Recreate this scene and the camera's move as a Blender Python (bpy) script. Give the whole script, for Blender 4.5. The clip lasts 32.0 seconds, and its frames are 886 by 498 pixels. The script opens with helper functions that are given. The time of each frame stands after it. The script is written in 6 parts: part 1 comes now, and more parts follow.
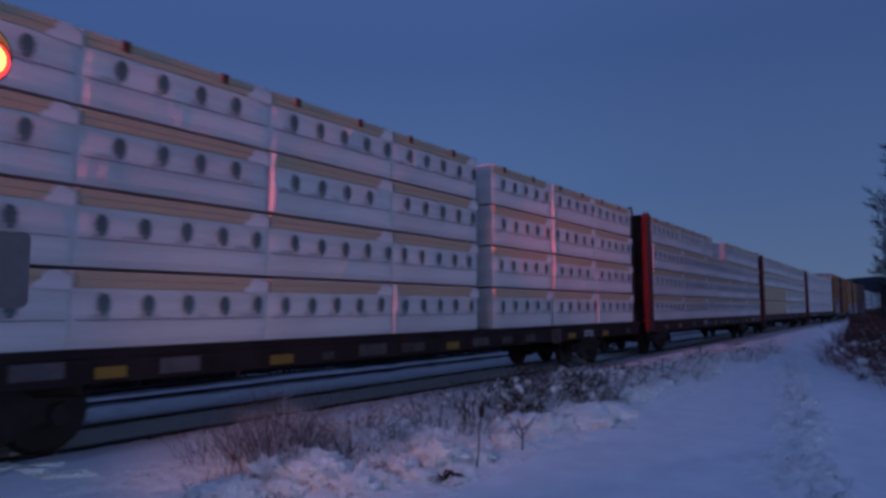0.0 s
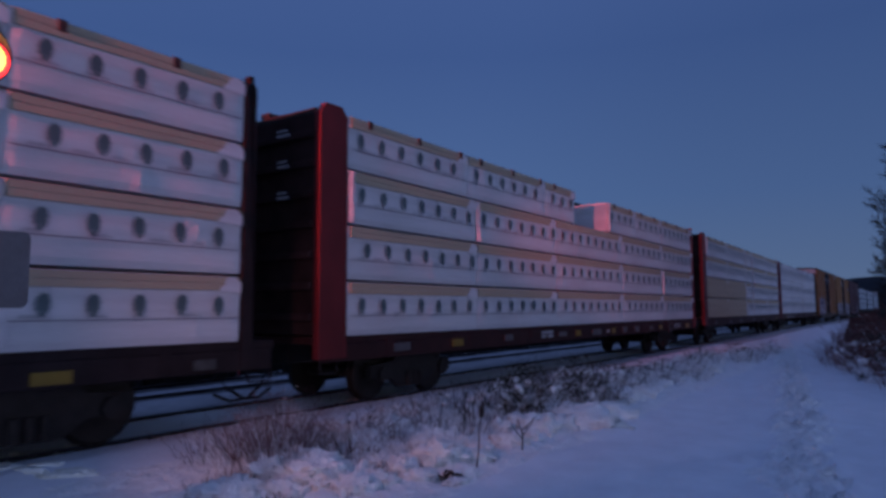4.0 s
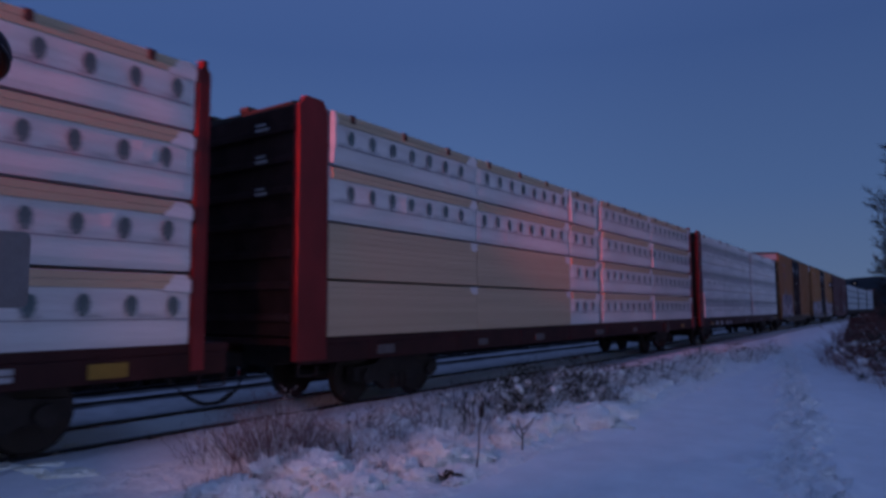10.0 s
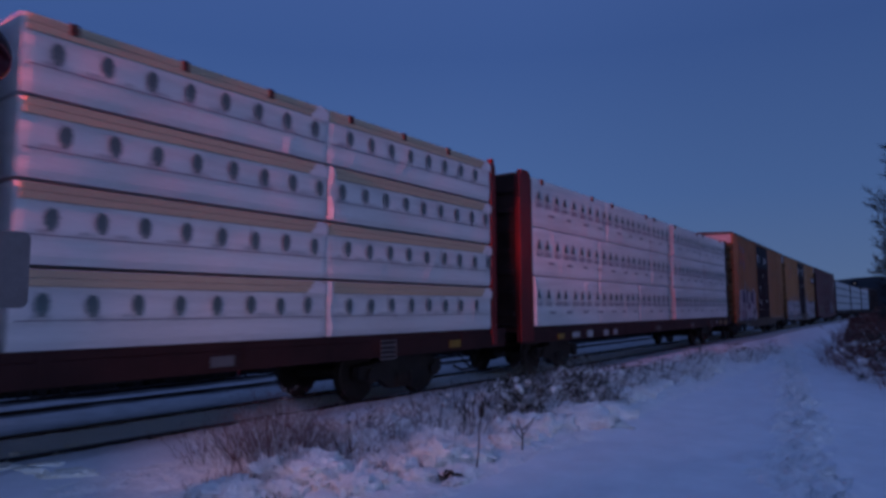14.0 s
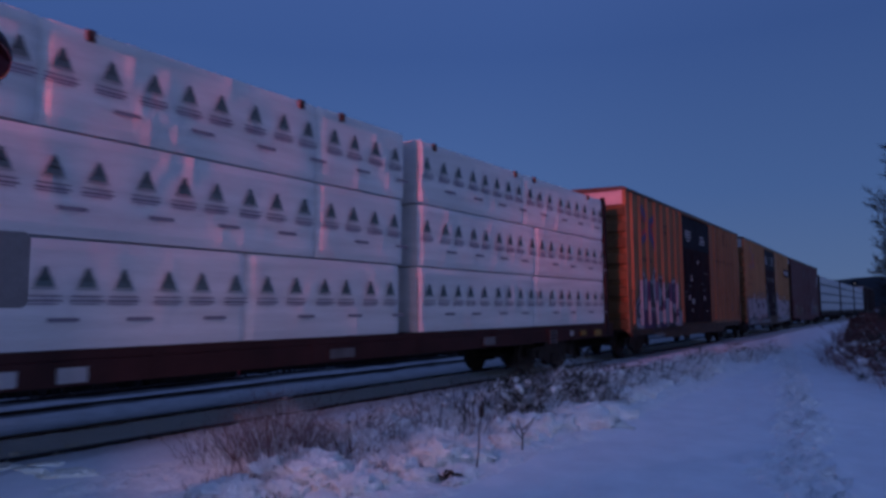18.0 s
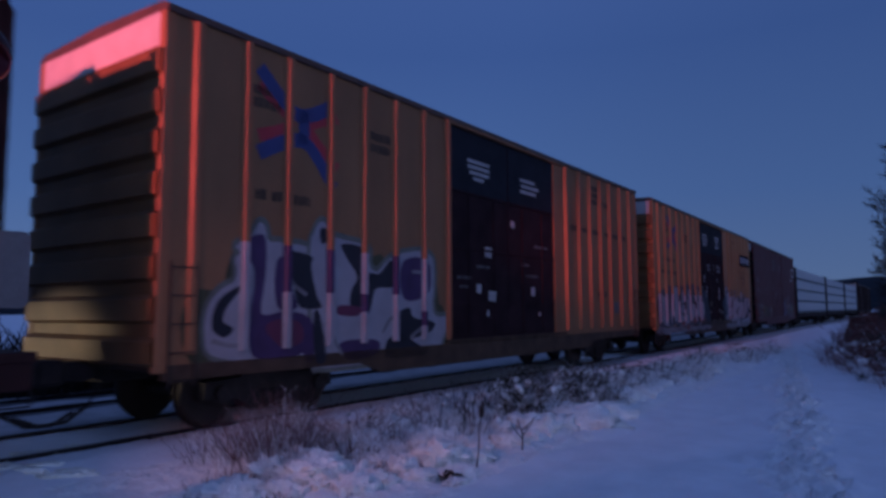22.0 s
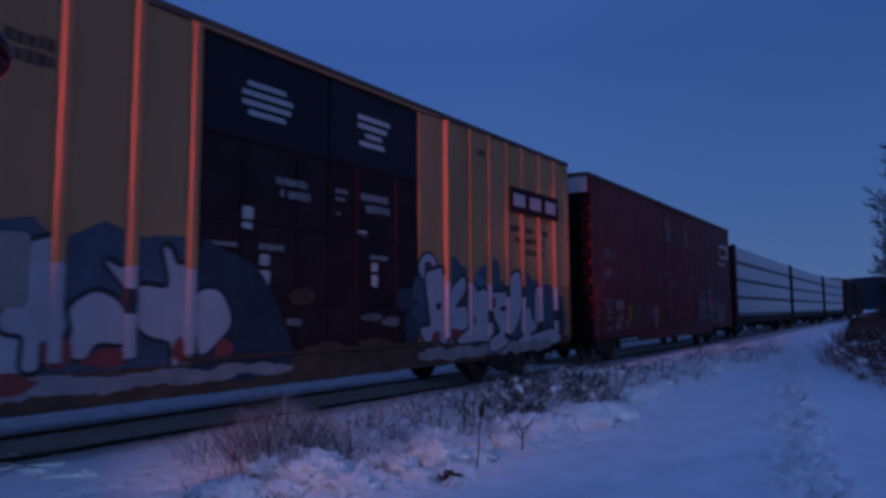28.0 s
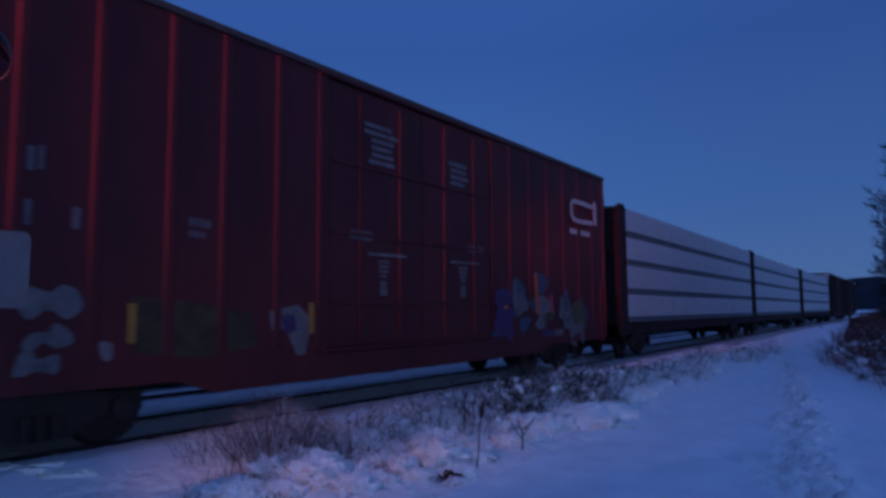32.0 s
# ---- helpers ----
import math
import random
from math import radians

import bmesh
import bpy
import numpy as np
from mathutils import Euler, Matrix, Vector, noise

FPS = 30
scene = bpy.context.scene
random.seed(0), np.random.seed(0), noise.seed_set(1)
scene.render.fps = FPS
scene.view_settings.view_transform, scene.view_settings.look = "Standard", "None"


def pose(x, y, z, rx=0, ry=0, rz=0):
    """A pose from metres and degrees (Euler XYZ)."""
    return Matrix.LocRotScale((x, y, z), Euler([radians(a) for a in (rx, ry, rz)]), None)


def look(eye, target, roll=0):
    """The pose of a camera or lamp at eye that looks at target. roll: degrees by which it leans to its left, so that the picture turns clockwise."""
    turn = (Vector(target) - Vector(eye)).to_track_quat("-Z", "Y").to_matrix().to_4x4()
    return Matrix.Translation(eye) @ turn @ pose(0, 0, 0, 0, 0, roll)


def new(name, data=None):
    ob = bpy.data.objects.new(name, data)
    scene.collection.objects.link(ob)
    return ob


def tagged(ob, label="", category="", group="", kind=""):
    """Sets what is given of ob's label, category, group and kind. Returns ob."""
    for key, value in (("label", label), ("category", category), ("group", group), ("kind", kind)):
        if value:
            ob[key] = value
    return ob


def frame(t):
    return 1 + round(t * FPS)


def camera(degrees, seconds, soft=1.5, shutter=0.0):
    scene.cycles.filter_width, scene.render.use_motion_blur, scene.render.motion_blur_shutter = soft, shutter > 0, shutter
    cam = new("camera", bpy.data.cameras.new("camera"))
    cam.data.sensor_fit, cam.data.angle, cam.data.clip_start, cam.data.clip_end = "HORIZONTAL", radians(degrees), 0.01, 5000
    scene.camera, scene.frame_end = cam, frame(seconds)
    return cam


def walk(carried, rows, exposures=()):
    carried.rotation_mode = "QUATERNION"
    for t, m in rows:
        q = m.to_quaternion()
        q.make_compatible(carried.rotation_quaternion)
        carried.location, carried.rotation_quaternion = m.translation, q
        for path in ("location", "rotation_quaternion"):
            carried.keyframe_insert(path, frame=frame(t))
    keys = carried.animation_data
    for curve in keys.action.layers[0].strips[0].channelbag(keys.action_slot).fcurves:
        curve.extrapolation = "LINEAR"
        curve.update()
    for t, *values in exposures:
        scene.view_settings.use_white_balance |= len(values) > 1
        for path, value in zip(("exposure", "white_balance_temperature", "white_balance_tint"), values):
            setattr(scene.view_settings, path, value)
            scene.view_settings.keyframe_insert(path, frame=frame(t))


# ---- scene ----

import functools

# ---- camera ----
EYE = (0.0, 0.0, 1.577)
YAW, PITCH = radians(35.808), radians(5.156)
cam = camera(66.73, 32.0, soft=3.3, shutter=0.5)
_aim = (EYE[0] + math.cos(YAW) * math.cos(PITCH), EYE[1] + math.sin(YAW) * math.cos(PITCH), EYE[2] + math.sin(PITCH))
_still = look(EYE, _aim, -0.326)
walk(cam, [(0.0, _still), (32.0, _still)],
     [(0.0, 0.09, 7050, 12.0), (12.6, 0.09, 7000, 12.0), (14.2, 0.06, 6450, 13.0), (17.0, 0.06, 6400, 14.0), (22.0, 0.05, 6350, 14.5), (32.0, 0.02, 5350, 12.5)])

# ---- dusk sky and the last red light ----
world = bpy.data.worlds.new("dusk_sky")
scene.world = world
world.use_nodes = True
_n, _l = world.node_tree.nodes, world.node_tree.links
_n.clear()
_out, _bg = _n.new("ShaderNodeOutputWorld"), _n.new("ShaderNodeBackground")
_tc, _sep = _n.new("ShaderNodeTexCoord"), _n.new("ShaderNodeSeparateXYZ")
_l.new(_tc.outputs["Generated"], _sep.inputs[0])
_ramp = _n.new("ShaderNodeValToRGB")
_l.new(_sep.outputs["Z"], _ramp.inputs[0])
_r = _ramp.color_ramp
_r.elements[0].position, _r.elements[0].color = 0.0, (0.105, 0.165, 0.305, 1)
_r.elements[1].position, _r.elements[1].color = 1.0, (0.082, 0.145, 0.37, 1)
for _p, _c in ((0.05, (0.084, 0.150, 0.310, 1)), (0.16, (0.060, 0.125, 0.305, 1)), (0.36, (0.040, 0.090, 0.262, 1)), (0.6, (0.050, 0.100, 0.290, 1))):
    _e = _r.elements.new(_p)
    _e.color = _c
# afterglow low in the west, behind the viewer
_dot = _n.new("ShaderNodeVectorMath")
_dot.operation = "DOT_PRODUCT"
_dot.inputs[1].default_value = Vector((-0.45, -0.89, 0.0))
_l.new(_tc.outputs["Generated"], _dot.inputs[0])
_wide = _n.new("ShaderNodeMapRange")
_wide.interpolation_type = "SMOOTHSTEP"
_wide.inputs["From Min"].default_value, _wide.inputs["From Max"].default_value = -0.1, 0.9
_l.new(_dot.outputs["Value"], _wide.inputs["Value"])
_low = _n.new("ShaderNodeMapRange")
_low.interpolation_type = "SMOOTHSTEP"
_low.inputs["From Min"].default_value, _low.inputs["From Max"].default_value = 0.42, 0.0
_l.new(_sep.outputs["Z"], _low.inputs["Value"])
_glow = _n.new("ShaderNodeMath")
_glow.operation = "MULTIPLY"
_l.new(_wide.outputs["Result"], _glow.inputs[0])
_l.new(_low.outputs["Result"], _glow.inputs[1])
_gc = _n.new("ShaderNodeMix")
_gc.data_type = "RGBA"
_gc.blend_type = "ADD"
_gc.inputs["B"].default_value = (0.52, 0.57, 0.76, 1)
_l.new(_glow.outputs[0], _gc.inputs["Factor"])
_l.new(_ramp.outputs["Color"], _gc.inputs["A"])
_l.new(_gc.outputs["Result"], _bg.inputs["Color"])
# the sky darkens a little towards the east, away from the afterglow
_east = _n.new("ShaderNodeVectorMath")
_east.operation = "DOT_PRODUCT"
_east.inputs[1].default_value = Vector((0.99, -0.14, 0.0))
_l.new(_tc.outputs["Generated"], _east.inputs[0])
_dim = _n.new("ShaderNodeMapRange")
_dim.interpolation_type = "SMOOTHSTEP"
_dim.inputs["From Min"].default_value, _dim.inputs["From Max"].default_value = 0.70, 1.0
_dim.inputs["To Min"].default_value, _dim.inputs["To Max"].default_value = 1.0, 0.84
_l.new(_east.outputs["Value"], _dim.inputs["Value"])
_l.new(_dim.outputs["Result"], _bg.inputs["Strength"])
_l.new(_bg.outputs[0], _out.inputs[0])

# beam of the red lamps on the overhead arm across the road
_sd = bpy.data.lights.new("red_signal_beam", "SPOT")
_sd.energy, _sd.shadow_soft_size, _sd.color = 36000.0, 0.3, (1.0, 0.15, 0.18)
_sd.spot_size, _sd.spot_blend = radians(21), 1.0
RED_AT = (-14.0, 6.72, 5.25)
_red = new("red_signal_beam", _sd)
_red.matrix_world = look(RED_AT, (12.0, 9.6, 4.0))
# the near signal's own lamps
_nd = bpy.data.lights.new("near_signal_beam", "SPOT")
_nd.energy, _nd.shadow_soft_size, _nd.color = 235.0, 0.12, (1.0, 0.45, 0.50)
_nd.spot_size, _nd.spot_blend = radians(62), 1.0
_near = new("near_signal_beam", _nd)
_near.matrix_world = look((0.70, 4.85, 3.15), (8.0, 6.2, 0.0))
# its lens that looks down the line
_ld = bpy.data.lights.new("down_line_beam", "SPOT")
_ld.energy, _ld.shadow_soft_size, _ld.color = 6000.0, 0.12, (1.0, 0.15, 0.18)
_ld.spot_size, _ld.spot_blend = radians(18), 1.0
_line = new("down_line_beam", _ld)
_line.matrix_world = look((2.0, 4.75, 3.2), (25.0, 7.5, 3.1))
# dipped headlamp of the pickup that waits across the line
_hd = bpy.data.lights.new("pickup_headlamp", "SPOT")
_hd.energy, _hd.shadow_soft_size, _hd.color = 3600.0, 0.1, (1.0, 0.80, 0.50)
_hd.spot_size, _hd.spot_blend = radians(7.0), 0.8
HEAD_AT = (-2.6, 21.0, 1.0)
_head = new("pickup_headlamp", _hd)
_head.matrix_world = look(HEAD_AT, (4.6, 9.4, 1.16))

# ---- materials ----
MATS = {}


def mat(name, col, rough=0.6, metal=0.0, var=0.18, scale=3.0, fine=40.0, bump=0.15, stretch=(1, 1, 1), spec=0.22, emit=None, dist=0.02):
    """Painted or raw surface: broad stains, fine grain and relief, in metres."""
    if name in MATS:
        return MATS[name]
    m = bpy.data.materials.new(name)
    m.use_nodes = True
    nt = m.node_tree
    b = nt.nodes["Principled BSDF"]
    tc, mp = nt.nodes.new("ShaderNodeTexCoord"), nt.nodes.new("ShaderNodeMapping")
    mp.inputs["Scale"].default_value = stretch
    nt.links.new(tc.outputs["Object"], mp.inputs[0])
    info = nt.nodes.new("ShaderNodeObjectInfo")
    n1, n2 = nt.nodes.new("ShaderNodeTexNoise"), nt.nodes.new("ShaderNodeTexNoise")
    for n, s, d in ((n1, scale, 5), (n2, fine, 3)):
        n.inputs["Scale"].default_value, n.inputs["Detail"].default_value = s, d
        nt.links.new(mp.outputs[0], n.inputs["Vector"])
    add = nt.nodes.new("ShaderNodeMath")
    add.operation = "MULTIPLY_ADD"
    add.inputs[1].default_value, add.inputs[2].default_value = 0.35, 0.0
    nt.links.new(n2.outputs["Fac"], add.inputs[0])
    sm = nt.nodes.new("ShaderNodeMath")
    nt.links.new(n1.outputs["Fac"], sm.inputs[0])
    nt.links.new(add.outputs[0], sm.inputs[1])
    rnd = nt.nodes.new("ShaderNodeMath")
    rnd.operation = "MULTIPLY_ADD"
    rnd.inputs[1].default_value, rnd.inputs[2].default_value = 0.14, -0.07
    nt.links.new(info.outputs["Random"], rnd.inputs[0])
    s2 = nt.nodes.new("ShaderNodeMath")
    nt.links.new(sm.outputs[0], s2.inputs[0])
    nt.links.new(rnd.outputs[0], s2.inputs[1])
    ramp = nt.nodes.new("ShaderNodeMapRange")
    ramp.inputs["From Min"].default_value, ramp.inputs["From Max"].default_value = 0.35, 0.95
    nt.links.new(s2.outputs[0], ramp.inputs["Value"])
    mix = nt.nodes.new("ShaderNodeMix")
    mix.data_type = "RGBA"
    mix.inputs["A"].default_value = (*[max(0, c * (1 - var)) for c in col], 1)
    mix.inputs["B"].default_value = (*[min(1, c * (1 + var)) for c in col], 1)
    nt.links.new(ramp.outputs[0], mix.inputs["Factor"])
    nt.links.new(mix.outputs["Result"], b.inputs["Base Color"])
    b.inputs["Roughness"].default_value, b.inputs["Metallic"].default_value = rough, metal
    b.inputs["Specular IOR Level"].default_value = spec
    if bump:
        bp = nt.nodes.new("ShaderNodeBump")
        bp.inputs["Strength"].default_value, bp.inputs["Distance"].default_value = bump, dist
        nt.links.new(sm.outputs[0], bp.inputs["Height"])
        nt.links.new(bp.outputs[0], b.inputs["Normal"])
    if emit:
        b.inputs["Emission Color"].default_value, b.inputs["Emission Strength"].default_value = (*emit[:3], 1), emit[3]
    MATS[name] = m
    return m


SNOW = mat("snow", (0.79, 0.80, 0.84), 0.75, var=0.08, scale=2.5, fine=16, bump=0.9, spec=0.3)
# snow tinted yellow in place of warm light falling on it
WARMSNOW = mat("snow_painted_warm_lit", (0.84, 0.81, 0.72), 0.8, var=0.3, scale=8, fine=24, bump=0.8, spec=0.3)
CLUMP = mat("clumped_snow", (0.88, 0.88, 0.90), 0.8, var=0.14, scale=7, fine=22, bump=1.0, spec=0.3, dist=0.09)
GREYSNOW = mat("darker_grey_snow", (0.46, 0.44, 0.45), 0.9, var=0.25, scale=3, fine=30, bump=0.8)
# dark ballast that also carries the second track rails' shadow in its colour
DARKBED = mat("dark_ballast_and_shade", (0.10, 0.09, 0.095), 0.9, var=0.5, scale=8, fine=50, bump=1.0)
BALLAST = mat("packed_snow_between_rails", (0.93, 0.93, 0.93), 0.9, var=0.07, scale=6, fine=45, bump=1.0)
RAIL = mat("rail_steel", (0.035, 0.03, 0.03), 0.6, 0.6, var=0.3)
RAILTOP = mat("worn_rail_head", (0.10, 0.10, 0.11), 0.4, 0.9, var=0.2)
IRON = mat("grimy_black_iron", (0.030, 0.024, 0.024), 0.75, 0.2, var=0.4, scale=5)
WHEEL = mat("wheel_steel", (0.035, 0.027, 0.025), 0.65, 0.4, var=0.4)
# shade put into the colour: keeps the pickup headlamp from showing on this end
DIMEND = mat("darkened_end_paint", (0.009, 0.008, 0.009), 0.9, var=0.4, scale=2, spec=0.04)
BLACKCAR = mat("sooty_black_paint", (0.026, 0.018, 0.019), 0.8, var=0.4, scale=2, spec=0.08)
INNER = mat("dark_brown_end_wall", (0.034, 0.018, 0.018), 0.85, var=0.5, scale=2, spec=0.06)
REDCAR = mat("weathered_red_paint", (0.13, 0.014, 0.016), 0.6, var=0.35, scale=2.2, stretch=(1, 1, 0.5))
DARKRED = mat("dark_red_frame_paint", (0.034, 0.009, 0.009), 0.7, var=0.45, scale=2.2)
WRAP = mat("white_woven_wrap", (0.55, 0.525, 0.54), 0.5, var=0.20, scale=1.6, fine=22, bump=0.6, stretch=(0.25, 1, 3.0))
WRAPG = mat("grey_green_wrap", (0.33, 0.355, 0.385), 0.5, var=0.10, scale=1.2, fine=30, bump=0.35, stretch=(0.25, 1, 3.0))
TAN = mat("bare_sawn_lumber", (0.42, 0.325, 0.235), 0.75, var=0.14, scale=1.5, fine=30, bump=0.5, stretch=(0.06, 1, 6.0))
BANDG = mat("dark_green_wrap_band", (0.05, 0.075, 0.085), 0.6, var=0.2)
STAMP = mat("dark_green_print", (0.085, 0.12, 0.125), 0.6, var=0.25, fine=20, bump=0)
STAMPRIM = mat("pale_green_print", (0.21, 0.24, 0.25), 0.6, var=0.3, fine=25, bump=0)
FAINT = mat("faint_grey_print", (0.36, 0.36, 0.38), 0.6, var=0.2, bump=0)
PRINT = mat("grey_print", (0.19, 0.17, 0.21), 0.6, var=0.2, bump=0)
GUARD = mat("rusty_brown_guard", (0.07, 0.030, 0.028), 0.8, var=0.4, scale=6)
DUNN = mat("dark_dunnage_gap", (0.03, 0.022, 0.02), 0.9, var=0.4)
YELLOW = mat("yellow_reflector", (0.20, 0.12, 0.02), 0.4, var=0.2, bump=0)
DIMMARK = mat("sooty_stencil_panel", (0.055, 0.052, 0.050), 0.75, var=0.6, scale=5, fine=20, bump=0)
SILLMARK = mat("grimy_stencil_panel", (0.095, 0.085, 0.09), 0.7, var=0.4, fine=20, bump=0)
PLACARD = mat("faded_white_stencil", (0.30, 0.29, 0.31), 0.6, var=0.25, fine=20, bump=0)
ORANGE = mat("faded_yellow_orange_paint", (0.25, 0.130, 0.062), 0.6, var=0.2, scale=1.6, stretch=(1, 1, 0.35), bump=0.1)
ENDYEL = mat("dark_ochre_paint", (0.13, 0.066, 0.030), 0.65, var=0.4, scale=1.5)
DOORTOP = mat("blue_black_door_paint", (0.015, 0.016, 0.023), 0.8, var=0.3, scale=2.0, spec=0.08)
DOORBLK = mat("black_door_paint", (0.024, 0.013, 0.016), 0.85, var=0.4, scale=2.0, spec=0.06)
MAROON = mat("maroon_paint", (0.058, 0.009, 0.012), 0.6, var=0.35, scale=1.4, stretch=(1, 1, 0.4))
GALV = mat("galvanised_frosted_panel", (0.38, 0.37, 0.39), 0.5, var=0.15)
ROOF = mat("grimy_roof_edge", (0.06, 0.042, 0.036), 0.6, var=0.3)
BLUEP = mat("blue_paint", (0.035, 0.045, 0.15), 0.5, bump=0)
REDP = mat("red_paint_mark", (0.35, 0.03, 0.045), 0.5, bump=0)
PURPLE = mat("purple_spray_paint", (0.045, 0.022, 0.075), 0.5, var=0.3, bump=0)
LILAC = mat("pale_lilac_spray_paint", (0.25, 0.24, 0.285), 0.5, var=0.15, bump=0)
NAVY = mat("dark_navy_outline", (0.012, 0.012, 0.022), 0.5, bump=0)
TEAL = mat("blue_spray_paint", (0.034, 0.048, 0.078), 0.5, var=0.35, bump=0)
GREENP = mat("olive_spray_paint", (0.048, 0.046, 0.024), 0.5, var=0.4, bump=0)
HEDGE = mat("reddish_brown_hedge_twigs", (0.26, 0.115, 0.11), 0.85, var=0.4, bump=0)
SILLG = mat("grimy_brown_sill", (0.050, 0.030, 0.021), 0.7, var=0.6, scale=3)
TWIG = mat("brown_twigs", (0.085, 0.066, 0.062), 0.85, var=0.4, bump=0)
DARKTWIG = mat("dark_purple_twigs", (0.060, 0.034, 0.042), 0.85, var=0.4, bump=0)
REDTWIG = mat("reddish_twigs", (0.14, 0.068, 0.074), 0.85, var=0.4, bump=0)
FROST = mat("frosted_dry_grass", (0.72, 0.73, 0.76), 0.8, var=0.3, bump=0)
REDLEAF = mat("reddish_dead_leaves", (0.17, 0.075, 0.07), 0.85, var=0.5, bump=0)
LEAF = mat("dead_leaves", (0.055, 0.054, 0.046), 0.85, var=0.5, bump=0)
BARK = mat("dark_bark", (0.035, 0.028, 0.028), 0.9, var=0.3)
HILL = mat("wooded_hill", (0.010, 0.013, 0.020), 0.95, var=0.5, scale=0.05, fine=0.4, bump=0)
SIGN = mat("weathered_grey_plate", (0.14, 0.125, 0.135), 0.5, 0.3, var=0.2, scale=6)
MAST = mat("galvanised_mast", (0.35, 0.36, 0.38), 0.45, 0.6)
HOODM = mat("frosted_grey_hood", (0.085, 0.085, 0.10), 0.6)
LAMPON = mat("lit_red_lamp_face", (0.5, 0.05, 0.03), 0.4, bump=0, emit=(1.0, 0.04, 0.05, 2.2))
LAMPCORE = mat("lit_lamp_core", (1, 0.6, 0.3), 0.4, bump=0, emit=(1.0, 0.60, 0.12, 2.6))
LAMPOFF = mat("unlit_lamp_face", (0.06, 0.006, 0.012), 0.35, bump=0)
WARM = mat("lit_house_window", (0.9, 0.7, 0.5), 0.5, bump=0, emit=(1.0, 0.8, 0.62, 0.2))


# ---- mesh helpers ----
def box(bm, x0, x1, y0, y1, z0, z1, bev=0.0, mi=0):
    vs = [bm.verts.new((x, y, z)) for x in (x0, x1) for y in (y0, y1) for z in (z0, z1)]
    fs = [bm.faces.new([vs[i] for i in q]) for q in ((0, 1, 3, 2), (4, 6, 7, 5), (0, 4, 5, 1), (2, 3, 7, 6), (0, 2, 6, 4), (1, 5, 7, 3))]
    for f in fs:
        f.material_index = mi
    if bev:
        es = list({e for f in fs for e in f.edges})
        r = bmesh.ops.bevel(bm, geom=es, offset=bev, segments=1, affect="EDGES", profile=0.5)
        for f in r["faces"]:
            f.material_index = mi
    return vs


def tube(bm, pts, r0, r1=None, n=6, cap=True):
    """A tapered tube along points."""
    r1 = r0 if r1 is None else r1
    pts = [Vector(p) for p in pts]
    rings, k = [], len(pts)
    for i, p in enumerate(pts):
        d = (pts[min(i + 1, k - 1)] - pts[max(i - 1, 0)]).normalized()
        a = d.orthogonal().normalized()
        c = d.cross(a)
        r = r0 + (r1 - r0) * i / (k - 1)
        rings.append([bm.verts.new(p + (a * math.cos(6.2832 * j / n) + c * math.sin(6.2832 * j / n)) * r) for j in range(n)])
    for a, b in zip(rings, rings[1:]):
        for j in range(n):
            bm.faces.new((a[j], a[(j + 1) % n], b[(j + 1) % n], b[j]))
    if cap and n > 2:
        bm.faces.new(rings[0][::-1])
        bm.faces.new(rings[-1])


def lathe(bm, prof, n=20, axis="y", at=(0, 0, 0)):
    """Turn a profile of (radius, along) round an axis."""
    rings = []
    for r, a in prof:
        ring = []
        for j in range(n):
            c, s = r * math.cos(6.2832 * j / n), r * math.sin(6.2832 * j / n)
            p = (c, a, s) if axis == "y" else ((a, c, s) if axis == "x" else (c, s, a))
            ring.append(bm.verts.new(Vector(p) + Vector(at)))
        rings.append(ring)
    for a, b in zip(rings, rings[1:]):
        for j in range(n):
            bm.faces.new((a[j], b[j], b[(j + 1) % n], a[(j + 1) % n]))
    bm.faces.new(rings[0])
    bm.faces.new(rings[-1][::-1])


def mesh_of(name, bm, *mats, smooth=False):
    bmesh.ops.recalc_face_normals(bm, faces=bm.faces[:])
    me = bpy.data.meshes.new(name)
    bm.to_mesh(me)
    bm.free()
    for m in mats:
        me.materials.append(m)
    if smooth:
        me.polygons.foreach_set("use_smooth", [True] * len(me.polygons))
    return me


def part(name, bm, material, parent, label="", at=None, smooth=False):
    me = bm if isinstance(bm, bpy.types.Mesh) else mesh_of(name, bm, *(material if isinstance(material, tuple) else (material,)), smooth=smooth)
    ob = new(name, me)
    ob.parent = parent
    if at is not None:
        ob.matrix_basis = at
    if label:
        ob["label"] = label
    if name in ("stencil", "printed_lettering"):
        ob["kind"] = "stuff"
    return ob


def boxpart(name, dims, material, parent, label="", bev=0.0):
    bm = bmesh.new()
    box(bm, *dims, bev)
    return part(name, bm, material, parent, label)


def ribbon(bm, pts, w, y, thick=0.004, sub=5):
    """A flat painted stroke in the xz plane at y, of width w, through points."""
    P = [Vector((p[0], p[1])) for p in pts]
    Q = []
    for i in range(len(P) - 1):
        a, b, c, d = P[max(i - 1, 0)], P[i], P[i + 1], P[min(i + 2, len(P) - 1)]
        for j in range(sub):
            t = j / sub
            Q.append(0.5 * ((2 * b) + (c - a) * t + (2 * a - 5 * b + 4 * c - d) * t * t + (3 * b - a - 3 * c + d) * t ** 3))
    Q.append(P[-1])
    lo, hi = [], []
    for i, q in enumerate(Q):
        d = (Q[min(i + 1, len(Q) - 1)] - Q[max(i - 1, 0)]).normalized()
        nrm = Vector((-d.y, d.x)) * w * 0.5
        lo.append(q - nrm)
        hi.append(q + nrm)
    ring = lo + hi[::-1]
    n = len(Q)
    vf = [bm.verts.new((p.x, y, p.y)) for p in ring]
    for i in range(n - 1):
        bm.faces.new((vf[i], vf[i + 1], vf[2 * n - 2 - i], vf[2 * n - 1 - i]))


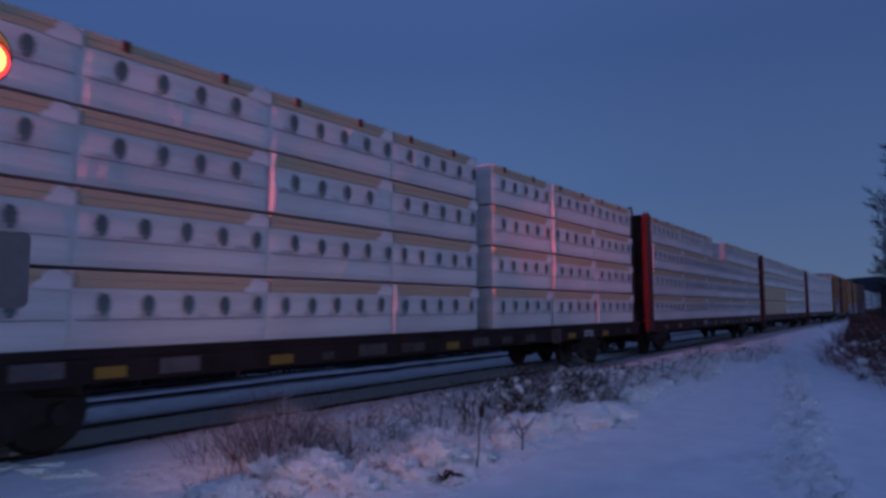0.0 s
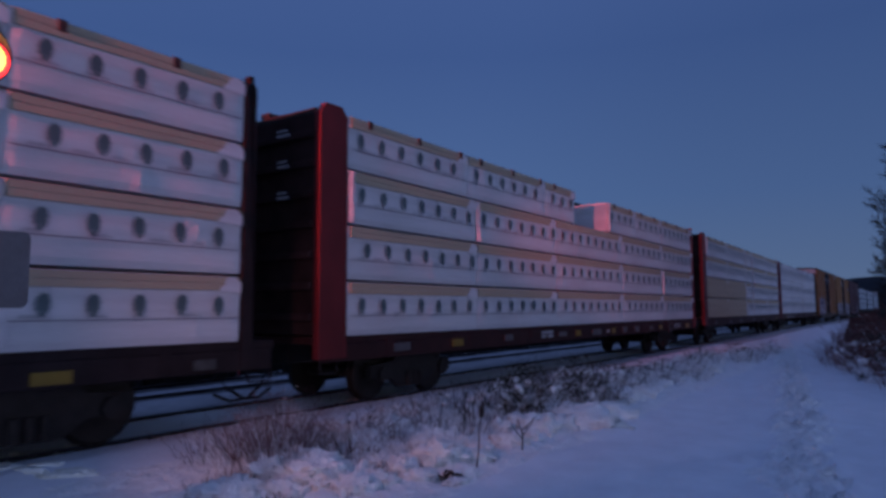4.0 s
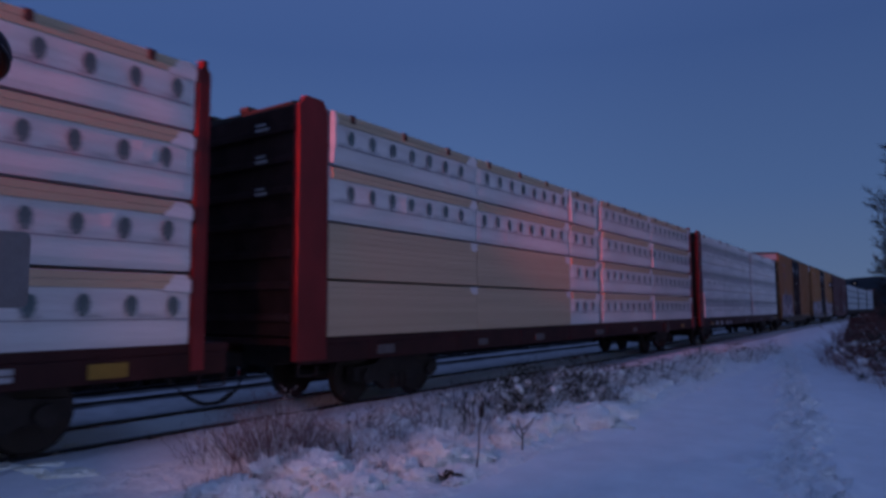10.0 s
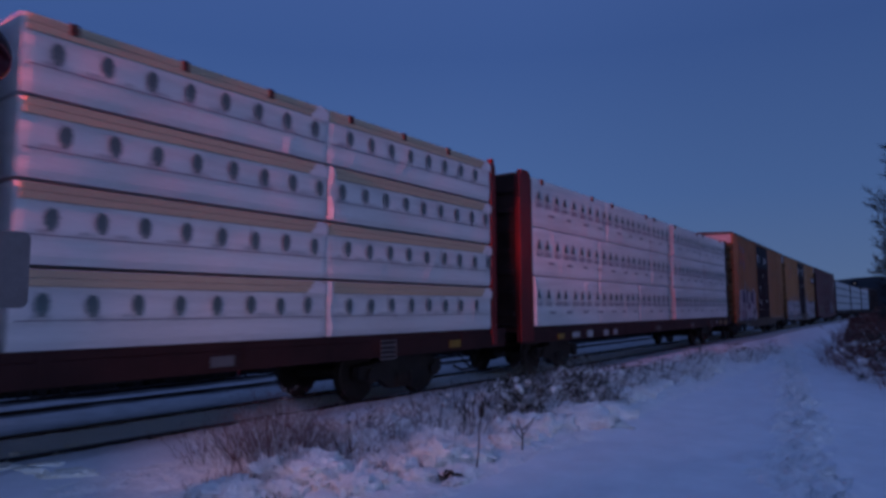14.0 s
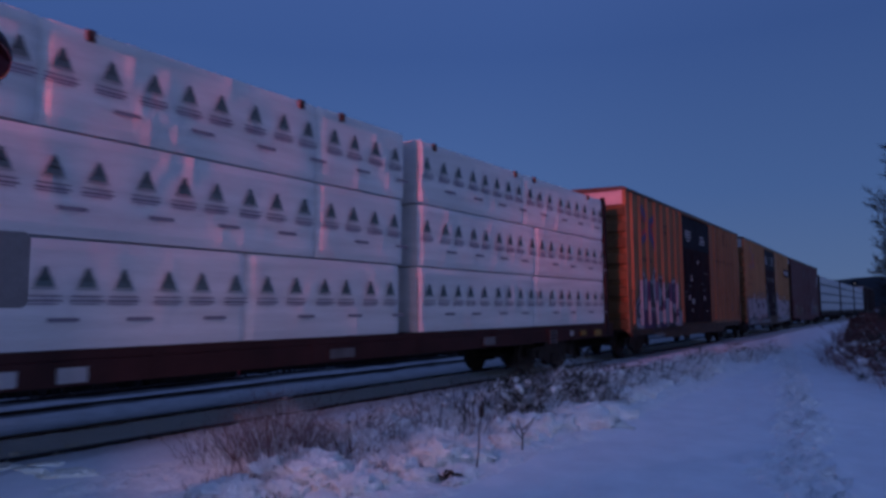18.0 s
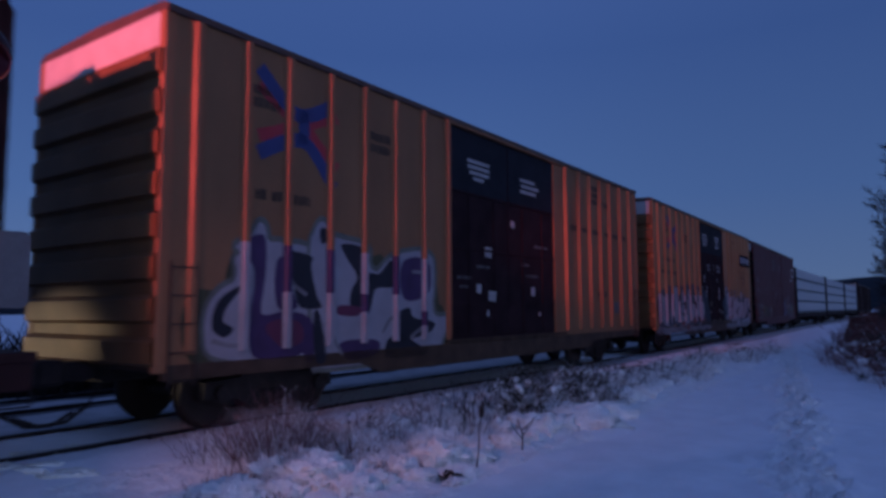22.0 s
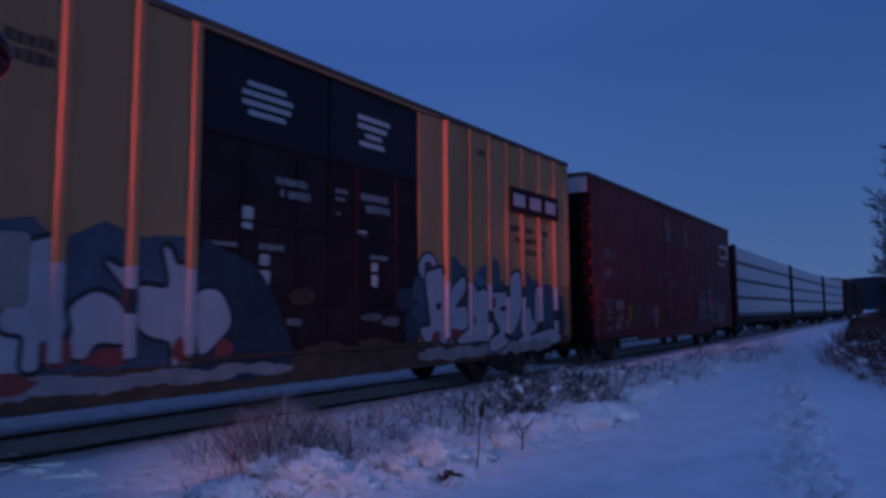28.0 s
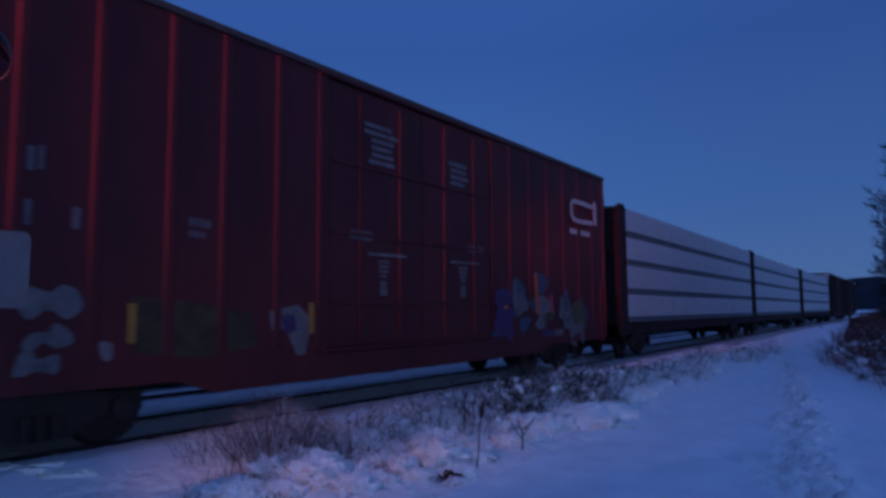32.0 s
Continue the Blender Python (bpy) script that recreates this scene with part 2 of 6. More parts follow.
def blob(bm, cx, cz, rx, rz, y, n=12, seed=0, rough=0.0):
    """A flat painted patch with an uneven outline."""
    rng = random.Random(seed)
    vs = []
    for j in range(n):
        k = 1 + rng.uniform(-rough, rough)
        vs.append(bm.verts.new((cx + rx * k * math.cos(6.2832 * j / n), y, cz + rz * k * math.sin(6.2832 * j / n))))
    bm.faces.new(vs)


# ---- the line of the track ----
CURV, SIDE = 0.70e-3, 7.3755     # gentle bend; distance of the cars' near side abeam of the viewer
HALF = 1.6


BEND, EASE, LAST = 45.0, 70.0, 0.012     # the bend eases off between these, to a straight of that slope


def lateral(s):
    """Metres by which the line has swung over, and its slope, s metres past the abeam point."""
    if s <= BEND:
        return 0.5 * CURV * s * s, CURV * s
    th, d = CURV * BEND, min(s, EASE) - BEND
    k = (LAST - th) / (EASE - BEND)
    y = 0.5 * CURV * BEND * BEND + th * d + 0.5 * k * d * d
    return y + max(0.0, s - EASE) * LAST, th + k * d


def on_track(s, off=HALF, z=0.0):
    """The pose on the track at s metres past the abeam point; off: metres beyond the cars' near side."""
    y, th = lateral(s)
    return Matrix.Translation((s - off * math.sin(th), SIDE + y + off * math.cos(th), z)) @ Matrix.Rotation(th, 4, "Z")


def run(t):
    """Metres that the train has run, from its place at 16 s."""
    d = t - 16.0
    return 3.855096 * d + 0.00541927 * d * d + 0.1692e-4 * d ** 3 + 0.24921e-6 * d ** 4


def ytrack(x):
    return SIDE + HALF + lateral(x)[0]


MOVERS = []      # (object, place along the train, pose on the car)
ROLLERS = []     # wheelsets

# ---- ground ----
def snow_height(x, y):
    """Height of the ground, and whether it is dusted ballast."""
    u = y - ytrack(x)
    n = noise.noise(Vector((x * 0.35, y * 0.35, 0.3))) * 0.05 + noise.noise(Vector((x * 1.7, y * 1.7, 4.0))) * 0.016
    n += 0.022 * noise.noise(Vector((x * 0.9 + y * 0.4, y * 2.6, 40.0)))      # low wind ripples
    z = -0.13 + n
    strip = max(0.0, 1 - abs((y - (5.1 + 0.035 * x)) / 1.9)) if 2.5 < x < 34 else 0.0
    if strip:
        fade = min(1.0, (34 - x) / 12) * min(1.0, (x - 2.5) / 3.6)
        puff = 0.5 + 0.5 * noise.noise(Vector((x * 1.25, y * 1.25, 9.0)))
        q = Vector((x + 0.12 * noise.noise(Vector((x * 3, y * 3, 20))), y, 2.0))
        a, c, d = abs(noise.noise(q * 2.3)), abs(noise.noise(q * 5.1)), abs(noise.noise(q * 10.5))
        z += strip ** 0.7 * fade * (0.22 * puff * puff + 0.20 * a + 0.20 * c + 0.13 * d - 0.08)
    # footprints along the path: pressed hollows with crumbled rims
    if 3 < x < 45:
        for who, off, gap, ph in ((0, 0.0, 0.40, 0.0), (1, -0.14, 0.44, 0.17), (2, 0.3, 0.47, 0.31)):
            k0 = round((x - 3 - ph) / gap)
            for k in (k0 - 1, k0, k0 + 1):
                h = noise.noise(Vector((k * 1.37, who * 9.1, 2.2)))
                px = 3 + ph + k * gap + 0.09 * h
                py = path_line(px) + off * (1 + 0.5 * h) + (0.11 if k % 2 else -0.11) + 0.07 * noise.noise(Vector((k * 2.1, who, 5.0)))
                d = math.hypot((x - px) / 0.19, (y - py) / 0.12)
                if d < 2.2 and (who < 2 or h > 0.25):
                    z += -0.07 * math.exp(-d * d * 1.6) + (0.075 + 0.06 * h) * math.exp(-((d - 1.25) / 0.35) ** 2) * (0.45 + abs(noise.noise(Vector((x * 7, y * 7, 3)))) * 1.8)
    # unseen snow bank along the crossing road, added to block low red light
    if -13 < x < -2.5:
        z += 0.6 * math.exp(-((x + 6.5) / 1.5) ** 2) * (0.95 + 0.25 * noise.noise(Vector((x, y * 0.7, 8)))) * min(1.0, max(0.0, (-2.4 - u) / 1.5))
    if u > -2.6:
        k = min(1.0, (u + 2.6) / 1.3)
        z = z * (1 - k) + (-0.015 + 0.03 * noise.noise(Vector((x * 1.1, y * 3, 0)))) * k
    edge = -0.93 + 0.07 * noise.noise(Vector((x * 0.9, 0, 3)))
    bed = False
    if edge < u < 0.76:
        z = -0.055 + 0.015 * noise.noise(Vector((x * 4, y * 4, 5)))
        bed = True
    elif 0.76 <= u < 2.7:
        z = -0.05 + 0.03 * noise.noise(Vector((x * 1.5, y * 3, 6)))
    elif 2.7 <= u:
        z = -0.05 + n
    return z, bed


def path_line(x):
    """The middle of the trodden line."""
    return 0.98 + (x - 7.1) * 0.166 + 0.12 * noise.noise(Vector((x * 0.3, 0, 7)))


def clumped(x, y):
    """The heaped strip beside the track and the trodden line."""
    return (3 < x < 45 and abs(y - path_line(x)) < 0.30 + 0.25 * noise.noise(Vector((x * 1.1, y, 12)))) or (3 < x < 32 and abs(y - (5.1 + 0.035 * x)) < 1.6)


def build_ground():
    xs = [-900, -400, -150, -60, -25, -13] + [-10.5 + i * 0.5 for i in range(18)] + [-1.0, 0.0, 1.0, 1.8] + [2.4 + i * 0.085 for i in range(219)] + [21 + i * 0.4 for i in range(48)] + \
         [40.5 + i * 2.2 for i in range(50)] + [160, 190, 240, 320, 450, 700, 1200, 2200, 4000]
    vs_off = [-3000, -900, -300, -100, -40, -20, -14, -11.5, -10.5] + [-10 + i * 0.1 for i in range(84)] + \
             [-1.56 + i * 0.1 for i in range(0, 42)] + [2.66 + i * 0.12 for i in range(24)] + [5.8, 6.5, 8, 11, 16, 26, 50, 100, 250, 700, 2000]
    verts, mats_i = [], []
    for x in xs:
        xx = max(-60.0, min(x, 260.0))
        for v in vs_off:
            y = ytrack(xx) + v
            z, dark = snow_height(x, y) if -12 < x < 160 and -60 < v < 30 else (-0.10, -0.95 < v < 0.76)
            verts.append((x, y, z))
            mats_i.append(1 if dark else 2 if 0.7 < v < 2.6 or 3.45 < v < 4.2 else 3 if (2.7 < v < 3.45 or 4.2 < v < 4.85 or 5.1 < v < 8.5) and -40 < x < 160 else 4 if clumped(x, y) else 2 if -2.1 + 0.2 * noise.noise(Vector((x, v * 2, 31))) < v < -0.9 and 11.5 < x < 160 else 0)
    nv = len(vs_off)
    faces, fm = [], []
    for i in range(len(xs) - 1):
        for j in range(nv - 1):
            q = (i * nv + j, (i + 1) * nv + j, (i + 1) * nv + j + 1, i * nv + j + 1)
            faces.append(q)
            kinds = [mats_i[k] for k in q]
            fm.append(max(set(kinds), key=lambda k: (kinds.count(k), k)))
    me = bpy.data.meshes.new("ground")
    me.from_pydata(verts, [], faces)
    for m in (SNOW, BALLAST, GREYSNOW, DARKBED, CLUMP):
        me.materials.append(m)
    me.polygons.foreach_set("material_index", fm)
    me.polygons.foreach_set("use_smooth", [True] * len(fm))
    me.update()
    tagged(new("ground", me), "snow-covered ground with a trodden path beside the track", "ground", kind="structure")


build_ground()


def build_rails():
    for nm, off in (("rail", HALF - 0.755), ("rail", HALF + 0.755), ("rail", HALF + 3.05), ("rail", HALF + 4.56)):
        bm = bmesh.new()
        prof = ((-0.065, -0.16), (0.065, -0.16), (0.02, -0.13), (0.014, -0.045), (0.036, -0.03), (0.036, 0.0), (-0.036, 0.0), (-0.036, -0.03), (-0.014, -0.045), (-0.02, -0.13))
        rings = []
        for i in range(0, 120):
            s = -60 + i * 4.0
            m = on_track(s, off)
            rings.append([bm.verts.new(m @ Vector((0, a, b))) for a, b in prof])
        for a, b in zip(rings, rings[1:]):
            for j in range(len(prof)):
                f = bm.faces.new((a[j], a[(j + 1) % 10], b[(j + 1) % 10], b[j]))
                f.material_index = 1 if j == 5 else 0
        tagged(new(nm, mesh_of(nm, bm, RAIL, RAILTOP)), "dark steel railway rail lying in snow", "rail", "track rails", "structure")


build_rails()


# ---- railway car underparts ----
def wheelset_mesh():
    bm = bmesh.new()
    for sgn in (-1, 1):
        lathe(bm, [(0.10, 0.755 * sgn - 0.07), (0.43, 0.755 * sgn - 0.07), (0.457, 0.755 * sgn - 0.05), (0.457, 0.755 * sgn + 0.05 * 1), (0.40, 0.755 * sgn + 0.06), (0.36, 0.755 * sgn + 0.01), (0.14, 0.755 * sgn + 0.05)], 22)
        lathe(bm, [(0.44, 0.69 * sgn - 0.012), (0.483, 0.69 * sgn - 0.01), (0.483, 0.69 * sgn + 0.01), (0.44, 0.69 * sgn + 0.012)], 22)
    lathe(bm, [(0.09, -1.0), (0.09, 1.0)], 10)
    return mesh_of("wheelset", bm, WHEEL)


def side_frame_mesh():
    bm = bmesh.new()
    pts = [(-1.18, 0.40), (-1.18, 0.62), (-0.6, 0.66), (-0.42, 0.80), (0.42, 0.80), (0.6, 0.66), (1.18, 0.62), (1.18, 0.40), (0.62, 0.36), (0.34, 0.18), (-0.34, 0.18), (-0.62, 0.36)]
    a = [bm.verts.new((x, -0.08, z)) for x, z in pts]
    b = [bm.verts.new((x, 0.08, z)) for x, z in pts]
    bm.faces.new(a)
    bm.faces.new(b[::-1])
    for i in range(len(pts)):
        j = (i + 1) % len(pts)
        bm.faces.new((a[i], a[j], b[j], b[i]))
    for x in (-0.89, 0.89):
        lathe(bm, [(0.13, -0.16), (0.13, -0.08)], 10, at=(x, 0, 0.46))
    for x in (-0.16, 0.0, 0.16):
        lathe(bm, [(0.065, 0.2), (0.065, 0.46)], 8, "z", at=(x, -0.10, 0))
    return mesh_of("side_frame", bm, IRON)


WHEELSET, SIDEFRAME = wheelset_mesh(), side_frame_mesh()


def truck(car, x, keyed=True):
    bm = bmesh.new()
    box(bm, -0.22, 0.22, -1.0, 1.0, 0.48, 0.78, 0.03)
    tr = part("truck", bm, IRON, car, "black cast-iron railway truck", pose(x, 0, 0))
    for sy in (-1, 1):
        part("side_frame", SIDEFRAME, None, tr, at=pose(0, 1.02 * sy, 0, 0, 0, 0 if sy < 0 else 180))
    for wx in (-0.89, 0.89):
        w = part("wheelset", WHEELSET, None, tr, at=pose(wx, 0, 0.457))
        if keyed:
            ROLLERS.append((w, wx))
    return tr


def couplers(car, half, hose=True):
    for sx in (-1, 1):
        bm = bmesh.new()
        x0, x1 = sorted((sx * (half - 0.2), sx * (half + 0.72)))
        box(bm, x0, x1, -0.11, 0.11, 0.70, 0.94, 0.03)
        k0, k1 = sorted((sx * (half + 0.62), sx * (half + 0.98)))
        box(bm, k0, k1, -0.19, 0.16, 0.66, 0.98, 0.05)
        part("coupler", bm, IRON, car)
        bm = bmesh.new()
        x = half * sx
        tube(bm, [(x, -0.35, 0.62), (x + sx * 0.16, -0.42, 0.42), (x + sx * 0.42, -0.45, 0.26), (x + sx * 0.72, -0.42, 0.24), (x + sx * 0.98, -0.38, 0.36)], 0.025, n=6)
        part("air_hose", bm, IRON, car)


PLAN, LIFT = 0.9, 0.29      # the body plans below are drawn in units of 0.9 m, from 0.29 m over the rail


def to_size(car):
    """Bring a car body from its plan to metres."""
    m, done = Matrix.Translation((0, 0, LIFT)) @ Matrix.Diagonal((PLAN, 1, PLAN, 1)), set()
    for o in car.children_recursive:
        still = o.matrix_basis == Matrix()
        if not still:
            x, y, z = o.location
            o.location = (PLAN * x, y, PLAN * z + LIFT)
        if o.data.name not in done:
            done.add(o.data.name)
            o.data.transform(m if still else Matrix.Diagonal((PLAN, 1, PLAN, 1)))


def register(ob, S, local=None):
    MOVERS.append((ob, S, local))


# ---- lumber flatcars ----
def stamp_mesh():
    """Round-headed emblem: a pale printed ring of needles round a dark tree."""
    bm = bmesh.new()
    rng = random.Random(3)
    rim = []
    for j in range(22):
        a = 6.2832 * j / 22
        k = (1.0 if j % 2 else 0.80) * rng.uniform(0.93, 1.05)
        rim.append(bm.verts.new((0.088 * k * math.cos(a), 0.002, (0.135 if math.sin(a) > 0 else 0.125) * k * math.sin(a))))
    bm.faces.new(rim)
    core = ((-0.030, -0.125), (-0.018, -0.055), (-0.070, -0.075), (-0.052, -0.005), (-0.066, 0.03), (-0.048, 0.085), (-0.018, 0.118), (0.024, 0.112), (0.056, 0.07), (0.062, 0.015), (0.046, -0.02), (0.060, -0.085), (0.016, -0.055), (0.028, -0.125))
    f = bm.faces.new([bm.verts.new((x, -0.003, z)) for x, z in core])
    f.material_index = 1
    return mesh_of("stamp", bm, STAMPRIM, STAMP)


def tree_stamp_mesh():
    """Tree emblem over a pale tapering line of print."""
    bm = bmesh.new()
    for cz, rx, rz in ((0.105, 0.042, 0.042), (0.05, 0.074, 0.05), (-0.015, 0.105, 0.05)):
        vs = [bm.verts.new((x, 0, z)) for x, z in ((-rx, cz - rz), (rx, cz - rz), (rx * 0.45, cz + rz), (-rx * 0.45, cz + rz))]
        bm.faces.new(vs).material_index = 1
    for x0, x1, z0, z1 in ((-0.125, 0.125, -0.092, -0.075), (-0.105, -0.078, -0.07, 0.03), (0.078, 0.105, -0.07, 0.03)):
        sl = 0.03 if x1 < 0 else -0.03 if x0 > 0 else 0.0
        bm.faces.new([bm.verts.new(p) for p in ((x0, 0.002, z0), (x1, 0.002, z0), (x1 + sl, 0.002, z1), (x0 + sl, 0.002, z1))])
    return mesh_of("stamp", bm, STAMPRIM, STAMP)


def bars_mesh(rows, name="printed_lettering", m=PRINT):
    bm = bmesh.new()
    for x0, x1, z0, z1 in rows:
        vs = [bm.verts.new(p) for p in ((x0, 0, z0), (x1, 0, z0), (x1, 0, z1), (x0, 0, z1))]
        bm.faces.new(vs)
    return mesh_of(name, bm, m)


STAMP_A, STAMP_D = stamp_mesh(), tree_stamp_mesh()
LINES_D = bars_mesh(((-0.17, 0.17, -0.02, 0.0), (-0.18, 0.18, -0.07, -0.045), (-0.17, 0.14, -0.10, -0.085)))
LINES_D2 = bars_mesh(((-0.16, 0.16, -0.025, 0.02),))


def wrap_mesh(length, depth, h, rng, mats, creases=1, round_off=0.035):
    """A wrapped lumber pack: slack faces, rounded edges and folds at the ends."""
    nx, nz = max(6, int(length / 0.11)), 10
    bm = bmesh.new()
    ph = rng.uniform(0, 50)
    grid = []
    folds = [(rng.uniform(0.06, 0.94), rng.uniform(-1.2, 1.2), rng.uniform(0.006, 0.016), rng.uniform(-0.1, 1.1)) for _ in range(int(length * creases))]
    for i in range(nx + 1):
        col = []
        fx = i / nx
        x = -length / 2 + length * fx
        for j in range(nz + 1):
            fz = j / nz
            edge = min(fx, 1 - fx) * length
            y = -depth / 2 + round_off * math.exp(-edge / 0.05) + 0.018 * (1 if j in (0, nz) else 0)
            y += 0.010 * noise.noise(Vector((x * 1.6 + ph, fz * 2.2, ph)))
            for f0, sl, am, fc in folds:
                d = (fx - f0) * length - sl * (fz - 0.5) * 0.5
                y -= am * math.exp(-(d / 0.08) ** 2 - ((fz - fc) / 0.3) ** 2)
            col.append(bm.verts.new((x, y, h * fz)))
        grid.append(col)
    for i in range(nx):
        for j in range(nz):
            bm.faces.new((grid[i][j], grid[i + 1][j], grid[i + 1][j + 1], grid[i][j + 1]))
    bk = [[bm.verts.new((x, depth / 2, z)) for z in (0, h)] for x in (-length / 2, length / 2)]
    bm.faces.new([bk[0][0], bk[0][1], bk[1][1], bk[1][0]])
    bm.faces.new([c[0] for c in grid] + [bk[1][0], bk[0][0]])
    bm.faces.new([c[nz] for c in grid][::-1] + [bk[0][1], bk[1][1]])
    bm.faces.new(grid[0] + [bk[0][1], bk[0][0]])
    bm.faces.new(grid[nx][::-1] + [bk[1][0], bk[1][1]])
    return mesh_of("wrap", bm, *mats)


def lumber_pack(Sc, x0, x1, z0, z1, style, rng, near=True, car_group=""):
    """style: A white wrap with a bare band and round stamps, D white wrap with tree stamps, T bare lumber, G grey wrap."""
    length, h, depth = x1 - x0 - (0.010 if style == 'D' else 0.008), z1 - z0 - (0.026 if style == "D" else 0.042), 1.36
    y = -HALF + depth / 2 + 0.01 if near else HALF - depth / 2 - 0.01
    pack = new("lumber_pack")
    label = {"A": "white-wrapped lumber pack with dark stamps on a flatcar", "D": "white-wrapped lumber pack with tree prints on a flatcar",
             "T": "unwrapped pack of tan sawn lumber on a flatcar", "G": "grey-wrapped lumber pack with a dark lower band on a flatcar"}[style]
    tagged(pack, label, "lumber pack", car_group or "lumber packs on the train")
    register(pack, Sc * PLAN, pose((x0 + x1) / 2, y, z0, 0, 0, 0 if near else 180))
    f = -depth / 2
    if style == "T":
        rows = 9
        for r in range(rows):
            zz = h * r / rows
            boxpart("board_layer", (-length / 2 + rng.uniform(-0.004, 0.004), length / 2 - rng.uniform(-0.004, 0.004), f + rng.uniform(0, 0.005), -f, zz + 0.001, zz + h / rows - 0.0016), TAN, pack)
        if near:
            w = rng.uniform(0.22, 0.32)
            bm = bmesh.new()
            vs = [bm.verts.new((length / 2 - a * w, f - 0.012, h - c)) for a, c in ((0.0, -0.01), (1.0, 0.0), (0.92, rng.uniform(0.10, 0.16)), (0.4, rng.uniform(0.12, 0.20)), (0.0, 0.13))]
            bm.faces.new(vs)
            part("wrap_scrap", bm, WRAP, pack, "torn scrap of white wrap at the pack's end")
    else:
        body = WRAP if style in "AD" else WRAPG
        part("wrap", wrap_mesh(length, depth, h, rng, (body,), 1.5 if style == "D" else 0.45, 0.04 if style == "D" else 0.014), None, pack)
        if near and rng.random() < {"A": 0.22, "D": 0.25}.get(style, 0):
            bm = bmesh.new()      # gathered wrap standing proud at the leading end
            rows = []
            for i in range(7):
                z = h * (0.01 + 0.98 * i / 6)
                k = rng.uniform(0.6, 1.2)
                rows.append([bm.verts.new((-length / 2 + a * k + 0.004, f - d, z)) for a, d in ((0.0, 0.012), (0.07, 0.045 * k), (0.12, 0.050 * k), (0.14, 0.0))])
            for p, q in zip(rows, rows[1:]):
                for j in range(3):
                    bm.faces.new((p[j], p[j + 1], q[j + 1], q[j]))
            part("wrap_fold", bm, WRAP, pack, smooth=True)
        if style == "A" and near:
            e0, e1 = (0.04, 0.03)
            bm = bmesh.new()
            for r in range(2):
                box(bm, -length / 2 + e0, length / 2 - e1, f - 0.022, f + 0.05, h - 0.185 + r * 0.09, h - 0.098 + r * 0.09, 0.004)
            part("bare_board_band", bm, TAN, pack, "tan bare board edge above the wrap")
            w = rng.uniform(0.26, 0.36)
            bm = bmesh.new()
            bm.faces.new([bm.verts.new((length / 2 - 0.004 - a * w, f - 0.026, h - c)) for a, c in ((0.0, 0.07), (0.12, 0.055), (0.30, rng.uniform(0.0, 0.02)), (0.72, rng.uniform(0.0, 0.02)), (0.86, 0.06), (0.92, 0.11), (1.12, 0.15), (1.2, 0.205), (0.0, 0.215))])
            part("wrap_flap", bm, WRAP, pack, "white flap of wrap folded over the board edge")
            bm = bmesh.new()
            box(bm, -length / 2 + 0.05, length / 2 - 0.05, f - 0.020, f - 0.014, 0.30, 0.312)
            part("printed_line", bm, PRINT, pack)
            rows, x = [], -length / 2 + 0.2
            while x < length / 2 - 0.4:
                w = rng.uniform(0.12, 0.34)
                rows += [(x, x + w, 0.335, 0.347), (x + 0.02, x + w * 0.8, 0.355, 0.364)]
                x += w + rng.uniform(0.15, 0.5)
            part("printed_lettering", bars_mesh(rows, m=FAINT), None, pack, at=pose(0, f - 0.021, 0))
            x = -length / 2 + rng.uniform(0.26, 0.48)
            while x < length / 2 - 0.10:
                part("stamp", STAMP_A, None, pack, at=pose(x, f - 0.035, 0.47 + rng.uniform(-0.012, 0.012), 0, rng.uniform(-5, 5), 0))
                x += 0.527 + rng.uniform(-0.02, 0.02)
        elif style == "D" and near:
            n = max(2, int(round(length / 0.51)))
            for i in range(n):
                x = -length / 2 + (i + 0.5) * length / n + rng.uniform(-0.06, 0.06)
                part("stamp", STAMP_D, None, pack, at=pose(x, f - 0.04, h * 0.62))
                part("printed_lettering", LINES_D, None, pack, at=pose(x, f - 0.04, h * 0.49))["kind"] = "stuff"
                if i % 2:
                    part("printed_lettering", LINES_D2, None, pack, at=pose(x + 0.2, f - 0.04, h * 0.27))
        elif style == "G" and near:
            bm = bmesh.new()
            box(bm, -length / 2 + 0.01, length / 2 - 0.01, f - 0.03, f + 0.02, 0.02, 0.15, 0.006)
            part("dark_band", bm, BANDG, pack, "dark band along the foot of the wrap")
    if near and style in "AD" and z1 > 4.5:
        k = 0
        x = -length / 2 + 0.5
        while x < length / 2 - 0.2:
            boxpart("corner_guard", (x - 0.045, x + 0.045, f - 0.04, f + 0.08, h - 0.12, h + 0.008), GUARD, pack, "dark edge protector under a strap")
            x += 1.35 if style == "A" else 3.1
    return pack


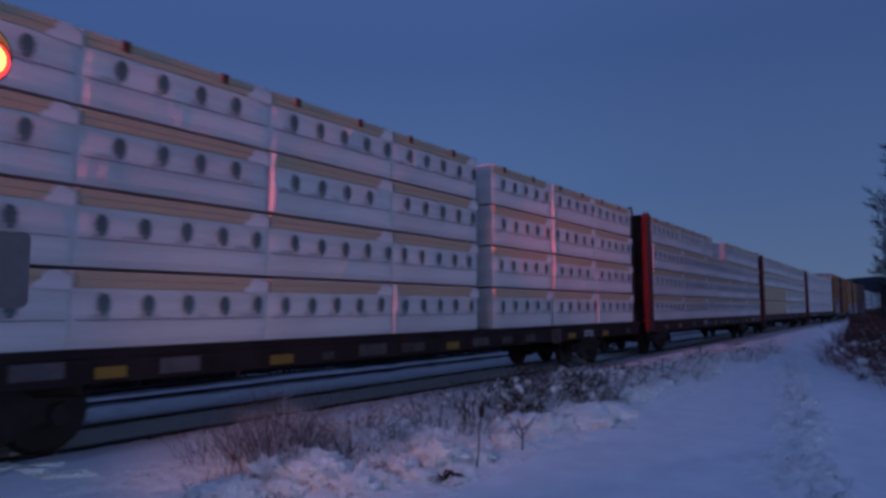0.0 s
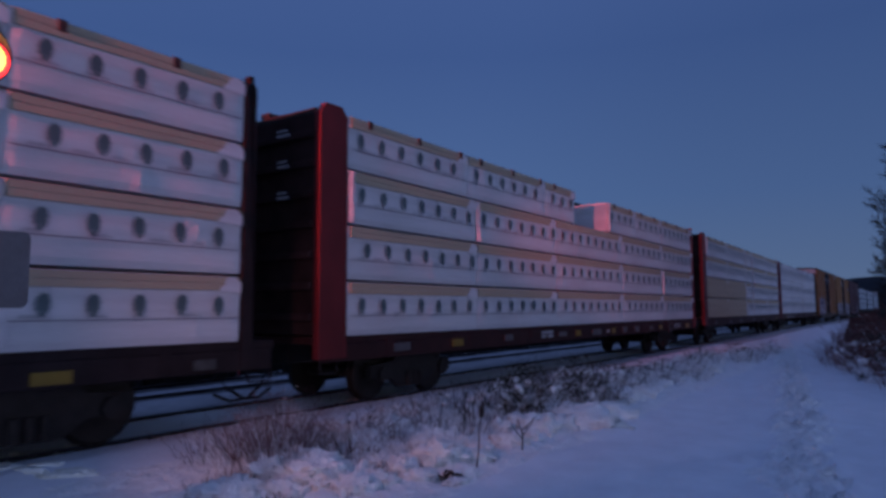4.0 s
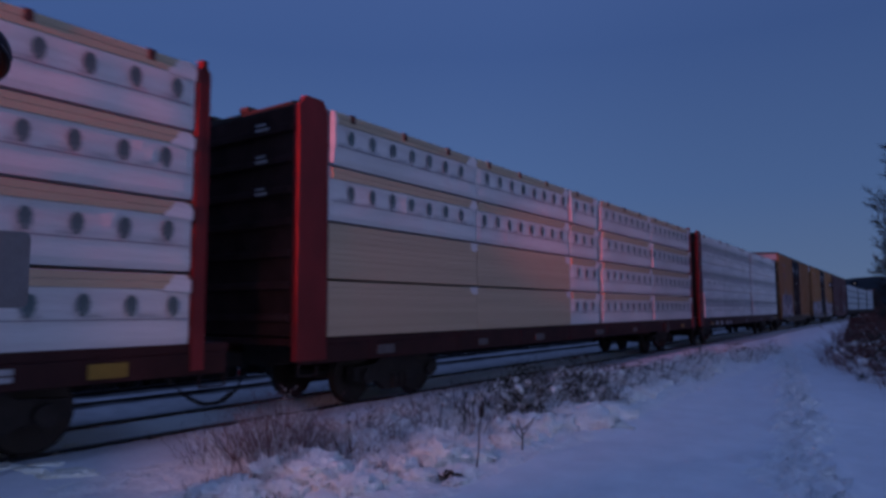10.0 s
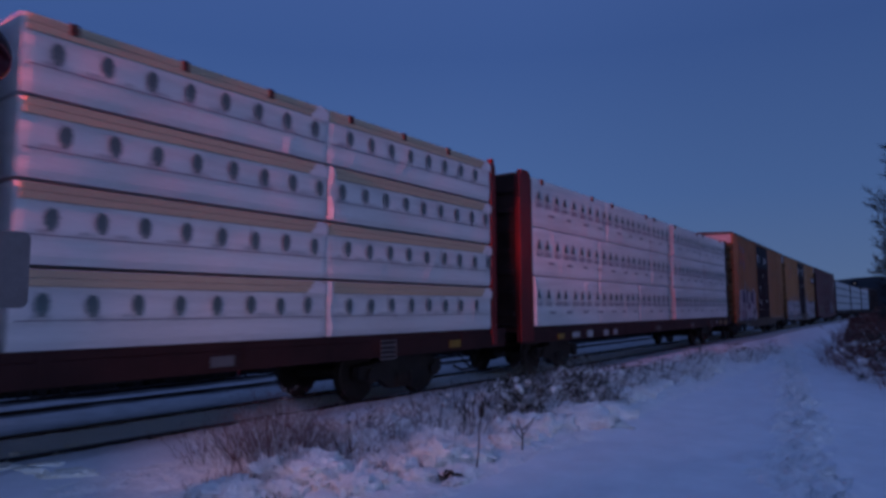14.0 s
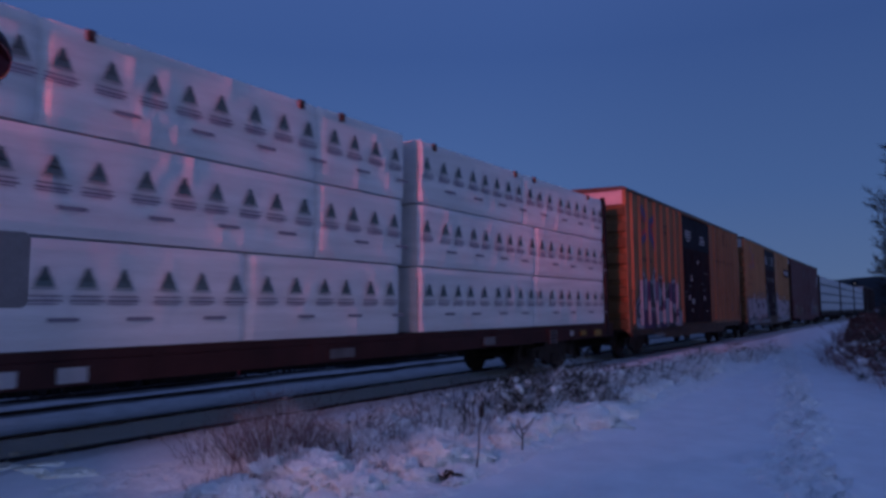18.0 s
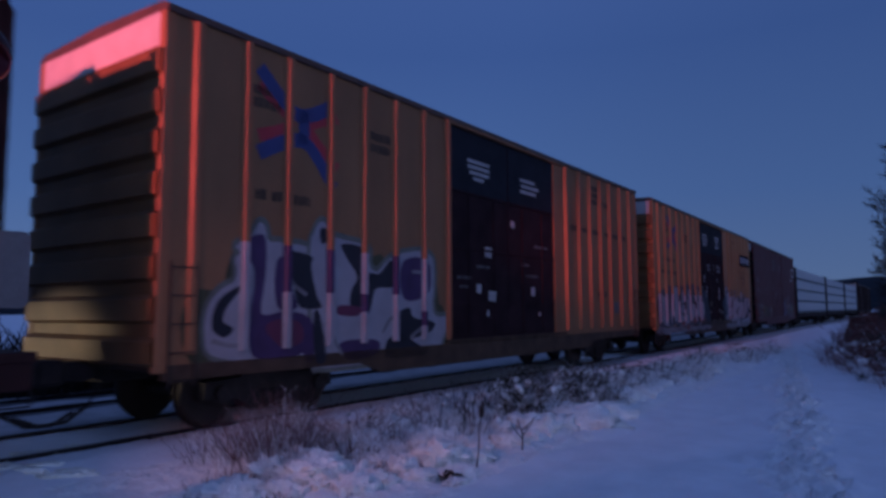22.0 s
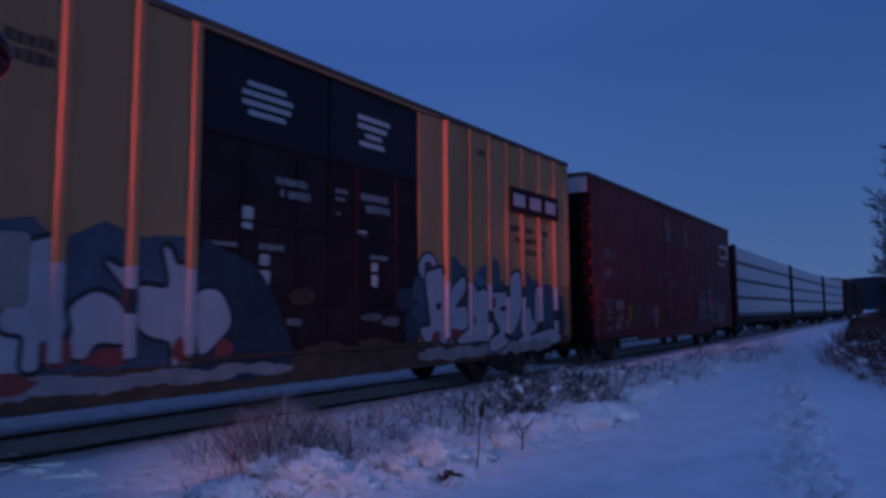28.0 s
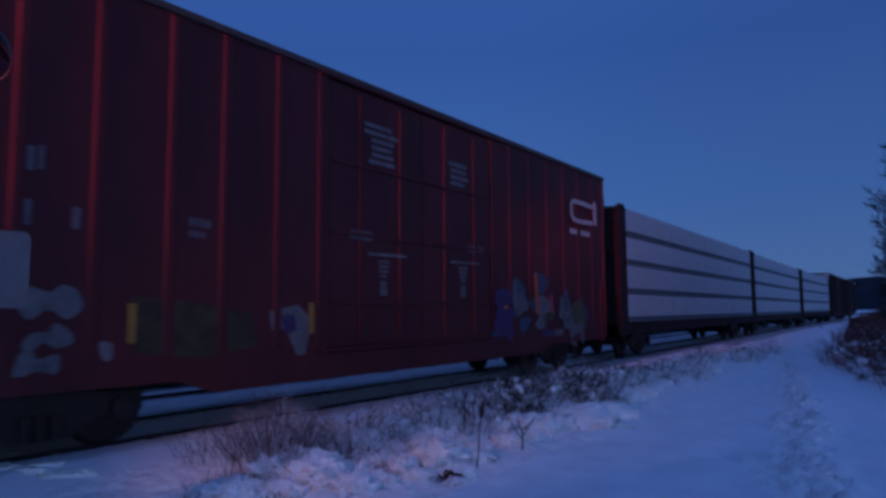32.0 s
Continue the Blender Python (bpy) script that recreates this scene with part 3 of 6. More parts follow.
def bulkhead(car, x, sx, red, thick=0.62):
    """End wall of a flatcar; sx: -1 at the leading end."""
    x0, x1 = sorted((x, x + sx * thick))
    ymax = HALF
    bm = bmesh.new()
    xf = x + sx * thick
    box(bm, min(xf, xf - sx * 0.10), max(xf, xf - sx * 0.10), -ymax + 0.1, ymax - 0.1, 1.02, 4.78)
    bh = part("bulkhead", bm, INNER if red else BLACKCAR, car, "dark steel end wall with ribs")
    for sy in (-1, 1):
        bm = bmesh.new()
        y0, y1 = sorted((sy * ymax, sy * (ymax - 0.12)))
        a, b = x0 - 0.02, x1 + 0.02
        # side post, rounded off at the top
        pr = [(a, 0.62), (a, 4.80), (a + 0.14, 4.98), (b - 0.14, 4.98), (b, 4.80), (b, 0.62)]
        va = [bm.verts.new((px, y0, pz)) for px, pz in pr]
        vb = [bm.verts.new((px, y1, pz)) for px, pz in pr]
        bm.faces.new(va)
        bm.faces.new(vb[::-1])
        for i in range(6):
            j = (i + 1) % 6
            bm.faces.new((va[i], va[j], vb[j], vb[i]))
        part("side_post", bm, REDCAR if red else BLACKCAR, bh, "weathered red side post" if red else "sooty black side post")
    for i in range(7):
        z = 1.25 + i * 0.52
        r0, r1 = sorted((xf, xf + sx * 0.09))
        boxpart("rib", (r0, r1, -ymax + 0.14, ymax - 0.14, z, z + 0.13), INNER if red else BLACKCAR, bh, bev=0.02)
    boxpart("top_cap", (x0, x1, -ymax + 0.13, ymax - 0.13, 4.78, 4.90), IRON, bh, bev=0.02)
    for z, w in ((4.45, 0.34), (3.9, 0.30), (3.35, 0.30)):
        me = bars_mesh(((-w / 2, w / 2, 0, 0.05), (-w / 2, w * 0.3, 0.09, 0.13)), "stencil", PLACARD)
        part("stencil", me, None, bh, at=pose(xf + sx * 0.098, -0.85, z, 0, 0, 90 * sx))
    for y in (-0.4, 0.5):
        boxpart("lashing_eye", (min(xf, xf - sx * 0.25), max(xf, xf - sx * 0.25), y, y + 0.2, 4.90, 5.0), IRON, bh)


def centre_beam(car, half):
    bm = bmesh.new()
    box(bm, -half, half, -0.16, 0.16, 4.90, 5.18, 0.02)
    part("top_chord", bm, DARKRED, car)
    n = 10
    for i in range(n + 1):
        x = -half + 2 * half * i / n
        boxpart("post", (x - 0.09, x + 0.09, -0.13, 0.13, 1.0, 4.90), DARKRED, car)
    for i in range(n):
        a, b = -half + 2 * half * i / n, -half + 2 * half * (i + 1) / n
        bm = bmesh.new()
        tube(bm, [(a, 0, 1.05), (b, 0, 4.38)] if i < n / 2 else [(a, 0, 4.38), (b, 0, 1.05)], 0.07, n=6)
        part("brace", bm, DARKRED, car)


def flatcar(S0, S1, tiers, red=True, red_tail=True, frame_red=True, marks=(), keyed=True, label="", detail=True):
    """A centre-beam flatcar whose load runs from S0 to S1; tiers: (z0, z1, [(from, to, style)])."""
    Sc, half = (S0 + S1) / 2, (S1 - S0) / 2
    car = new("flatcar")
    tagged(car, label or "centre-beam flatcar with dark frame and red end posts, loaded with lumber", "railway car", "cars of the train")
    register(car, Sc * PLAN)
    F = DARKRED if frame_red else BLACKCAR
    bm = bmesh.new()
    box(bm, -half - 0.6, half + 0.6, -HALF + 0.02, HALF - 0.02, 0.86, 0.985, 0.01)
    part("deck", bm, F, car)
    for sy in (-1, 1):
        y0, y1 = sorted((sy * (HALF - 0.015), sy * (HALF - 0.09)))
        boxpart("side_sill", (-half - 0.55, half + 0.55, y0, y1, 0.56, 0.86), F, car, bev=0.008)
        for i in range(8):
            x = -half + 1.2 + i * (2 * half - 2.4) / 7
            y2, y3 = sorted((sy * (HALF - 0.009), sy * (HALF - 0.03)))
            boxpart("stake_pocket", (x - 0.09, x + 0.09, y2, y3, 0.58, 0.92), F, car)
    bm = bmesh.new()
    box(bm, -half, half, -0.32, 0.32, 0.45, 0.86, 0.02)
    part("centre_sill", bm, IRON, car)
    for x, w, z, hh, kind in marks:
        y = -HALF - 0.004
        if kind == "f":      # slatted placard holder in a pale frame
            hold = boxpart("placard_holder", (x - w / 2, x + w / 2, y - 0.02, y - 0.012, z, z + hh), BLACKCAR, car, "square placard holder with a pale frame")
            for a0, a1, c0, c1 in ((-w / 2, w / 2, 0, 0.03), (-w / 2, w / 2, hh - 0.03, hh), (-w / 2, -w / 2 + 0.03, 0.03, hh - 0.03), (w / 2 - 0.03, w / 2, 0.03, hh - 0.03)):
                boxpart("frame_bar", (x + a0, x + a1, y - 0.03, y - 0.02, z + c0, z + c1), SILLMARK, hold)
            for i in range(3):
                boxpart("slat", (x - w / 2 + 0.04, x + w / 2 - 0.04, y - 0.026, y - 0.02, z + 0.07 + i * 0.085, z + 0.11 + i * 0.085), SILLMARK, hold)
            continue
        if kind == "l":      # two-row label
            part("stencil", bars_mesh(((x - w / 2, x + w / 2, z + hh * 0.55, z + hh), (x - w / 2, x - w * 0.08, z, z + hh * 0.42), (x + w * 0.06, x + w / 2, z, z + hh * 0.42)), "stencil", PLACARD), None, car, at=pose(0, y - 0.004, 0))
            continue
        if kind == "t":      # tapering stake pocket cover
            bm = bmesh.new()
            pr = ((-w / 2, hh), (-w * 0.36, 0), (w * 0.36, 0), (w / 2, hh))
            va, vb = [bm.verts.new((x + p, y - 0.012, z + q)) for p, q in pr], [bm.verts.new((x + p, y + 0.004, z + q)) for p, q in pr]
            bm.faces.new(va)
            for i in range(4):
                bm.faces.new((va[i], va[(i + 1) % 4], vb[(i + 1) % 4], vb[i]))
            part("pocket_cover", bm, SILLMARK, car, "pale tapering pocket cover on the sill")
            continue
        m = {"y": YELLOW, "w": SILLMARK, "d": DIMMARK, "p": PLACARD}[kind]
        boxpart("reflector" if kind == "y" else "stencil_panel", (x - w / 2, x + w / 2, y - 0.004, y + 0.004, z, z + hh), m, car, "yellow reflector plate" if kind == "y" else "faded white stencil panel")
    centre_beam(car, half)
    bulkhead(car, -half, -1, red)
    bulkhead(car, half, 1, red and red_tail, 0.16)
    # steps, brake gear and handholds
    for sx in (-1, 1):
        bm = bmesh.new()
        x = sx * (half + 0.35)
        for dx in (-0.2, 0.2):
            tube(bm, [(x + dx, -HALF + 0.05, 0.86), (x + dx, -HALF + 0.05, 0.38)], 0.014, n=4)
        for z in (0.38, 0.62):
            tube(bm, [(x - 0.2, -HALF + 0.05, z), (x + 0.2, -HALF + 0.05, z)], 0.014, n=4)
        part("step", bm, IRON, car)
    bm = bmesh.new()
    lathe(bm, [(0.05, -0.5), (0.2, -0.46), (0.2, 0.46), (0.05, 0.5)], 12, "x", at=(half * 0.25, -0.6, 0.62))
    part("air_tank", bm, IRON, car)
    to_size(car)
    half *= PLAN
    for x in (-(half - 2.35), half - 2.35):
        truck(car, x, keyed)
    couplers(car, half + 0.5)
    rng = random.Random(int(S0 * 10))
    for z0, z1, packs in tiers:
        for a, b, st in packs:
            dims = (PLAN * (a - Sc), PLAN * (b - Sc), PLAN * z0 + LIFT, PLAN * z1 + LIFT)
            lumber_pack(Sc, *dims, st, rng)
            if detail:
                lumber_pack(Sc, *dims, st, rng, near=False)
    return car


def spans(breaks, style):
    return [(a, b, style) for a, b in zip(breaks, breaks[1:])]


Z4 = (0.99, 1.97, 2.96, 3.94, 4.92)
Z3 = (0.99, 2.31, 3.59, 4.90)
# plates on the sills: place along the car, width, foot, height, kind
DARKMARKS = [(-9.6, 0.5, 0.66, 0.15, "w"), (-8.1, 0.59, 0.66, 0.19, "w"), (-7.25, 0.4, 0.62, 0.14, "y"), (-6.3, 0.6, 0.62, 0.2, "w"), (-4.55, 0.46, 0.61, 0.14, "y"), (-3.55, 0.26, 0.62, 0.12, "d"), (-2.42, 0.74, 0.62, 0.2, "d"), (-1.23, 0.74, 0.62, 0.17, "d"), (0.13, 0.46, 0.60, 0.15, "y"),
             (1.24, 0.66, 0.62, 0.18, "d"), (2.42, 0.46, 0.62, 0.16, "d"), (3.6, 0.5, 0.62, 0.17, "d"), (5.03, 0.52, 0.52, 0.36, "f"), (6.07, 0.46, 0.60, 0.15, "y"), (7.24, 0.66, 0.62, 0.18, "l"), (8.55, 0.46, 0.60, 0.15, "y"), (10.55, 0.36, 0.62, 0.14, "d")]
REDMARKS = [(-9.5, 0.5, 0.66, 0.15, "w"), (-7.6, 0.4, 0.66, 0.15, "y"), (-5.4, 0.4, 0.68, 0.15, "w"), (-3.35, 0.68, 0.68, 0.18, "l"), (-2.39, 0.5, 0.68, 0.13, "w"), (-1.35, 0.34, 0.66, 0.16, "y"), (0.02, 0.7, 0.64, 0.18, "w"), (0.95, 0.17, 0.68, 0.10, "p"), (1.41, 0.3, 0.65, 0.16, "y"),
            (2.42, 0.45, 0.63, 0.2, "t"), (3.6, 0.5, 0.63, 0.19, "t"), (5.2, 0.4, 0.65, 0.15, "w"), (6.3, 0.34, 0.64, 0.16, "y"), (7.43, 0.46, 0.52, 0.36, "f"), (8.44, 0.8, 0.66, 0.15, "l"), (9.9, 0.5, 0.62, 0.18, "y")]

PLAINMARKS = [(-9.6, 0.5, 0.64, 0.16, "w"), (-6.2, 0.4, 0.64, 0.14, "w"), (-3.4, 0.5, 0.64, 0.16, "w"), (0.6, 0.6, 0.64, 0.16, "w"), (3.8, 0.4, 0.64, 0.15, "w"), (7.4, 0.46, 0.52, 0.36, "f"), (9.6, 0.4, 0.64, 0.15, "y")]

# leading car
bA1, bA2 = [-66.5, -63.2, -60.28, -57.3, -54.28], [-53.6, -50.5, -47.5, -44.3]
flatcar(-66.6, -44.25, [(Z4[i], Z4[i + 1], spans(bA1, "A") + (spans(bA2, "A") if i > 1 else [(-53.6, -50.56, "A"), (-50.47, -47.5, "A"), (-47.5, -44.3, "A")])) for i in range(4)], red=False, frame_red=False, marks=DARKMARKS,
        label="black centre-beam flatcar with yellow reflectors, loaded with white lumber packs")
bB = [-42.05, -37.85, -33.75, -28.65, -24.3, -20.05]
flatcar(-42.1, -20.0, [(Z4[i], Z4[i + 1], spans(bB, "A")) for i in range(3)] + [(Z4[3], Z4[4], spans([-42.05, -38.2, -34.35, -32.4], "A") + spans([-29.85, -27.2, -24.3, -20.05], "A"))], marks=REDMARKS)
bC = [-7.75, -5.65], [-5.33, -0.52, 4.75]
flatcar(-17.5, 4.8, [(Z4[i], Z4[i + 1], (spans([-17.45, -12.75, -7.8], "T" if i < 2 else "A")) + spans(bC[0], "A") + spans(bC[1], "A")) for i in range(4)], marks=PLAINMARKS)
flatcar(6.78, 28.85, [(Z3[0], Z3[1], spans([6.82, 11.3, 15.0, 18.6], "D") + spans([19.15, 24.1, 28.8], "D")), (Z3[1], Z3[2], spans([6.82, 11.3, 16.4, 18.7], "D") + spans([19.2, 24.2, 28.8], "D")),
                      (Z3[2], Z3[3], spans([6.85, 12.0, 16.4, 18.75], "D") + spans([19.15, 23.6, 28.8], "D"))],
        marks=[(-9.4, 0.4, 0.62, 0.14, "y"), (-8.4, 0.5, 0.62, 0.16, "p"), (-7.4, 0.42, 0.60, 0.2, "p"), (-6.1, 0.4, 0.60, 0.18, "p"), (-5.3, 0.35, 0.60, 0.18, "p"), (-0.8, 0.6, 0.62, 0.16, "w"), (4.0, 0.5, 0.62, 0.18, "w"), (7.24, 0.45, 0.52, 0.35, "f"), (8.44, 0.22, 0.68, 0.14, "p"), (9.24, 0.36, 0.66, 0.15, "y"), (10.3, 0.5, 0.62, 0.18, "y")], red_tail=False)
for s0 in (92.4, 116.2, 140.4):
    flatcar(s0, s0 + 22.1, [(Z4[i], Z4[i + 1], spans([s0 + 0.05, s0 + 5.5, s0 + 11.0, s0 + 16.5, s0 + 22.05], "G")) for i in range(4)], red=False, frame_red=False, keyed=s0 < 100, detail=False,
            label="black centre-beam flatcar loaded with grey-wrapped lumber packs")


# ---- boxcars ----
def boxcar(S0, S1, side, endm, doorm, ribs, door, lab, pale=None, rib_low=None, top=5.66, keyed=True, deep=0.065):
    Sc, half = (S0 + S1) / 2, (S1 - S0) / 2
    car = new("boxcar")
    tagged(car, lab, "railway car", "cars of the train")
    register(car, Sc * PLAN)
    Y = HALF
    d0, d1 = door[0] - half, door[1] - half
    # shell, with the door opening set back
    for sy in (-1, 1):
        y0, y1 = sorted((sy * Y, sy * (Y - 0.06)))
        boxpart("side_wall", (-half + 0.02, d0, y0, y1, 0.62, top - 0.12), side, car)
        boxpart("side_wall", (d1, half - 0.02, y0, y1, 0.62, top - 0.12), side, car)
        ys = sorted((sy * (Y - 0.13), sy * (Y - 0.16)))
        boxpart("door_lining", (d0, d1, ys[0], ys[1], 0.75, top - 0.16), IRON, car)
    # roof with rounded eaves
    bm = bmesh.new()
    prof = [(-Y - 0.05, top - 0.16), (-Y - 0.05, top - 0.06), (-Y + 0.08, top), (0, top + 0.06), (Y - 0.08, top), (Y + 0.05, top - 0.06), (Y + 0.05, top - 0.16)]
    a = [bm.verts.new((-half, y, z)) for y, z in prof]
    b = [bm.verts.new((half, y, z)) for y, z in prof]
    for i in range(6):
        bm.faces.new((a[i], b[i], b[i + 1], a[i + 1]))
    bm.faces.new(a)
    bm.faces.new(b[::-1])
    bm.faces.new((a[0], a[6], b[6], b[0]))
    part("roof", bm, ROOF if pale is None else pale, car)
    for i in range(13):
        x = -half + 0.7 + i * (2 * half - 1.4) / 12
        boxpart("roof_rib", (x - 0.04, x + 0.04, -Y + 0.5, Y - 0.5, top - 0.01, top + 0.075), ROOF, car)
    # ends: smooth upper panel, corrugated lower panel
    for sx in (-1, 1):
        x0, x1 = sorted((sx * half, sx * (half - 0.08)))
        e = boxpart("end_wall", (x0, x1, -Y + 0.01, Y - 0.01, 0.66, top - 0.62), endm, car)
        boxpart("upper_end_panel", (x0 - 0.004, x1 + 0.004, -Y + 0.01, Y - 0.01, top - 0.62, top - 0.13), GALV, car, "pale galvanised upper end panel", bev=0.01)
        for i in range(8):
            z = 0.9 + i * (top - 1.75) / 7
            bm = bmesh.new()
            xo, zi = sx * half, 0.20
            vs = []
            for y, k in ((-Y - 0.012, 0.75), (-Y + 0.16, 1.0), (Y - 0.16, 1.0), (Y + 0.012, 0.75)):
                vs.append([bm.verts.new((xo, y, z - zi)), bm.verts.new((xo + sx * 0.10 * k, y, z - zi + 0.05)), bm.verts.new((xo + sx * 0.10 * k, y, z + zi - 0.07)), bm.verts.new((xo, y, z + zi))])
            for p, q in zip(vs, vs[1:]):
                for j in range(3):
                    bm.faces.new((p[j], q[j], q[j + 1], p[j + 1]))
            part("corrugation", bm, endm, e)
        for sy in (-1, 1):
            y0, y1 = sorted((sy * (Y + 0.02), sy * (Y - 0.10)))
            c0, c1 = sorted((sx * (half + 0.02), sx * (half - 0.16)))
            boxpart("corner_post", (c0, c1, y0, y1, 0.62, top - 0.14), side, car, bev=0.015)
    # posts along the side
    for sy in (-1, 1):
        for r in ribs:
            x = r - half
            y0, y1 = sorted((sy * (Y - 0.005), sy * (Y + deep)))
            bm = bmesh.new()
            low = rib_low and rib_low[0] < r < rib_low[1] and sy < 0
            zs = (0.85, 1.12, 1.4, 1.72, rib_low[2], top - 0.17) if low else (0.85, top - 0.17)
            for k, (za, zb) in enumerate(zip(zs, zs[1:])):
                mi = (int(r * 37) * 7 + k * 5 + int(r * 11) * k) % 5 + 1 if low and k < 4 else 0
                pr = ((x - 0.11, y1 if sy < 0 else y0), (x - 0.05, y0 if sy < 0 else y1), (x + 0.05, y0 if sy < 0 else y1), (x + 0.11, y1 if sy < 0 else y0))
                lo, hi = [bm.verts.new((px, py, za)) for px, py in pr], [bm.verts.new((px, py, zb)) for px, py in pr]
                for j in range(4):
                    f = bm.faces.new((lo[j], lo[(j + 1) % 4], hi[(j + 1) % 4], hi[j]))
                    f.material_index = mi
                f = bm.faces.new(hi)
                f.material_index = mi
                f = bm.faces.new(lo[::-1])
                f.material_index = mi
            part("side_post", bm, (side, *(rib_low[3] if rib_low else (side,))), car)
    # sill
    for sy in (-1, 1):
        y0, y1 = sorted((sy * (Y + 0.015), sy * (Y - 0.08)))
        bm = bmesh.new()
        pr = [(-half + 0.1, 0.72), (half - 0.1, 0.72), (half - 0.1, 0.52), (half - 3.9, 0.50), (half - 4.5, 0.30), (-half + 4.5, 0.30), (-half + 3.9, 0.50), (-half + 0.1, 0.52)]
        va, vb = [bm.verts.new((x, y0, z)) for x, z in pr], [bm.verts.new((x, y1, z)) for x, z in pr]
        bm.faces.new(va)
        bm.faces.new(vb[::-1])
        for i in range(8):
            j = (i + 1) % 8
            bm.faces.new((va[i], va[j], vb[j], vb[i]))
        part("side_sill", bm, SILLG if side in (ORANGE, RUSTO) else side, car)
    bm = bmesh.new()
    box(bm, -half, half, -Y + 0.08, Y - 0.08, 0.64, 0.74)
    part("floor", bm, IRON, car)
    bm = bmesh.new()
    box(bm, -half + 0.1, half - 0.1, -0.3, 0.3, 0.42, 0.64, 0.02)
    part("centre_sill", bm, IRON, car)
    # two plug doors a side
    mid = (d0 + d1) / 2
    for sy in (-1, 1):
        for a0, a1 in ((d0 + 0.03, mid - 0.012), (mid + 0.012, d1 - 0.03)):
            y0, y1 = sorted((sy * (Y - 0.02), sy * (Y - 0.12)))
            dr = boxpart("door", (a0, a1, y0, y1, 0.80, top - 0.22), doorm, car, "", 0.012)
            yy = sy * (Y - 0.02)
            if doorm is DOORBLK:
                k0, k1 = sorted((yy, yy + sy * 0.008))
                boxpart("upper_panel", (a0 + 0.02, a1 - 0.02, k0, k1, 4.05, top - 0.24), DOORTOP, dr, "blue-black upper door panel")
            for z in (1.55, 2.75, 4.0):
                k0, k1 = sorted((yy, yy + sy * 0.03))
                boxpart("door_rail", (a0 + 0.03, a1 - 0.03, k0, k1, z, z + 0.05), doorm, dr)
            for fx in (0.28, 0.72):
                bm = bmesh.new()
                x = a0 + (a1 - a0) * fx
                tube(bm, [(x, yy + sy * 0.012, 0.9), (x, yy + sy * 0.012, 3.95 if doorm is DOORBLK else top - 0.35)], 0.012, n=6)
                for z in (1.2, 1.9, 2.6):      # keepers
                    ks = sorted((yy, yy + sy * 0.022))
                    box(bm, x - 0.035, x + 0.035, ks[0], ks[1], z, z + 0.09)
                part("lock_rod", bm, doorm, dr)
        for z in (0.74, top - 0.20):
            k0, k1 = sorted((sy * (Y + 0.05), sy * (Y - 0.03)))
            boxpart("door_track", (d0 - 0.2, d1 + 0.6, k0, k1, z, z + 0.06), SILLG if z < 1 and side in (ORANGE, RUSTO) else side, car)
    # end ladders
    for sx, sy in ((-1, -1), (1, -1), (1, 1), (-1, 1)):
        bm = bmesh.new()
        x = sx * (half - 0.35)
        for z in [0.5 + 0.38 * i for i in range(5)]:
            tube(bm, [(x - 0.2, sy * (Y + 0.06), z), (x + 0.2, sy * (Y + 0.06), z)], 0.013, n=4)
        for dx in (-0.2, 0.2):
            tube(bm, [(x + dx, sy * (Y + 0.06), 0.42), (x + dx, sy * (Y + 0.06), 2.1)], 0.013, n=4)
        part("ladder", bm, IRON if side is not MAROON else MAROON, car)
    to_size(car)
    half *= PLAN
    for x in (-(half - 2.2), half - 2.2):
        truck(car, x, keyed)
    couplers(car, half)
    return car, half


BLOCKS = {
    "first": (((0.0, 1.0, -0.1), (0.02, 1.0, -0.1), (0.10, 0.98, -0.1), (0.26, 0.74, -0.1)), ((0.0, 0.8, 0.0), (0.05, 1.0, 0.0), (0.0, 0.85, 0.0))),
    "second": (((0.10, 0.85, 0.0), (0.0, 1.0, 0.0), (0.0, 0.95, 0.0), (0.12, 0.85, 0.0)), ((0.0, 1.0, 0.0), (0.0, 0.9, 0.0), (0.22, 0.74, 0.0), (0.05, 0.82, 0.0))),
    "third": (((0.0, 0.8, 0.0), (0.0, 1.0, 0.0), (0.22, 0.86, 0.0), (0.22, 0.8, 0.0), (0.22, 0.86, 0.0), (0.14, 0.9, 0.0)), ((0.0, 0.9, 0.0), (0.1, 0.9, 0.0), (0.1, 1.0, 0.0), (0.1, 0.8, 0.0)))}


def door_marks(car, lead, which, blocks, placards, m=None):
    """Blocks of stencilled lines and small placards on the doors; places in metres from the leading end."""
    y, m = -HALF + 0.018, m or PLACARD
    for (x0, x1, z0, z1), lines in zip(blocks, BLOCKS[which]):
        n, w = len(lines), x1 - x0
        dz = (z1 - z0) / n
        rows = []
        for i, (a, b, _) in enumerate(lines):
            zt = z1 - i * dz
            rows.append((x0 + a * w - lead, x0 + b * w - lead, zt - dz * 0.58, zt))
        part("stencil", bars_mesh(rows, "stencil", m), None, car, at=pose(0, y - 0.012, 0))
    for x0, x1, z0, z1 in placards:
        bm = bmesh.new()
        q = ((x0, z0 + 0.02), (x1 - 0.03, z0), (x1, z1 - 0.06), (x1 - 0.02, z1), (x0 + 0.01, z1))
        va, vb = [bm.verts.new((a - lead, y - 0.022, c)) for a, c in q], [bm.verts.new((a - lead, y - 0.012, c)) for a, c in q]
        bm.faces.new(va)
        for i in range(5):
            bm.faces.new((va[i], va[(i + 1) % 5], vb[(i + 1) % 5], vb[i]))
        part("placard", bm, m, car, "small white placard on the door")


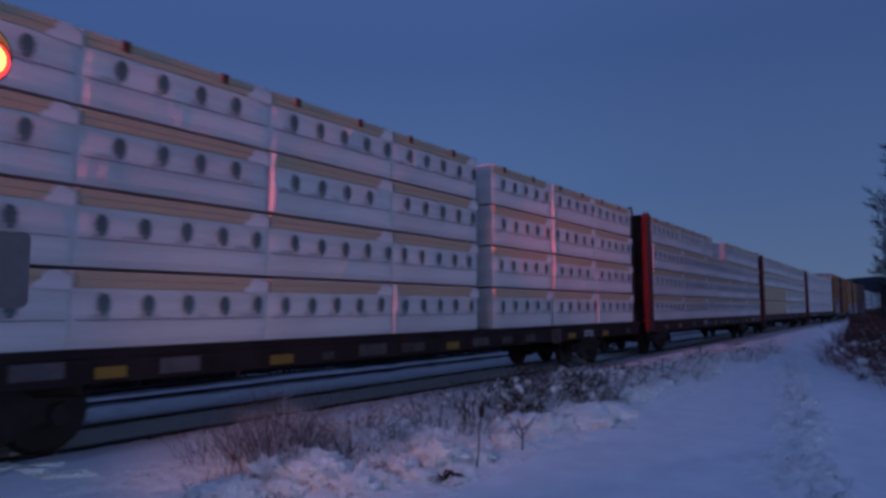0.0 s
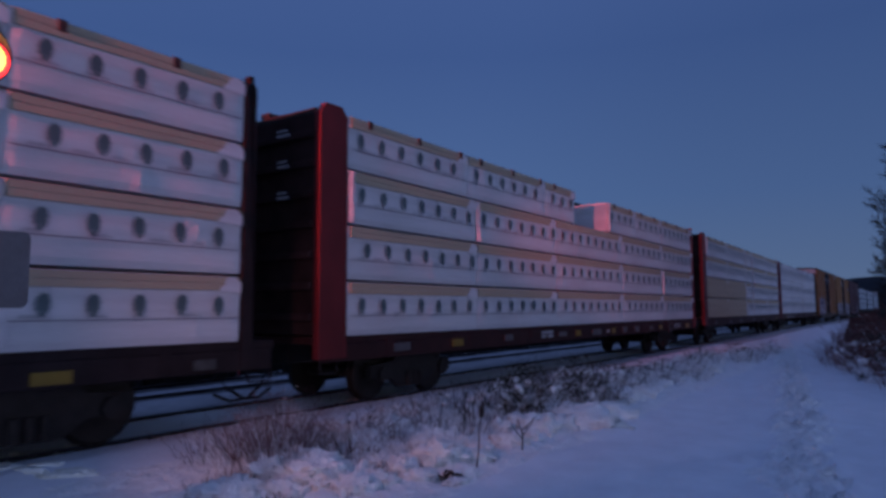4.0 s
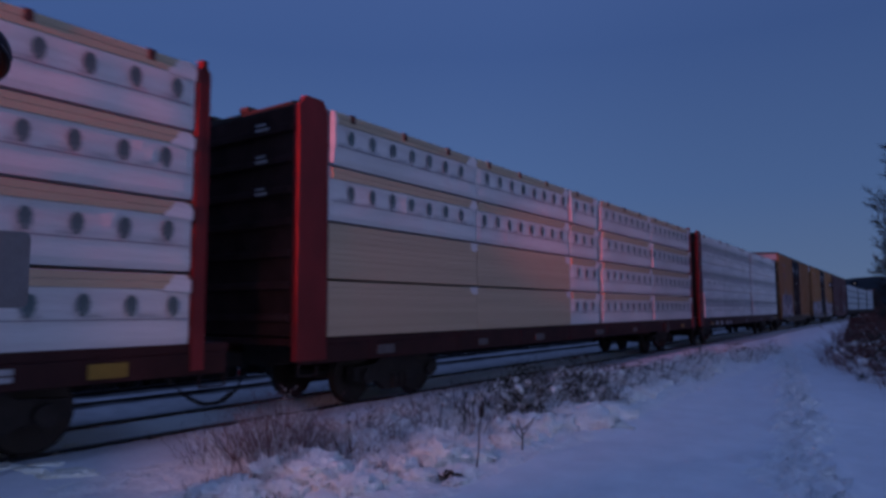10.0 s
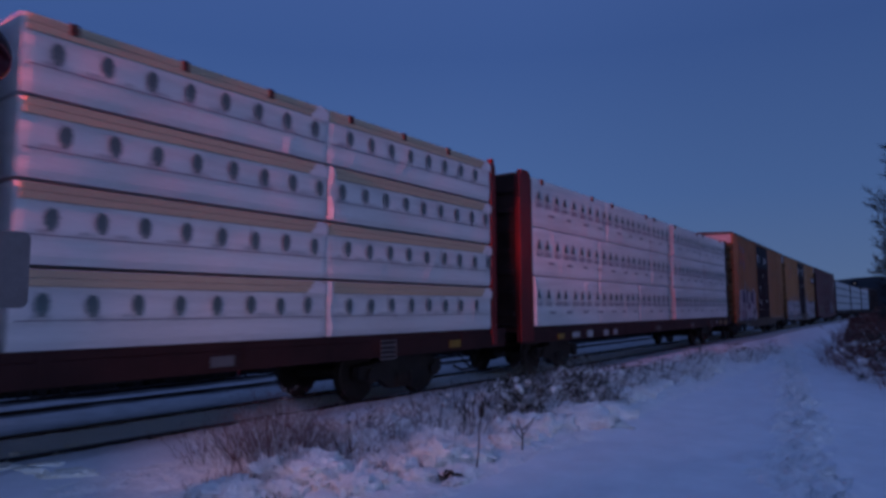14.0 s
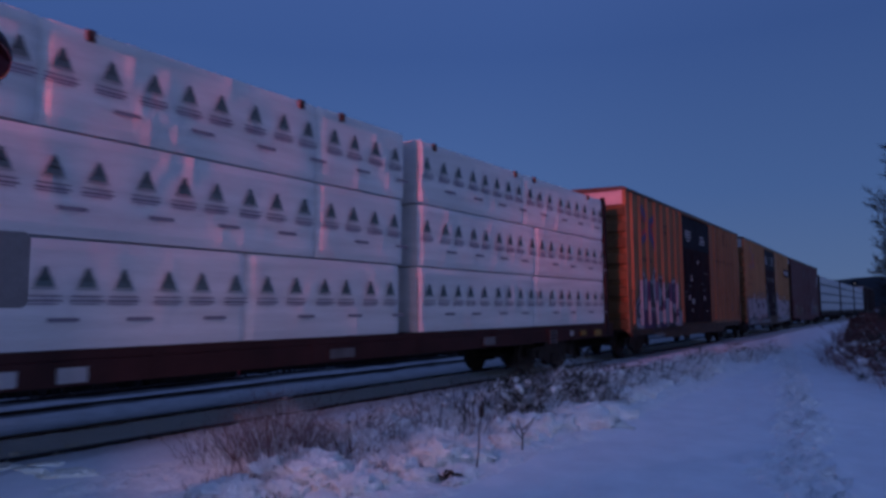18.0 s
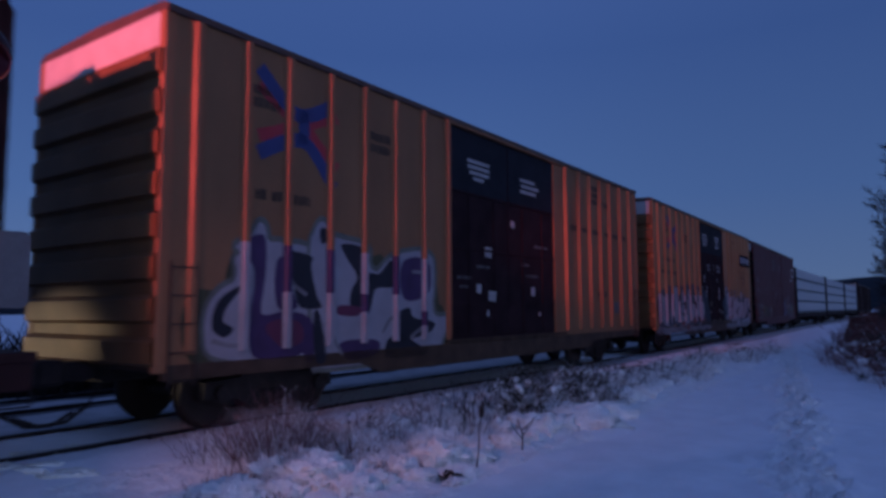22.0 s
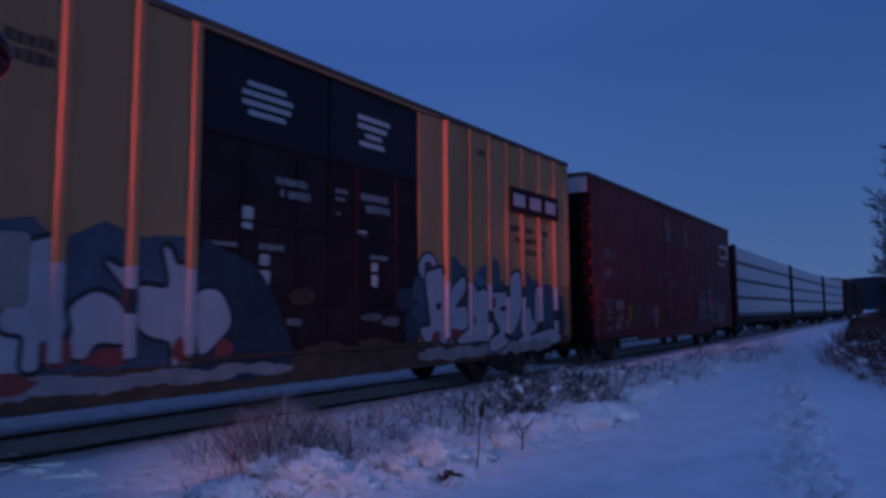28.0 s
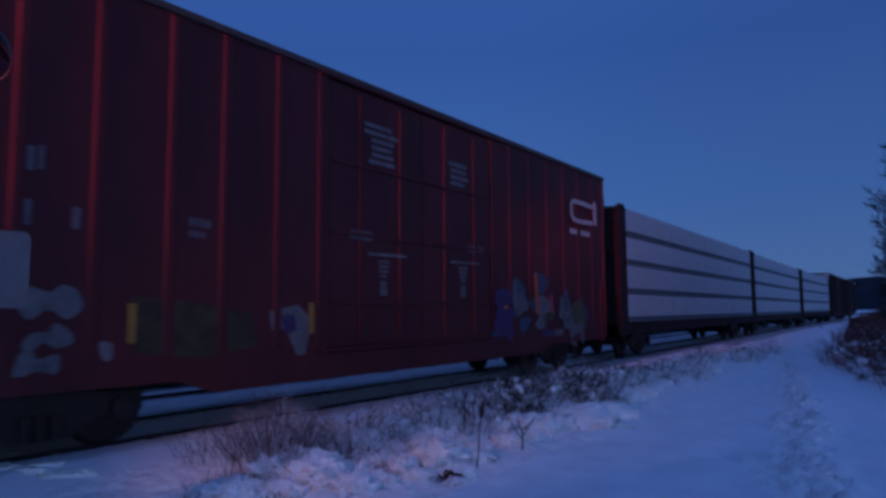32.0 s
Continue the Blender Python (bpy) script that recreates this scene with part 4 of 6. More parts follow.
def glyphs(car, lead, x0, x1, z0, z1, m, seed, y=None, label="faded lettering", slope=0.0):
    """A line of lettering too worn to read: small blocks with gaps."""
    rng = random.Random(seed)
    rows, x, h = [], x0, z1 - z0
    while x < x1 - 0.03:
        w = h * rng.uniform(0.4, 0.7)
        if rng.random() > 0.07:
            dz = slope * (x - x0)
            rows.append((x - lead, min(x + w, x1) - lead, z0 + dz + h * rng.choice((0, 0, 0.08)), z1 + dz - h * rng.choice((0, 0, 0.1))))
        x += w + h * rng.uniform(0.06, 0.14)
    part("stencil", bars_mesh(rows, "stencil", m), None, car, label, at=pose(0, (-HALF - 0.004) if y is None else y, 0))


def rounded(pts, sub=4):
    """A closed outline rounded through its corners."""
    P, Q, n = [Vector(p) for p in pts], [], len(pts)
    for i in range(n):
        a, b, c, d = P[i - 1], P[i], P[(i + 1) % n], P[(i + 2) % n]
        for j in range(sub):
            t = j / sub
            Q.append(b + 0.5 * t * ((c - a) + t * ((2 * a - 5 * b + 4 * c - d) + t * (3 * b - a - 3 * c + d))))
    return Q


def letter(car, lead, fill, y, pts, edge=0.05, label="", drop=0.03, rim=None):
    """A sprayed letter: filled rounded shape with a dark outline that is heavier above and behind."""
    Q = rounded([(a - lead, b) for a, b in pts])
    bm = bmesh.new()
    bm.faces.new([bm.verts.new((q.x, y, q.y)) for q in Q])
    part("sprayed_letter", bm, fill, car, label)
    if edge:
        bm = bmesh.new()
        n = len(Q)
        ins, out = [], []
        area = sum(Q[i].x * Q[(i + 1) % n].y - Q[(i + 1) % n].x * Q[i].y for i in range(n))
        for i in range(n):
            d = (Q[(i + 1) % n] - Q[i - 1]).normalized() * (1 if area > 0 else -1)
            nr = Vector((d.y, -d.x))
            w = edge + drop * max(0.0, nr.y * 0.7 + nr.x * 0.5)
            ins.append(bm.verts.new((Q[i].x, y - 0.002, Q[i].y)))
            out.append(bm.verts.new((Q[i].x + nr.x * w, y - 0.002, Q[i].y + nr.y * w)))
        for i in range(n):
            bm.faces.new((ins[i], ins[(i + 1) % n], out[(i + 1) % n], out[i]))
        part("sprayed_outline", bm, rim or NAVY, car)


def stroke(car, name, m, pts, w, y, label=""):
    bm = bmesh.new()
    ribbon(bm, pts, w, y)
    part(name, bm, m, car, label)


def patch(car, name, m, cx, cz, rx, rz, y, seed, rough=0.15, n=16, label=""):
    bm = bmesh.new()
    blob(bm, cx, cz, rx, rz, y, n, seed, rough)
    part(name, bm, m, car, label)


def shape(car, name, m, pts, y, label="", lead=0.0):
    """A flat sprayed shape given by its corners, in metres from the car's leading end."""
    bm = bmesh.new()
    bm.faces.new([bm.verts.new((px - lead, y, pz)) for px, pz in pts])
    part(name, bm, m, car, label)


def x_mark(car, cx, cz, k=1.0):
    y = -HALF - 0.006
    for pts in ([(-0.85, 0.72), (-0.2, 0.2), (0.2, 0.2), (0.75, 0.5)], [(-0.85, -0.62), (-0.25, -0.32), (0.2, -0.32), (0.78, -0.95)], [(0.08, 0.25), (0.08, -0.32)]):
        stroke(car, "painted_arrow", BLUEP, [(cx + p * k, cz + q * k) for p, q in pts], 0.24 * k, y, "blue crossed-arrow mark")
    for pts in ([(-0.85, 0.45), (-0.2, -0.02), (-0.85, -0.35)], [(0.85, 0.3), (0.2, -0.02), (0.85, -0.6)]):
        stroke(car, "painted_arrow", REDP, [(cx + p * k, cz + q * k) for p, q in pts], 0.2 * k, y + 0.002, "red crossed-arrow mark")


def dark_bands(car, half, rows, m):
    for i, (x, z, w) in enumerate(rows):
        glyphs(car, half, x - w / 2, x + w / 2, z, z + 0.15, m, 400 + i, label="faded lettering band")


RIBS = [0.52, 1.38, 2.2, 3.14, 4.0, 4.88, 5.78, 6.63, 12.5, 13.38, 14.18, 15.0, 15.78, 16.7, 17.58]
GHOST = mat("ghosted_dark_lettering", (0.055, 0.032, 0.022), 0.6, var=0.3, bump=0)
GHOSTW = mat("ghosted_white_lettering", (0.11, 0.085, 0.095), 0.6, var=0.4, fine=12, bump=0)
MIST = mat("faint_overspray", (0.16, 0.15, 0.17), 0.6, var=0.35, fine=15, bump=0)

# first yellow boxcar; sprayed shapes in metres from its leading end
RUSTO = mat("faded_rusty_yellow_paint", (0.205, 0.098, 0.050), 0.6, var=0.2, scale=1.6, stretch=(1, 1, 0.35), bump=0.1)
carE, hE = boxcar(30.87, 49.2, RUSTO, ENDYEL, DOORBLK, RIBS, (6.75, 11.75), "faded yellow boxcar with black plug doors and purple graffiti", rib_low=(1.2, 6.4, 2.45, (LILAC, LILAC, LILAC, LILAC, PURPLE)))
x_mark(carE, 2.2 - hE, 4.30, 0.9)
door_marks(carE, hE, "first", ((6.69, 7.54, 4.16, 4.63), (8.88, 9.78, 4.17, 4.56)), ((7.32, 7.6, 2.65, 2.87), (6.99, 7.17, 1.90, 2.09), (7.45, 7.75, 1.74, 1.96), (9.33, 9.51, 1.88, 2.08), (8.41, 8.58, 3.37, 3.53), (7.38, 7.48, 1.43, 1.56), (9.68, 9.80, 1.41, 1.50)))
for _k, (_x0, _x1, _z) in enumerate(((6.3, 6.8, 2.18), (7.0, 7.5, 2.42), (9.1, 9.7, 2.3), (6.4, 6.7, 2.0), (8.9, 9.3, 2.55), (9.5, 10.2, 3.0))):
    glyphs(carE, hE, _x0, _x1, _z, _z + 0.06, SILLMARK, 300 + _k, -HALF + 0.004)
Y0 = -HALF - 0.005
for i, (cx, cz, rx, rz) in enumerate(((0.75, 1.35, 0.45, 0.5), (1.5, 1.75, 0.6, 0.95), (2.3, 1.7, 0.7, 0.85), (3.1, 1.8, 0.75, 0.95), (4.0, 1.6, 0.8, 0.85), (4.9, 1.6, 0.8, 0.85), (5.5, 1.25, 0.45, 0.5))):
    patch(carE, "sprayed_halo", GREENP, cx - hE, cz, rx, rz, Y0 - 0.0004 * i, 60 + i, 0.08, 20, "olive overspray round the shapes")
MAGENTA = mat("magenta_spray_paint", (0.10, 0.022, 0.055), 0.5, bump=0)
PALEHALO = mat("grey_green_overspray", (0.11, 0.115, 0.105), 0.6, var=0.3, fine=12, bump=0)
spray = functools.partial(letter, carE, hE)
spray(LILAC, Y0 - 0.005, ((0.65, 1.31), (0.66, 1.53), (0.74, 1.72), (0.90, 1.87), (1.07, 1.96), (1.11, 2.12), (1.08, 2.25), (1.16, 2.35), (1.09, 2.43), (1.34, 2.58), (1.47, 2.78), (1.58, 2.71), (1.64, 2.54), (1.92, 2.53), (2.45, 2.42), (2.52, 1.51), (2.50, 0.89), (1.47, 0.90), (0.76, 1.02)), 0.07, "pale lilac sprayed ground", 0.02, PALEHALO)
spray(LILAC, Y0 - 0.0075, ((2.41, 2.42), (2.50, 2.75), (2.62, 2.91), (2.76, 2.87), (2.94, 2.70), (3.65, 2.61), (3.72, 2.32), (3.92, 2.22), (4.29, 2.48), (4.87, 2.61), (5.24, 2.62), (5.48, 2.48), (5.51, 2.02), (5.46, 1.66), (5.58, 1.46), (6.0, 1.43), (5.79, 1.07), (5.52, 0.72), (4.54, 0.72), (3.32, 0.72), (2.63, 0.74), (2.50, 0.89)), 0.07, "pale lilac sprayed ground", 0.02, PALEHALO)
for m, yy, pts in ((PURPLE, 0.010, ((1.40, 2.60), (1.57, 2.58), (1.60, 2.29), (1.57, 1.91), (1.52, 1.62), (1.59, 1.52), (1.99, 1.57), (2.36, 1.50), (2.49, 1.34), (2.50, 0.89), (2.37, 0.83), (2.29, 0.97), (2.08, 0.92), (1.40, 0.97), (1.35, 1.53), (1.40, 1.90), (1.38, 2.18), (1.24, 2.27), (1.19, 2.42))),
                   (NAVY, 0.010, ((1.30, 1.96), (1.07, 1.74), (0.95, 1.59), (0.92, 1.44), (1.08, 1.35), (0.96, 1.24), (0.85, 1.27), (0.76, 1.35), (0.76, 1.52), (0.85, 1.72), (1.06, 1.86))),
                   (PURPLE, 0.012, ((1.79, 2.27), (1.93, 2.31), (2.05, 1.92), (2.17, 1.62), (1.85, 1.59), (1.75, 1.91))),
                   (NAVY, 0.010, ((1.97, 2.42), (2.45, 2.37), (2.43, 2.21), (2.56, 1.79), (2.65, 1.62), (2.24, 1.62), (2.12, 1.85), (2.04, 2.19))),
                   (NAVY, 0.010, ((2.60, 2.76), (2.71, 2.82), (2.76, 2.65), (2.65, 2.57))),
                   (NAVY, 0.010, ((3.08, 2.60), (3.58, 2.55), (3.69, 1.97), (3.58, 1.66), (3.29, 1.62), (3.29, 1.88), (3.43, 2.11), (3.18, 2.40))),
                   (NAVY, 0.012, ((3.68, 2.16), (3.97, 2.18), (4.29, 2.42), (4.36, 1.99), (3.89, 1.93), (3.77, 1.66), (3.68, 1.49), (3.59, 1.81))),
                   (MAGENTA, 0.014, ((3.02, 1.65), (3.50, 1.62), (3.44, 1.49), (3.02, 1.51))),
                   (PURPLE, 0.010, ((4.63, 2.44), (5.31, 2.47), (5.39, 1.97), (5.13, 1.79), (4.70, 1.74), (4.52, 1.99))),
                   (NAVY, 0.010, ((4.39, 1.48), (4.76, 1.62), (4.91, 1.44), (5.52, 1.35), (5.32, 1.16), (4.54, 1.06), (4.45, 1.24))),
                   (NAVY, 0.010, ((4.18, 1.08), (4.53, 1.16), (5.03, 0.97), (5.29, 0.80), (4.34, 0.76), (4.13, 0.85))),
                   (PURPLE, 0.010, ((3.12, 1.10), (3.91, 1.09), (3.91, 0.87), (3.31, 0.80), (3.08, 0.92))),
                   (NAVY, 0.012, ((2.49, 1.51), (2.62, 1.51), (2.76, 0.87), (2.54, 0.85))),
                   (MAGENTA, 0.014, ((1.60, 1.37), (1.86, 1.46), (2.23, 1.40), (2.28, 1.14), (1.95, 1.06), (1.72, 1.19)))):
    spray(m, Y0 - yy, pts, 0, {PURPLE: "dark purple sprayed letter", NAVY: "near-black sprayed letter", MAGENTA: "dark magenta sprayed letter"}[m])
for pts in (((0.75, 1.2), (1.2, 1.15), (1.32, 1.7), (1.3, 2.1)), ((1.95, 2.35), (2.05, 2.0), (2.35, 1.8)), ((2.75, 1.4), (2.95, 1.1), (3.1, 0.9)), ((4.05, 1.2), (4.3, 1.45), (4.5, 1.2)), ((4.85, 2.25), (5.25, 2.25)), ((4.8, 1.1), (5.3, 1.35))):
    stroke(carE, "sprayed_stroke", MIST, [(q - hE, z) for q, z in pts], 0.06, Y0 - 0.013)
dark_bands(carE, hE, ((1.58, 4.56, 0.5), (1.58, 4.38, 0.5), (4.0, 4.4, 0.5), (4.0, 4.2, 0.5), (12.6, 3.62, 2.1), (14.7, 3.62, 1.7), (13.2, 4.85, 0.95), (13.3, 4.66, 0.8), (13.45, 4.47, 1.3), (13.6, 1.9, 0.7), (1.9, 3.1, 1.0)), GHOST)
boxpart("data_panel", (14.42 - hE, 14.8 - hE, -HALF - 0.008, -HALF + 0.002, 1.44, 1.78), SILLMARK, carE, "small white data panel")
# second yellow boxcar
carG, hG = boxcar(51.1, 69.85, ORANGE, ENDYEL, DOORBLK, [r + (0.02 if r < 8 else 0.25) for r in RIBS], (6.76, 11.8), "faded yellow boxcar with black plug doors and blue-grey graffiti", rib_low=(0.3, 18.5, 2.0, (LILAC, LILAC, LILAC, LILAC, NAVY)))
x_mark(carG, 2.35 - hG, 4.30, 0.86)
door_marks(carG, hG, "second", ((6.71, 7.61, 4.19, 4.73), (9.0, 9.8, 4.20, 4.78)), ((6.74, 6.93, 2.67, 2.98), (9.0, 9.23, 2.75, 2.86), (7.05, 7.22, 2.19, 2.35), (7.05, 7.23, 1.93, 2.13), (9.34, 9.50, 2.20, 2.35), (9.34, 9.50, 1.95, 2.15)))
for _k, (_x0, _x1, _z, _h) in enumerate(((7.04, 7.48, 2.41, 0.09), (7.32, 7.9, 3.36, 0.11), (7.4, 7.96, 3.18, 0.12), (8.5, 8.78, 3.40, 0.07), (8.5, 8.72, 3.28, 0.06), (8.52, 8.6, 3.05, 0.06), (9.08, 9.75, 3.36, 0.12), (9.2, 9.79, 3.17, 0.13), (9.3, 9.75, 2.40, 0.08), (6.3, 6.7, 2.42, 0.06))):
    glyphs(carG, hG, _x0, _x1, _z, _z + _h, MIST, 330 + _k, -HALF + 0.004)
for i, (cx, cz, rx, rz) in enumerate(((0.9, 1.5, 0.7, 0.75), (1.8, 1.65, 0.8, 0.75), (2.9, 1.65, 0.8, 0.85), (3.9, 1.7, 0.8, 0.85), (4.9, 1.7, 0.8, 0.85), (5.7, 1.7, 0.7, 0.8), (6.5, 1.6, 0.5, 0.75), (11.0, 1.7, 0.6, 0.75), (11.9, 1.7, 0.7, 0.8), (12.9, 1.65, 0.75, 0.8), (13.9, 1.6, 0.75, 0.7), (15.0, 1.55, 0.75, 0.7), (16.0, 1.4, 0.6, 0.6))):
    patch(carG, "sprayed_cloud", TEAL, cx - hG, cz, rx, rz, Y0 - 0.0003 * i, 120 + i, 0.07, 20, "dark blue sprayed cloud")
paint = functools.partial(shape, carG, lead=hG)


def bubble(w, *pts):
    """A pale stroke with a dark outline."""
    q = [(px - hG, pz) for px, pz in pts]
    w *= 1.3
    stroke(carG, "sprayed_outline", NAVY, q, w + 0.10, Y0 - 0.006)
    stroke(carG, "sprayed_stroke", LILAC, q, w * 0.92, Y0 - 0.011, "pale grey sprayed stroke")


bubble(0.5, (0.5, 2.0), (0.55, 1.3))
bubble(0.42, (1.0, 2.0), (0.95, 1.3), (1.5, 1.2))
bubble(0.40, (2.45, 2.35), (2.5, 1.6), (2.4, 1.1))
bubble(0.30, (2.75, 2.2), (2.8, 1.85))
bubble(0.42, (3.25, 2.05), (3.55, 1.85), (3.3, 1.5), (3.6, 1.25), (3.2, 1.05))
bubble(0.30, (2.0, 1.9), (1.85, 1.4), (1.95, 1.1))
REDSPRAY = mat("dull_red_spray_paint", (0.15, 0.028, 0.03), 0.5, bump=0)
SKYSPRAY = mat("light_blue_spray_paint", (0.055, 0.10, 0.155), 0.5, var=0.35, bump=0)
YD = -HALF - 0.018
glyph = functools.partial(letter, carG, hG, LILAC, label="pale grey sprayed letter with a dark outline")
letter(carG, hG, TEAL, Y0 - 0.004, ((3.2, 2.28), (4.07, 2.43), (4.46, 2.36), (5.12, 2.43), (5.70, 2.39), (6.06, 2.38), (6.06, 0.82), (3.2, 0.90)), 0, "dark blue sprayed cloud")
DOORTEAL = mat("thin_blue_overspray_on_black", (0.015, 0.020, 0.036), 0.6, var=0.5, scale=4, bump=0)
letter(carG, hG, DOORTEAL, YD, ((6.1, 2.38), (6.44, 2.36), (7.0, 2.15), (7.4, 1.55), (7.6, 0.80), (6.1, 0.80)), 0, "dark blue sprayed cloud")
for yy, pts in ((0.007, ((3.35, 1.99), (3.40, 2.15), (3.52, 2.17), (3.63, 2.06), (3.69, 1.86), (3.67, 1.73), (3.37, 1.72))),
                (0.010, ((3.29, 1.69), (3.68, 1.70), (3.68, 1.43), (3.42, 1.38), (3.25, 1.53))),
                (0.013, ((3.0, 1.38), (3.32, 1.30), (3.64, 1.29), (4.00, 1.38), (4.10, 1.25), (4.08, 0.97), (3.77, 0.93), (3.44, 0.92), (3.0, 0.95))),
                (0.016, ((4.03, 2.19), (4.17, 2.29), (4.36, 2.33), (4.42, 2.10), (4.40, 1.78), (4.53, 1.52), (4.47, 1.32), (4.27, 1.26), (4.26, 1.01), (4.11, 1.02), (4.11, 1.33), (3.92, 1.40), (3.85, 1.65), (3.86, 1.89), (4.04, 1.91))),
                (0.019, ((4.56, 1.62), (4.84, 1.79), (5.14, 1.60), (5.17, 1.24), (4.86, 1.24), (4.72, 1.08), (4.56, 1.14), (4.59, 1.39))),
                (0.007, ((4.92, 2.13), (5.09, 2.07), (5.26, 2.04), (5.26, 1.78), (5.10, 1.91))),
                (0.010, ((5.31, 1.85), (5.69, 1.87), (5.61, 2.31), (5.70, 2.31), (5.81, 2.13), (6.05, 2.18), (5.99, 1.92), (5.94, 1.36), (6.02, 0.90), (5.78, 0.87), (5.73, 1.20), (5.47, 1.29), (5.31, 1.44)))):
    glyph(Y0 - yy, pts)
glyph(YD - 0.006, ((6.07, 1.79), (6.31, 1.85), (6.48, 1.73), (6.58, 1.42), (6.37, 1.18), (6.15, 1.04), (6.07, 1.28), (5.99, 1.51)))
for i in range(22):
    patch(carG, "sprayed_patch", MIST, 0.4 + i * 0.33 - hG, 0.80 + 0.03 * math.sin(i * 1.7), 0.34, 0.13 - 0.003 * i, -HALF - 0.0205 - 0.0003 * i, 600 + i, 0.25, 14, label="pale overspray along the sill")
for i, (cx, cz, rx, rz) in enumerate(((3.79, 1.65, 0.12, 0.24), (4.44, 1.14, 0.14, 0.16), (5.86, 1.10, 0.10, 0.15), (4.01, 0.87, 0.22, 0.10), (4.98, 1.07, 0.30, 0.10), (5.20, 1.74, 0.10, 0.12), (3.3, 1.0, 0.25, 0.12))):
    patch(carG, "sprayed_patch", REDSPRAY, cx - hG, cz, rx, rz, Y0 - 0.0245 - 0.0004 * i, 150 + i, 0.25, 12, label="dull red sprayed patch")
patch(carG, "sprayed_patch", REDSPRAY, 6.5 - hG, 1.09, 0.15, 0.13, YD - 0.010, 160, 0.25, 12, label="dull red sprayed patch")
for i, (cx, cz, rx, rz, m) in enumerate(((7.8, 1.78, 0.24, 0.14, SILLG), (7.66, 1.41, 0.14, 0.06, SILLMARK), (9.35, 1.46, 0.26, 0.06, SILLMARK), (9.8, 1.38, 0.24, 0.08, SILLMARK), (9.4, 1.05, 0.4, 0.08, SILLG), (10.2, 1.75, 0.25, 0.2, DOORTEAL), (10.35, 1.25, 0.2, 0.3, DOORTEAL), (8.3, 1.0, 0.4, 0.1, GHOST))):
    patch(carG, "sprayed_patch", m, cx - hG, cz, rx, rz, YD - 0.0006 * i, 170 + i, 0.2, 14, label="faint sprayed patch on the door")
# the word on the trailing half
for i, (cx, cz, rx, rz, m) in enumerate(((11.73, 2.36, 0.24, 0.24, TEAL), (13.24, 2.36, 0.22, 0.30, TEAL), (14.6, 1.95, 0.38, 0.5, TEAL), (15.7, 1.75, 0.45, 0.42, TEAL), (11.80, 2.10, 0.20, 0.16, SKYSPRAY), (13.27, 2.05, 0.18, 0.22, SKYSPRAY), (15.75, 1.56, 0.22, 0.16, SKYSPRAY), (10.75, 1.75, 0.18, 0.34, TEAL), (12.6, 2.1, 0.25, 0.18, SKYSPRAY), (16.25, 1.3, 0.2, 0.4, TEAL), (12.3, 1.5, 0.6, 0.6, TEAL), (13.9, 1.4, 0.6, 0.6, TEAL), (15.3, 1.25, 0.7, 0.4, TEAL), (11.2, 1.6, 0.5, 0.6, TEAL))):
    patch(carG, "sprayed_cloud", m, cx - hG, cz, rx, rz, Y0 - 0.0004 * i, 220 + i, 0.12, 18, label="blue sprayed cloud")
for k, (m, w, yy) in enumerate(((NAVY, 0.24, 0.007), (LILAC, 0.14, 0.010))):
    stroke(carG, "sprayed_stroke", m, [(q - hG, z) for q, z in ((10.74, 2.16), (10.67, 2.35), (10.76, 2.49), (10.93, 2.52), (11.05, 2.42), (11.01, 2.29), (10.87, 2.26))], w, Y0 - yy, "pale grey sprayed loop" if k else "dark outline")
for yy, pts in ((0.013, ((10.81, 2.24), (11.30, 2.35), (11.29, 2.24), (11.52, 2.18), (11.52, 1.92), (11.45, 1.46), (11.47, 1.00), (11.25, 0.98), (11.19, 1.19), (11.00, 1.14), (10.94, 0.96), (10.74, 1.02), (10.65, 1.26), (10.92, 1.29), (10.87, 1.65), (10.80, 2.02))),
                (0.010, ((11.57, 1.88), (11.87, 2.15), (12.05, 2.20), (12.09, 2.06), (12.06, 1.92), (11.74, 1.62), (12.10, 1.62), (12.13, 1.22), (11.66, 1.22), (11.51, 1.39))),
                (0.016, ((12.19, 2.14), (12.38, 2.09), (12.51, 1.93), (12.87, 1.96), (13.03, 1.28), (12.98, 0.96), (12.54, 0.95), (11.82, 0.94), (11.96, 1.10), (12.46, 1.32), (12.28, 1.58), (12.17, 2.01))),
                (0.019, ((13.06, 1.89), (13.61, 1.94), (13.76, 2.16), (13.96, 2.34), (14.17, 2.40), (14.30, 2.32), (14.33, 1.79), (14.28, 1.47), (14.02, 1.16), (13.68, 0.86), (13.23, 0.72), (12.95, 0.76), (13.03, 0.97), (13.39, 1.11), (13.16, 1.42))),
                (0.013, ((14.46, 1.49), (14.72, 1.62), (14.80, 1.38), (15.09, 1.19), (14.71, 0.98), (15.78, 1.10), (16.27, 0.92), (15.93, 0.76), (14.12, 0.78), (14.44, 1.04))),
                (0.016, ((15.0, 2.02), (15.22, 2.08), (15.3, 1.75), (15.22, 1.3), (14.98, 1.3), (14.96, 1.7)))):
    glyph(Y0 - yy, pts)
letter(carG, hG, NAVY, Y0 - 0.0165, ((11.11, 1.68), (11.26, 1.70), (11.24, 1.60), (11.13, 1.56)), 0)
letter(carG, hG, NAVY, Y0 - 0.0225, ((13.4, 1.62), (13.62, 1.64), (13.66, 1.55), (13.42, 1.55)), 0)
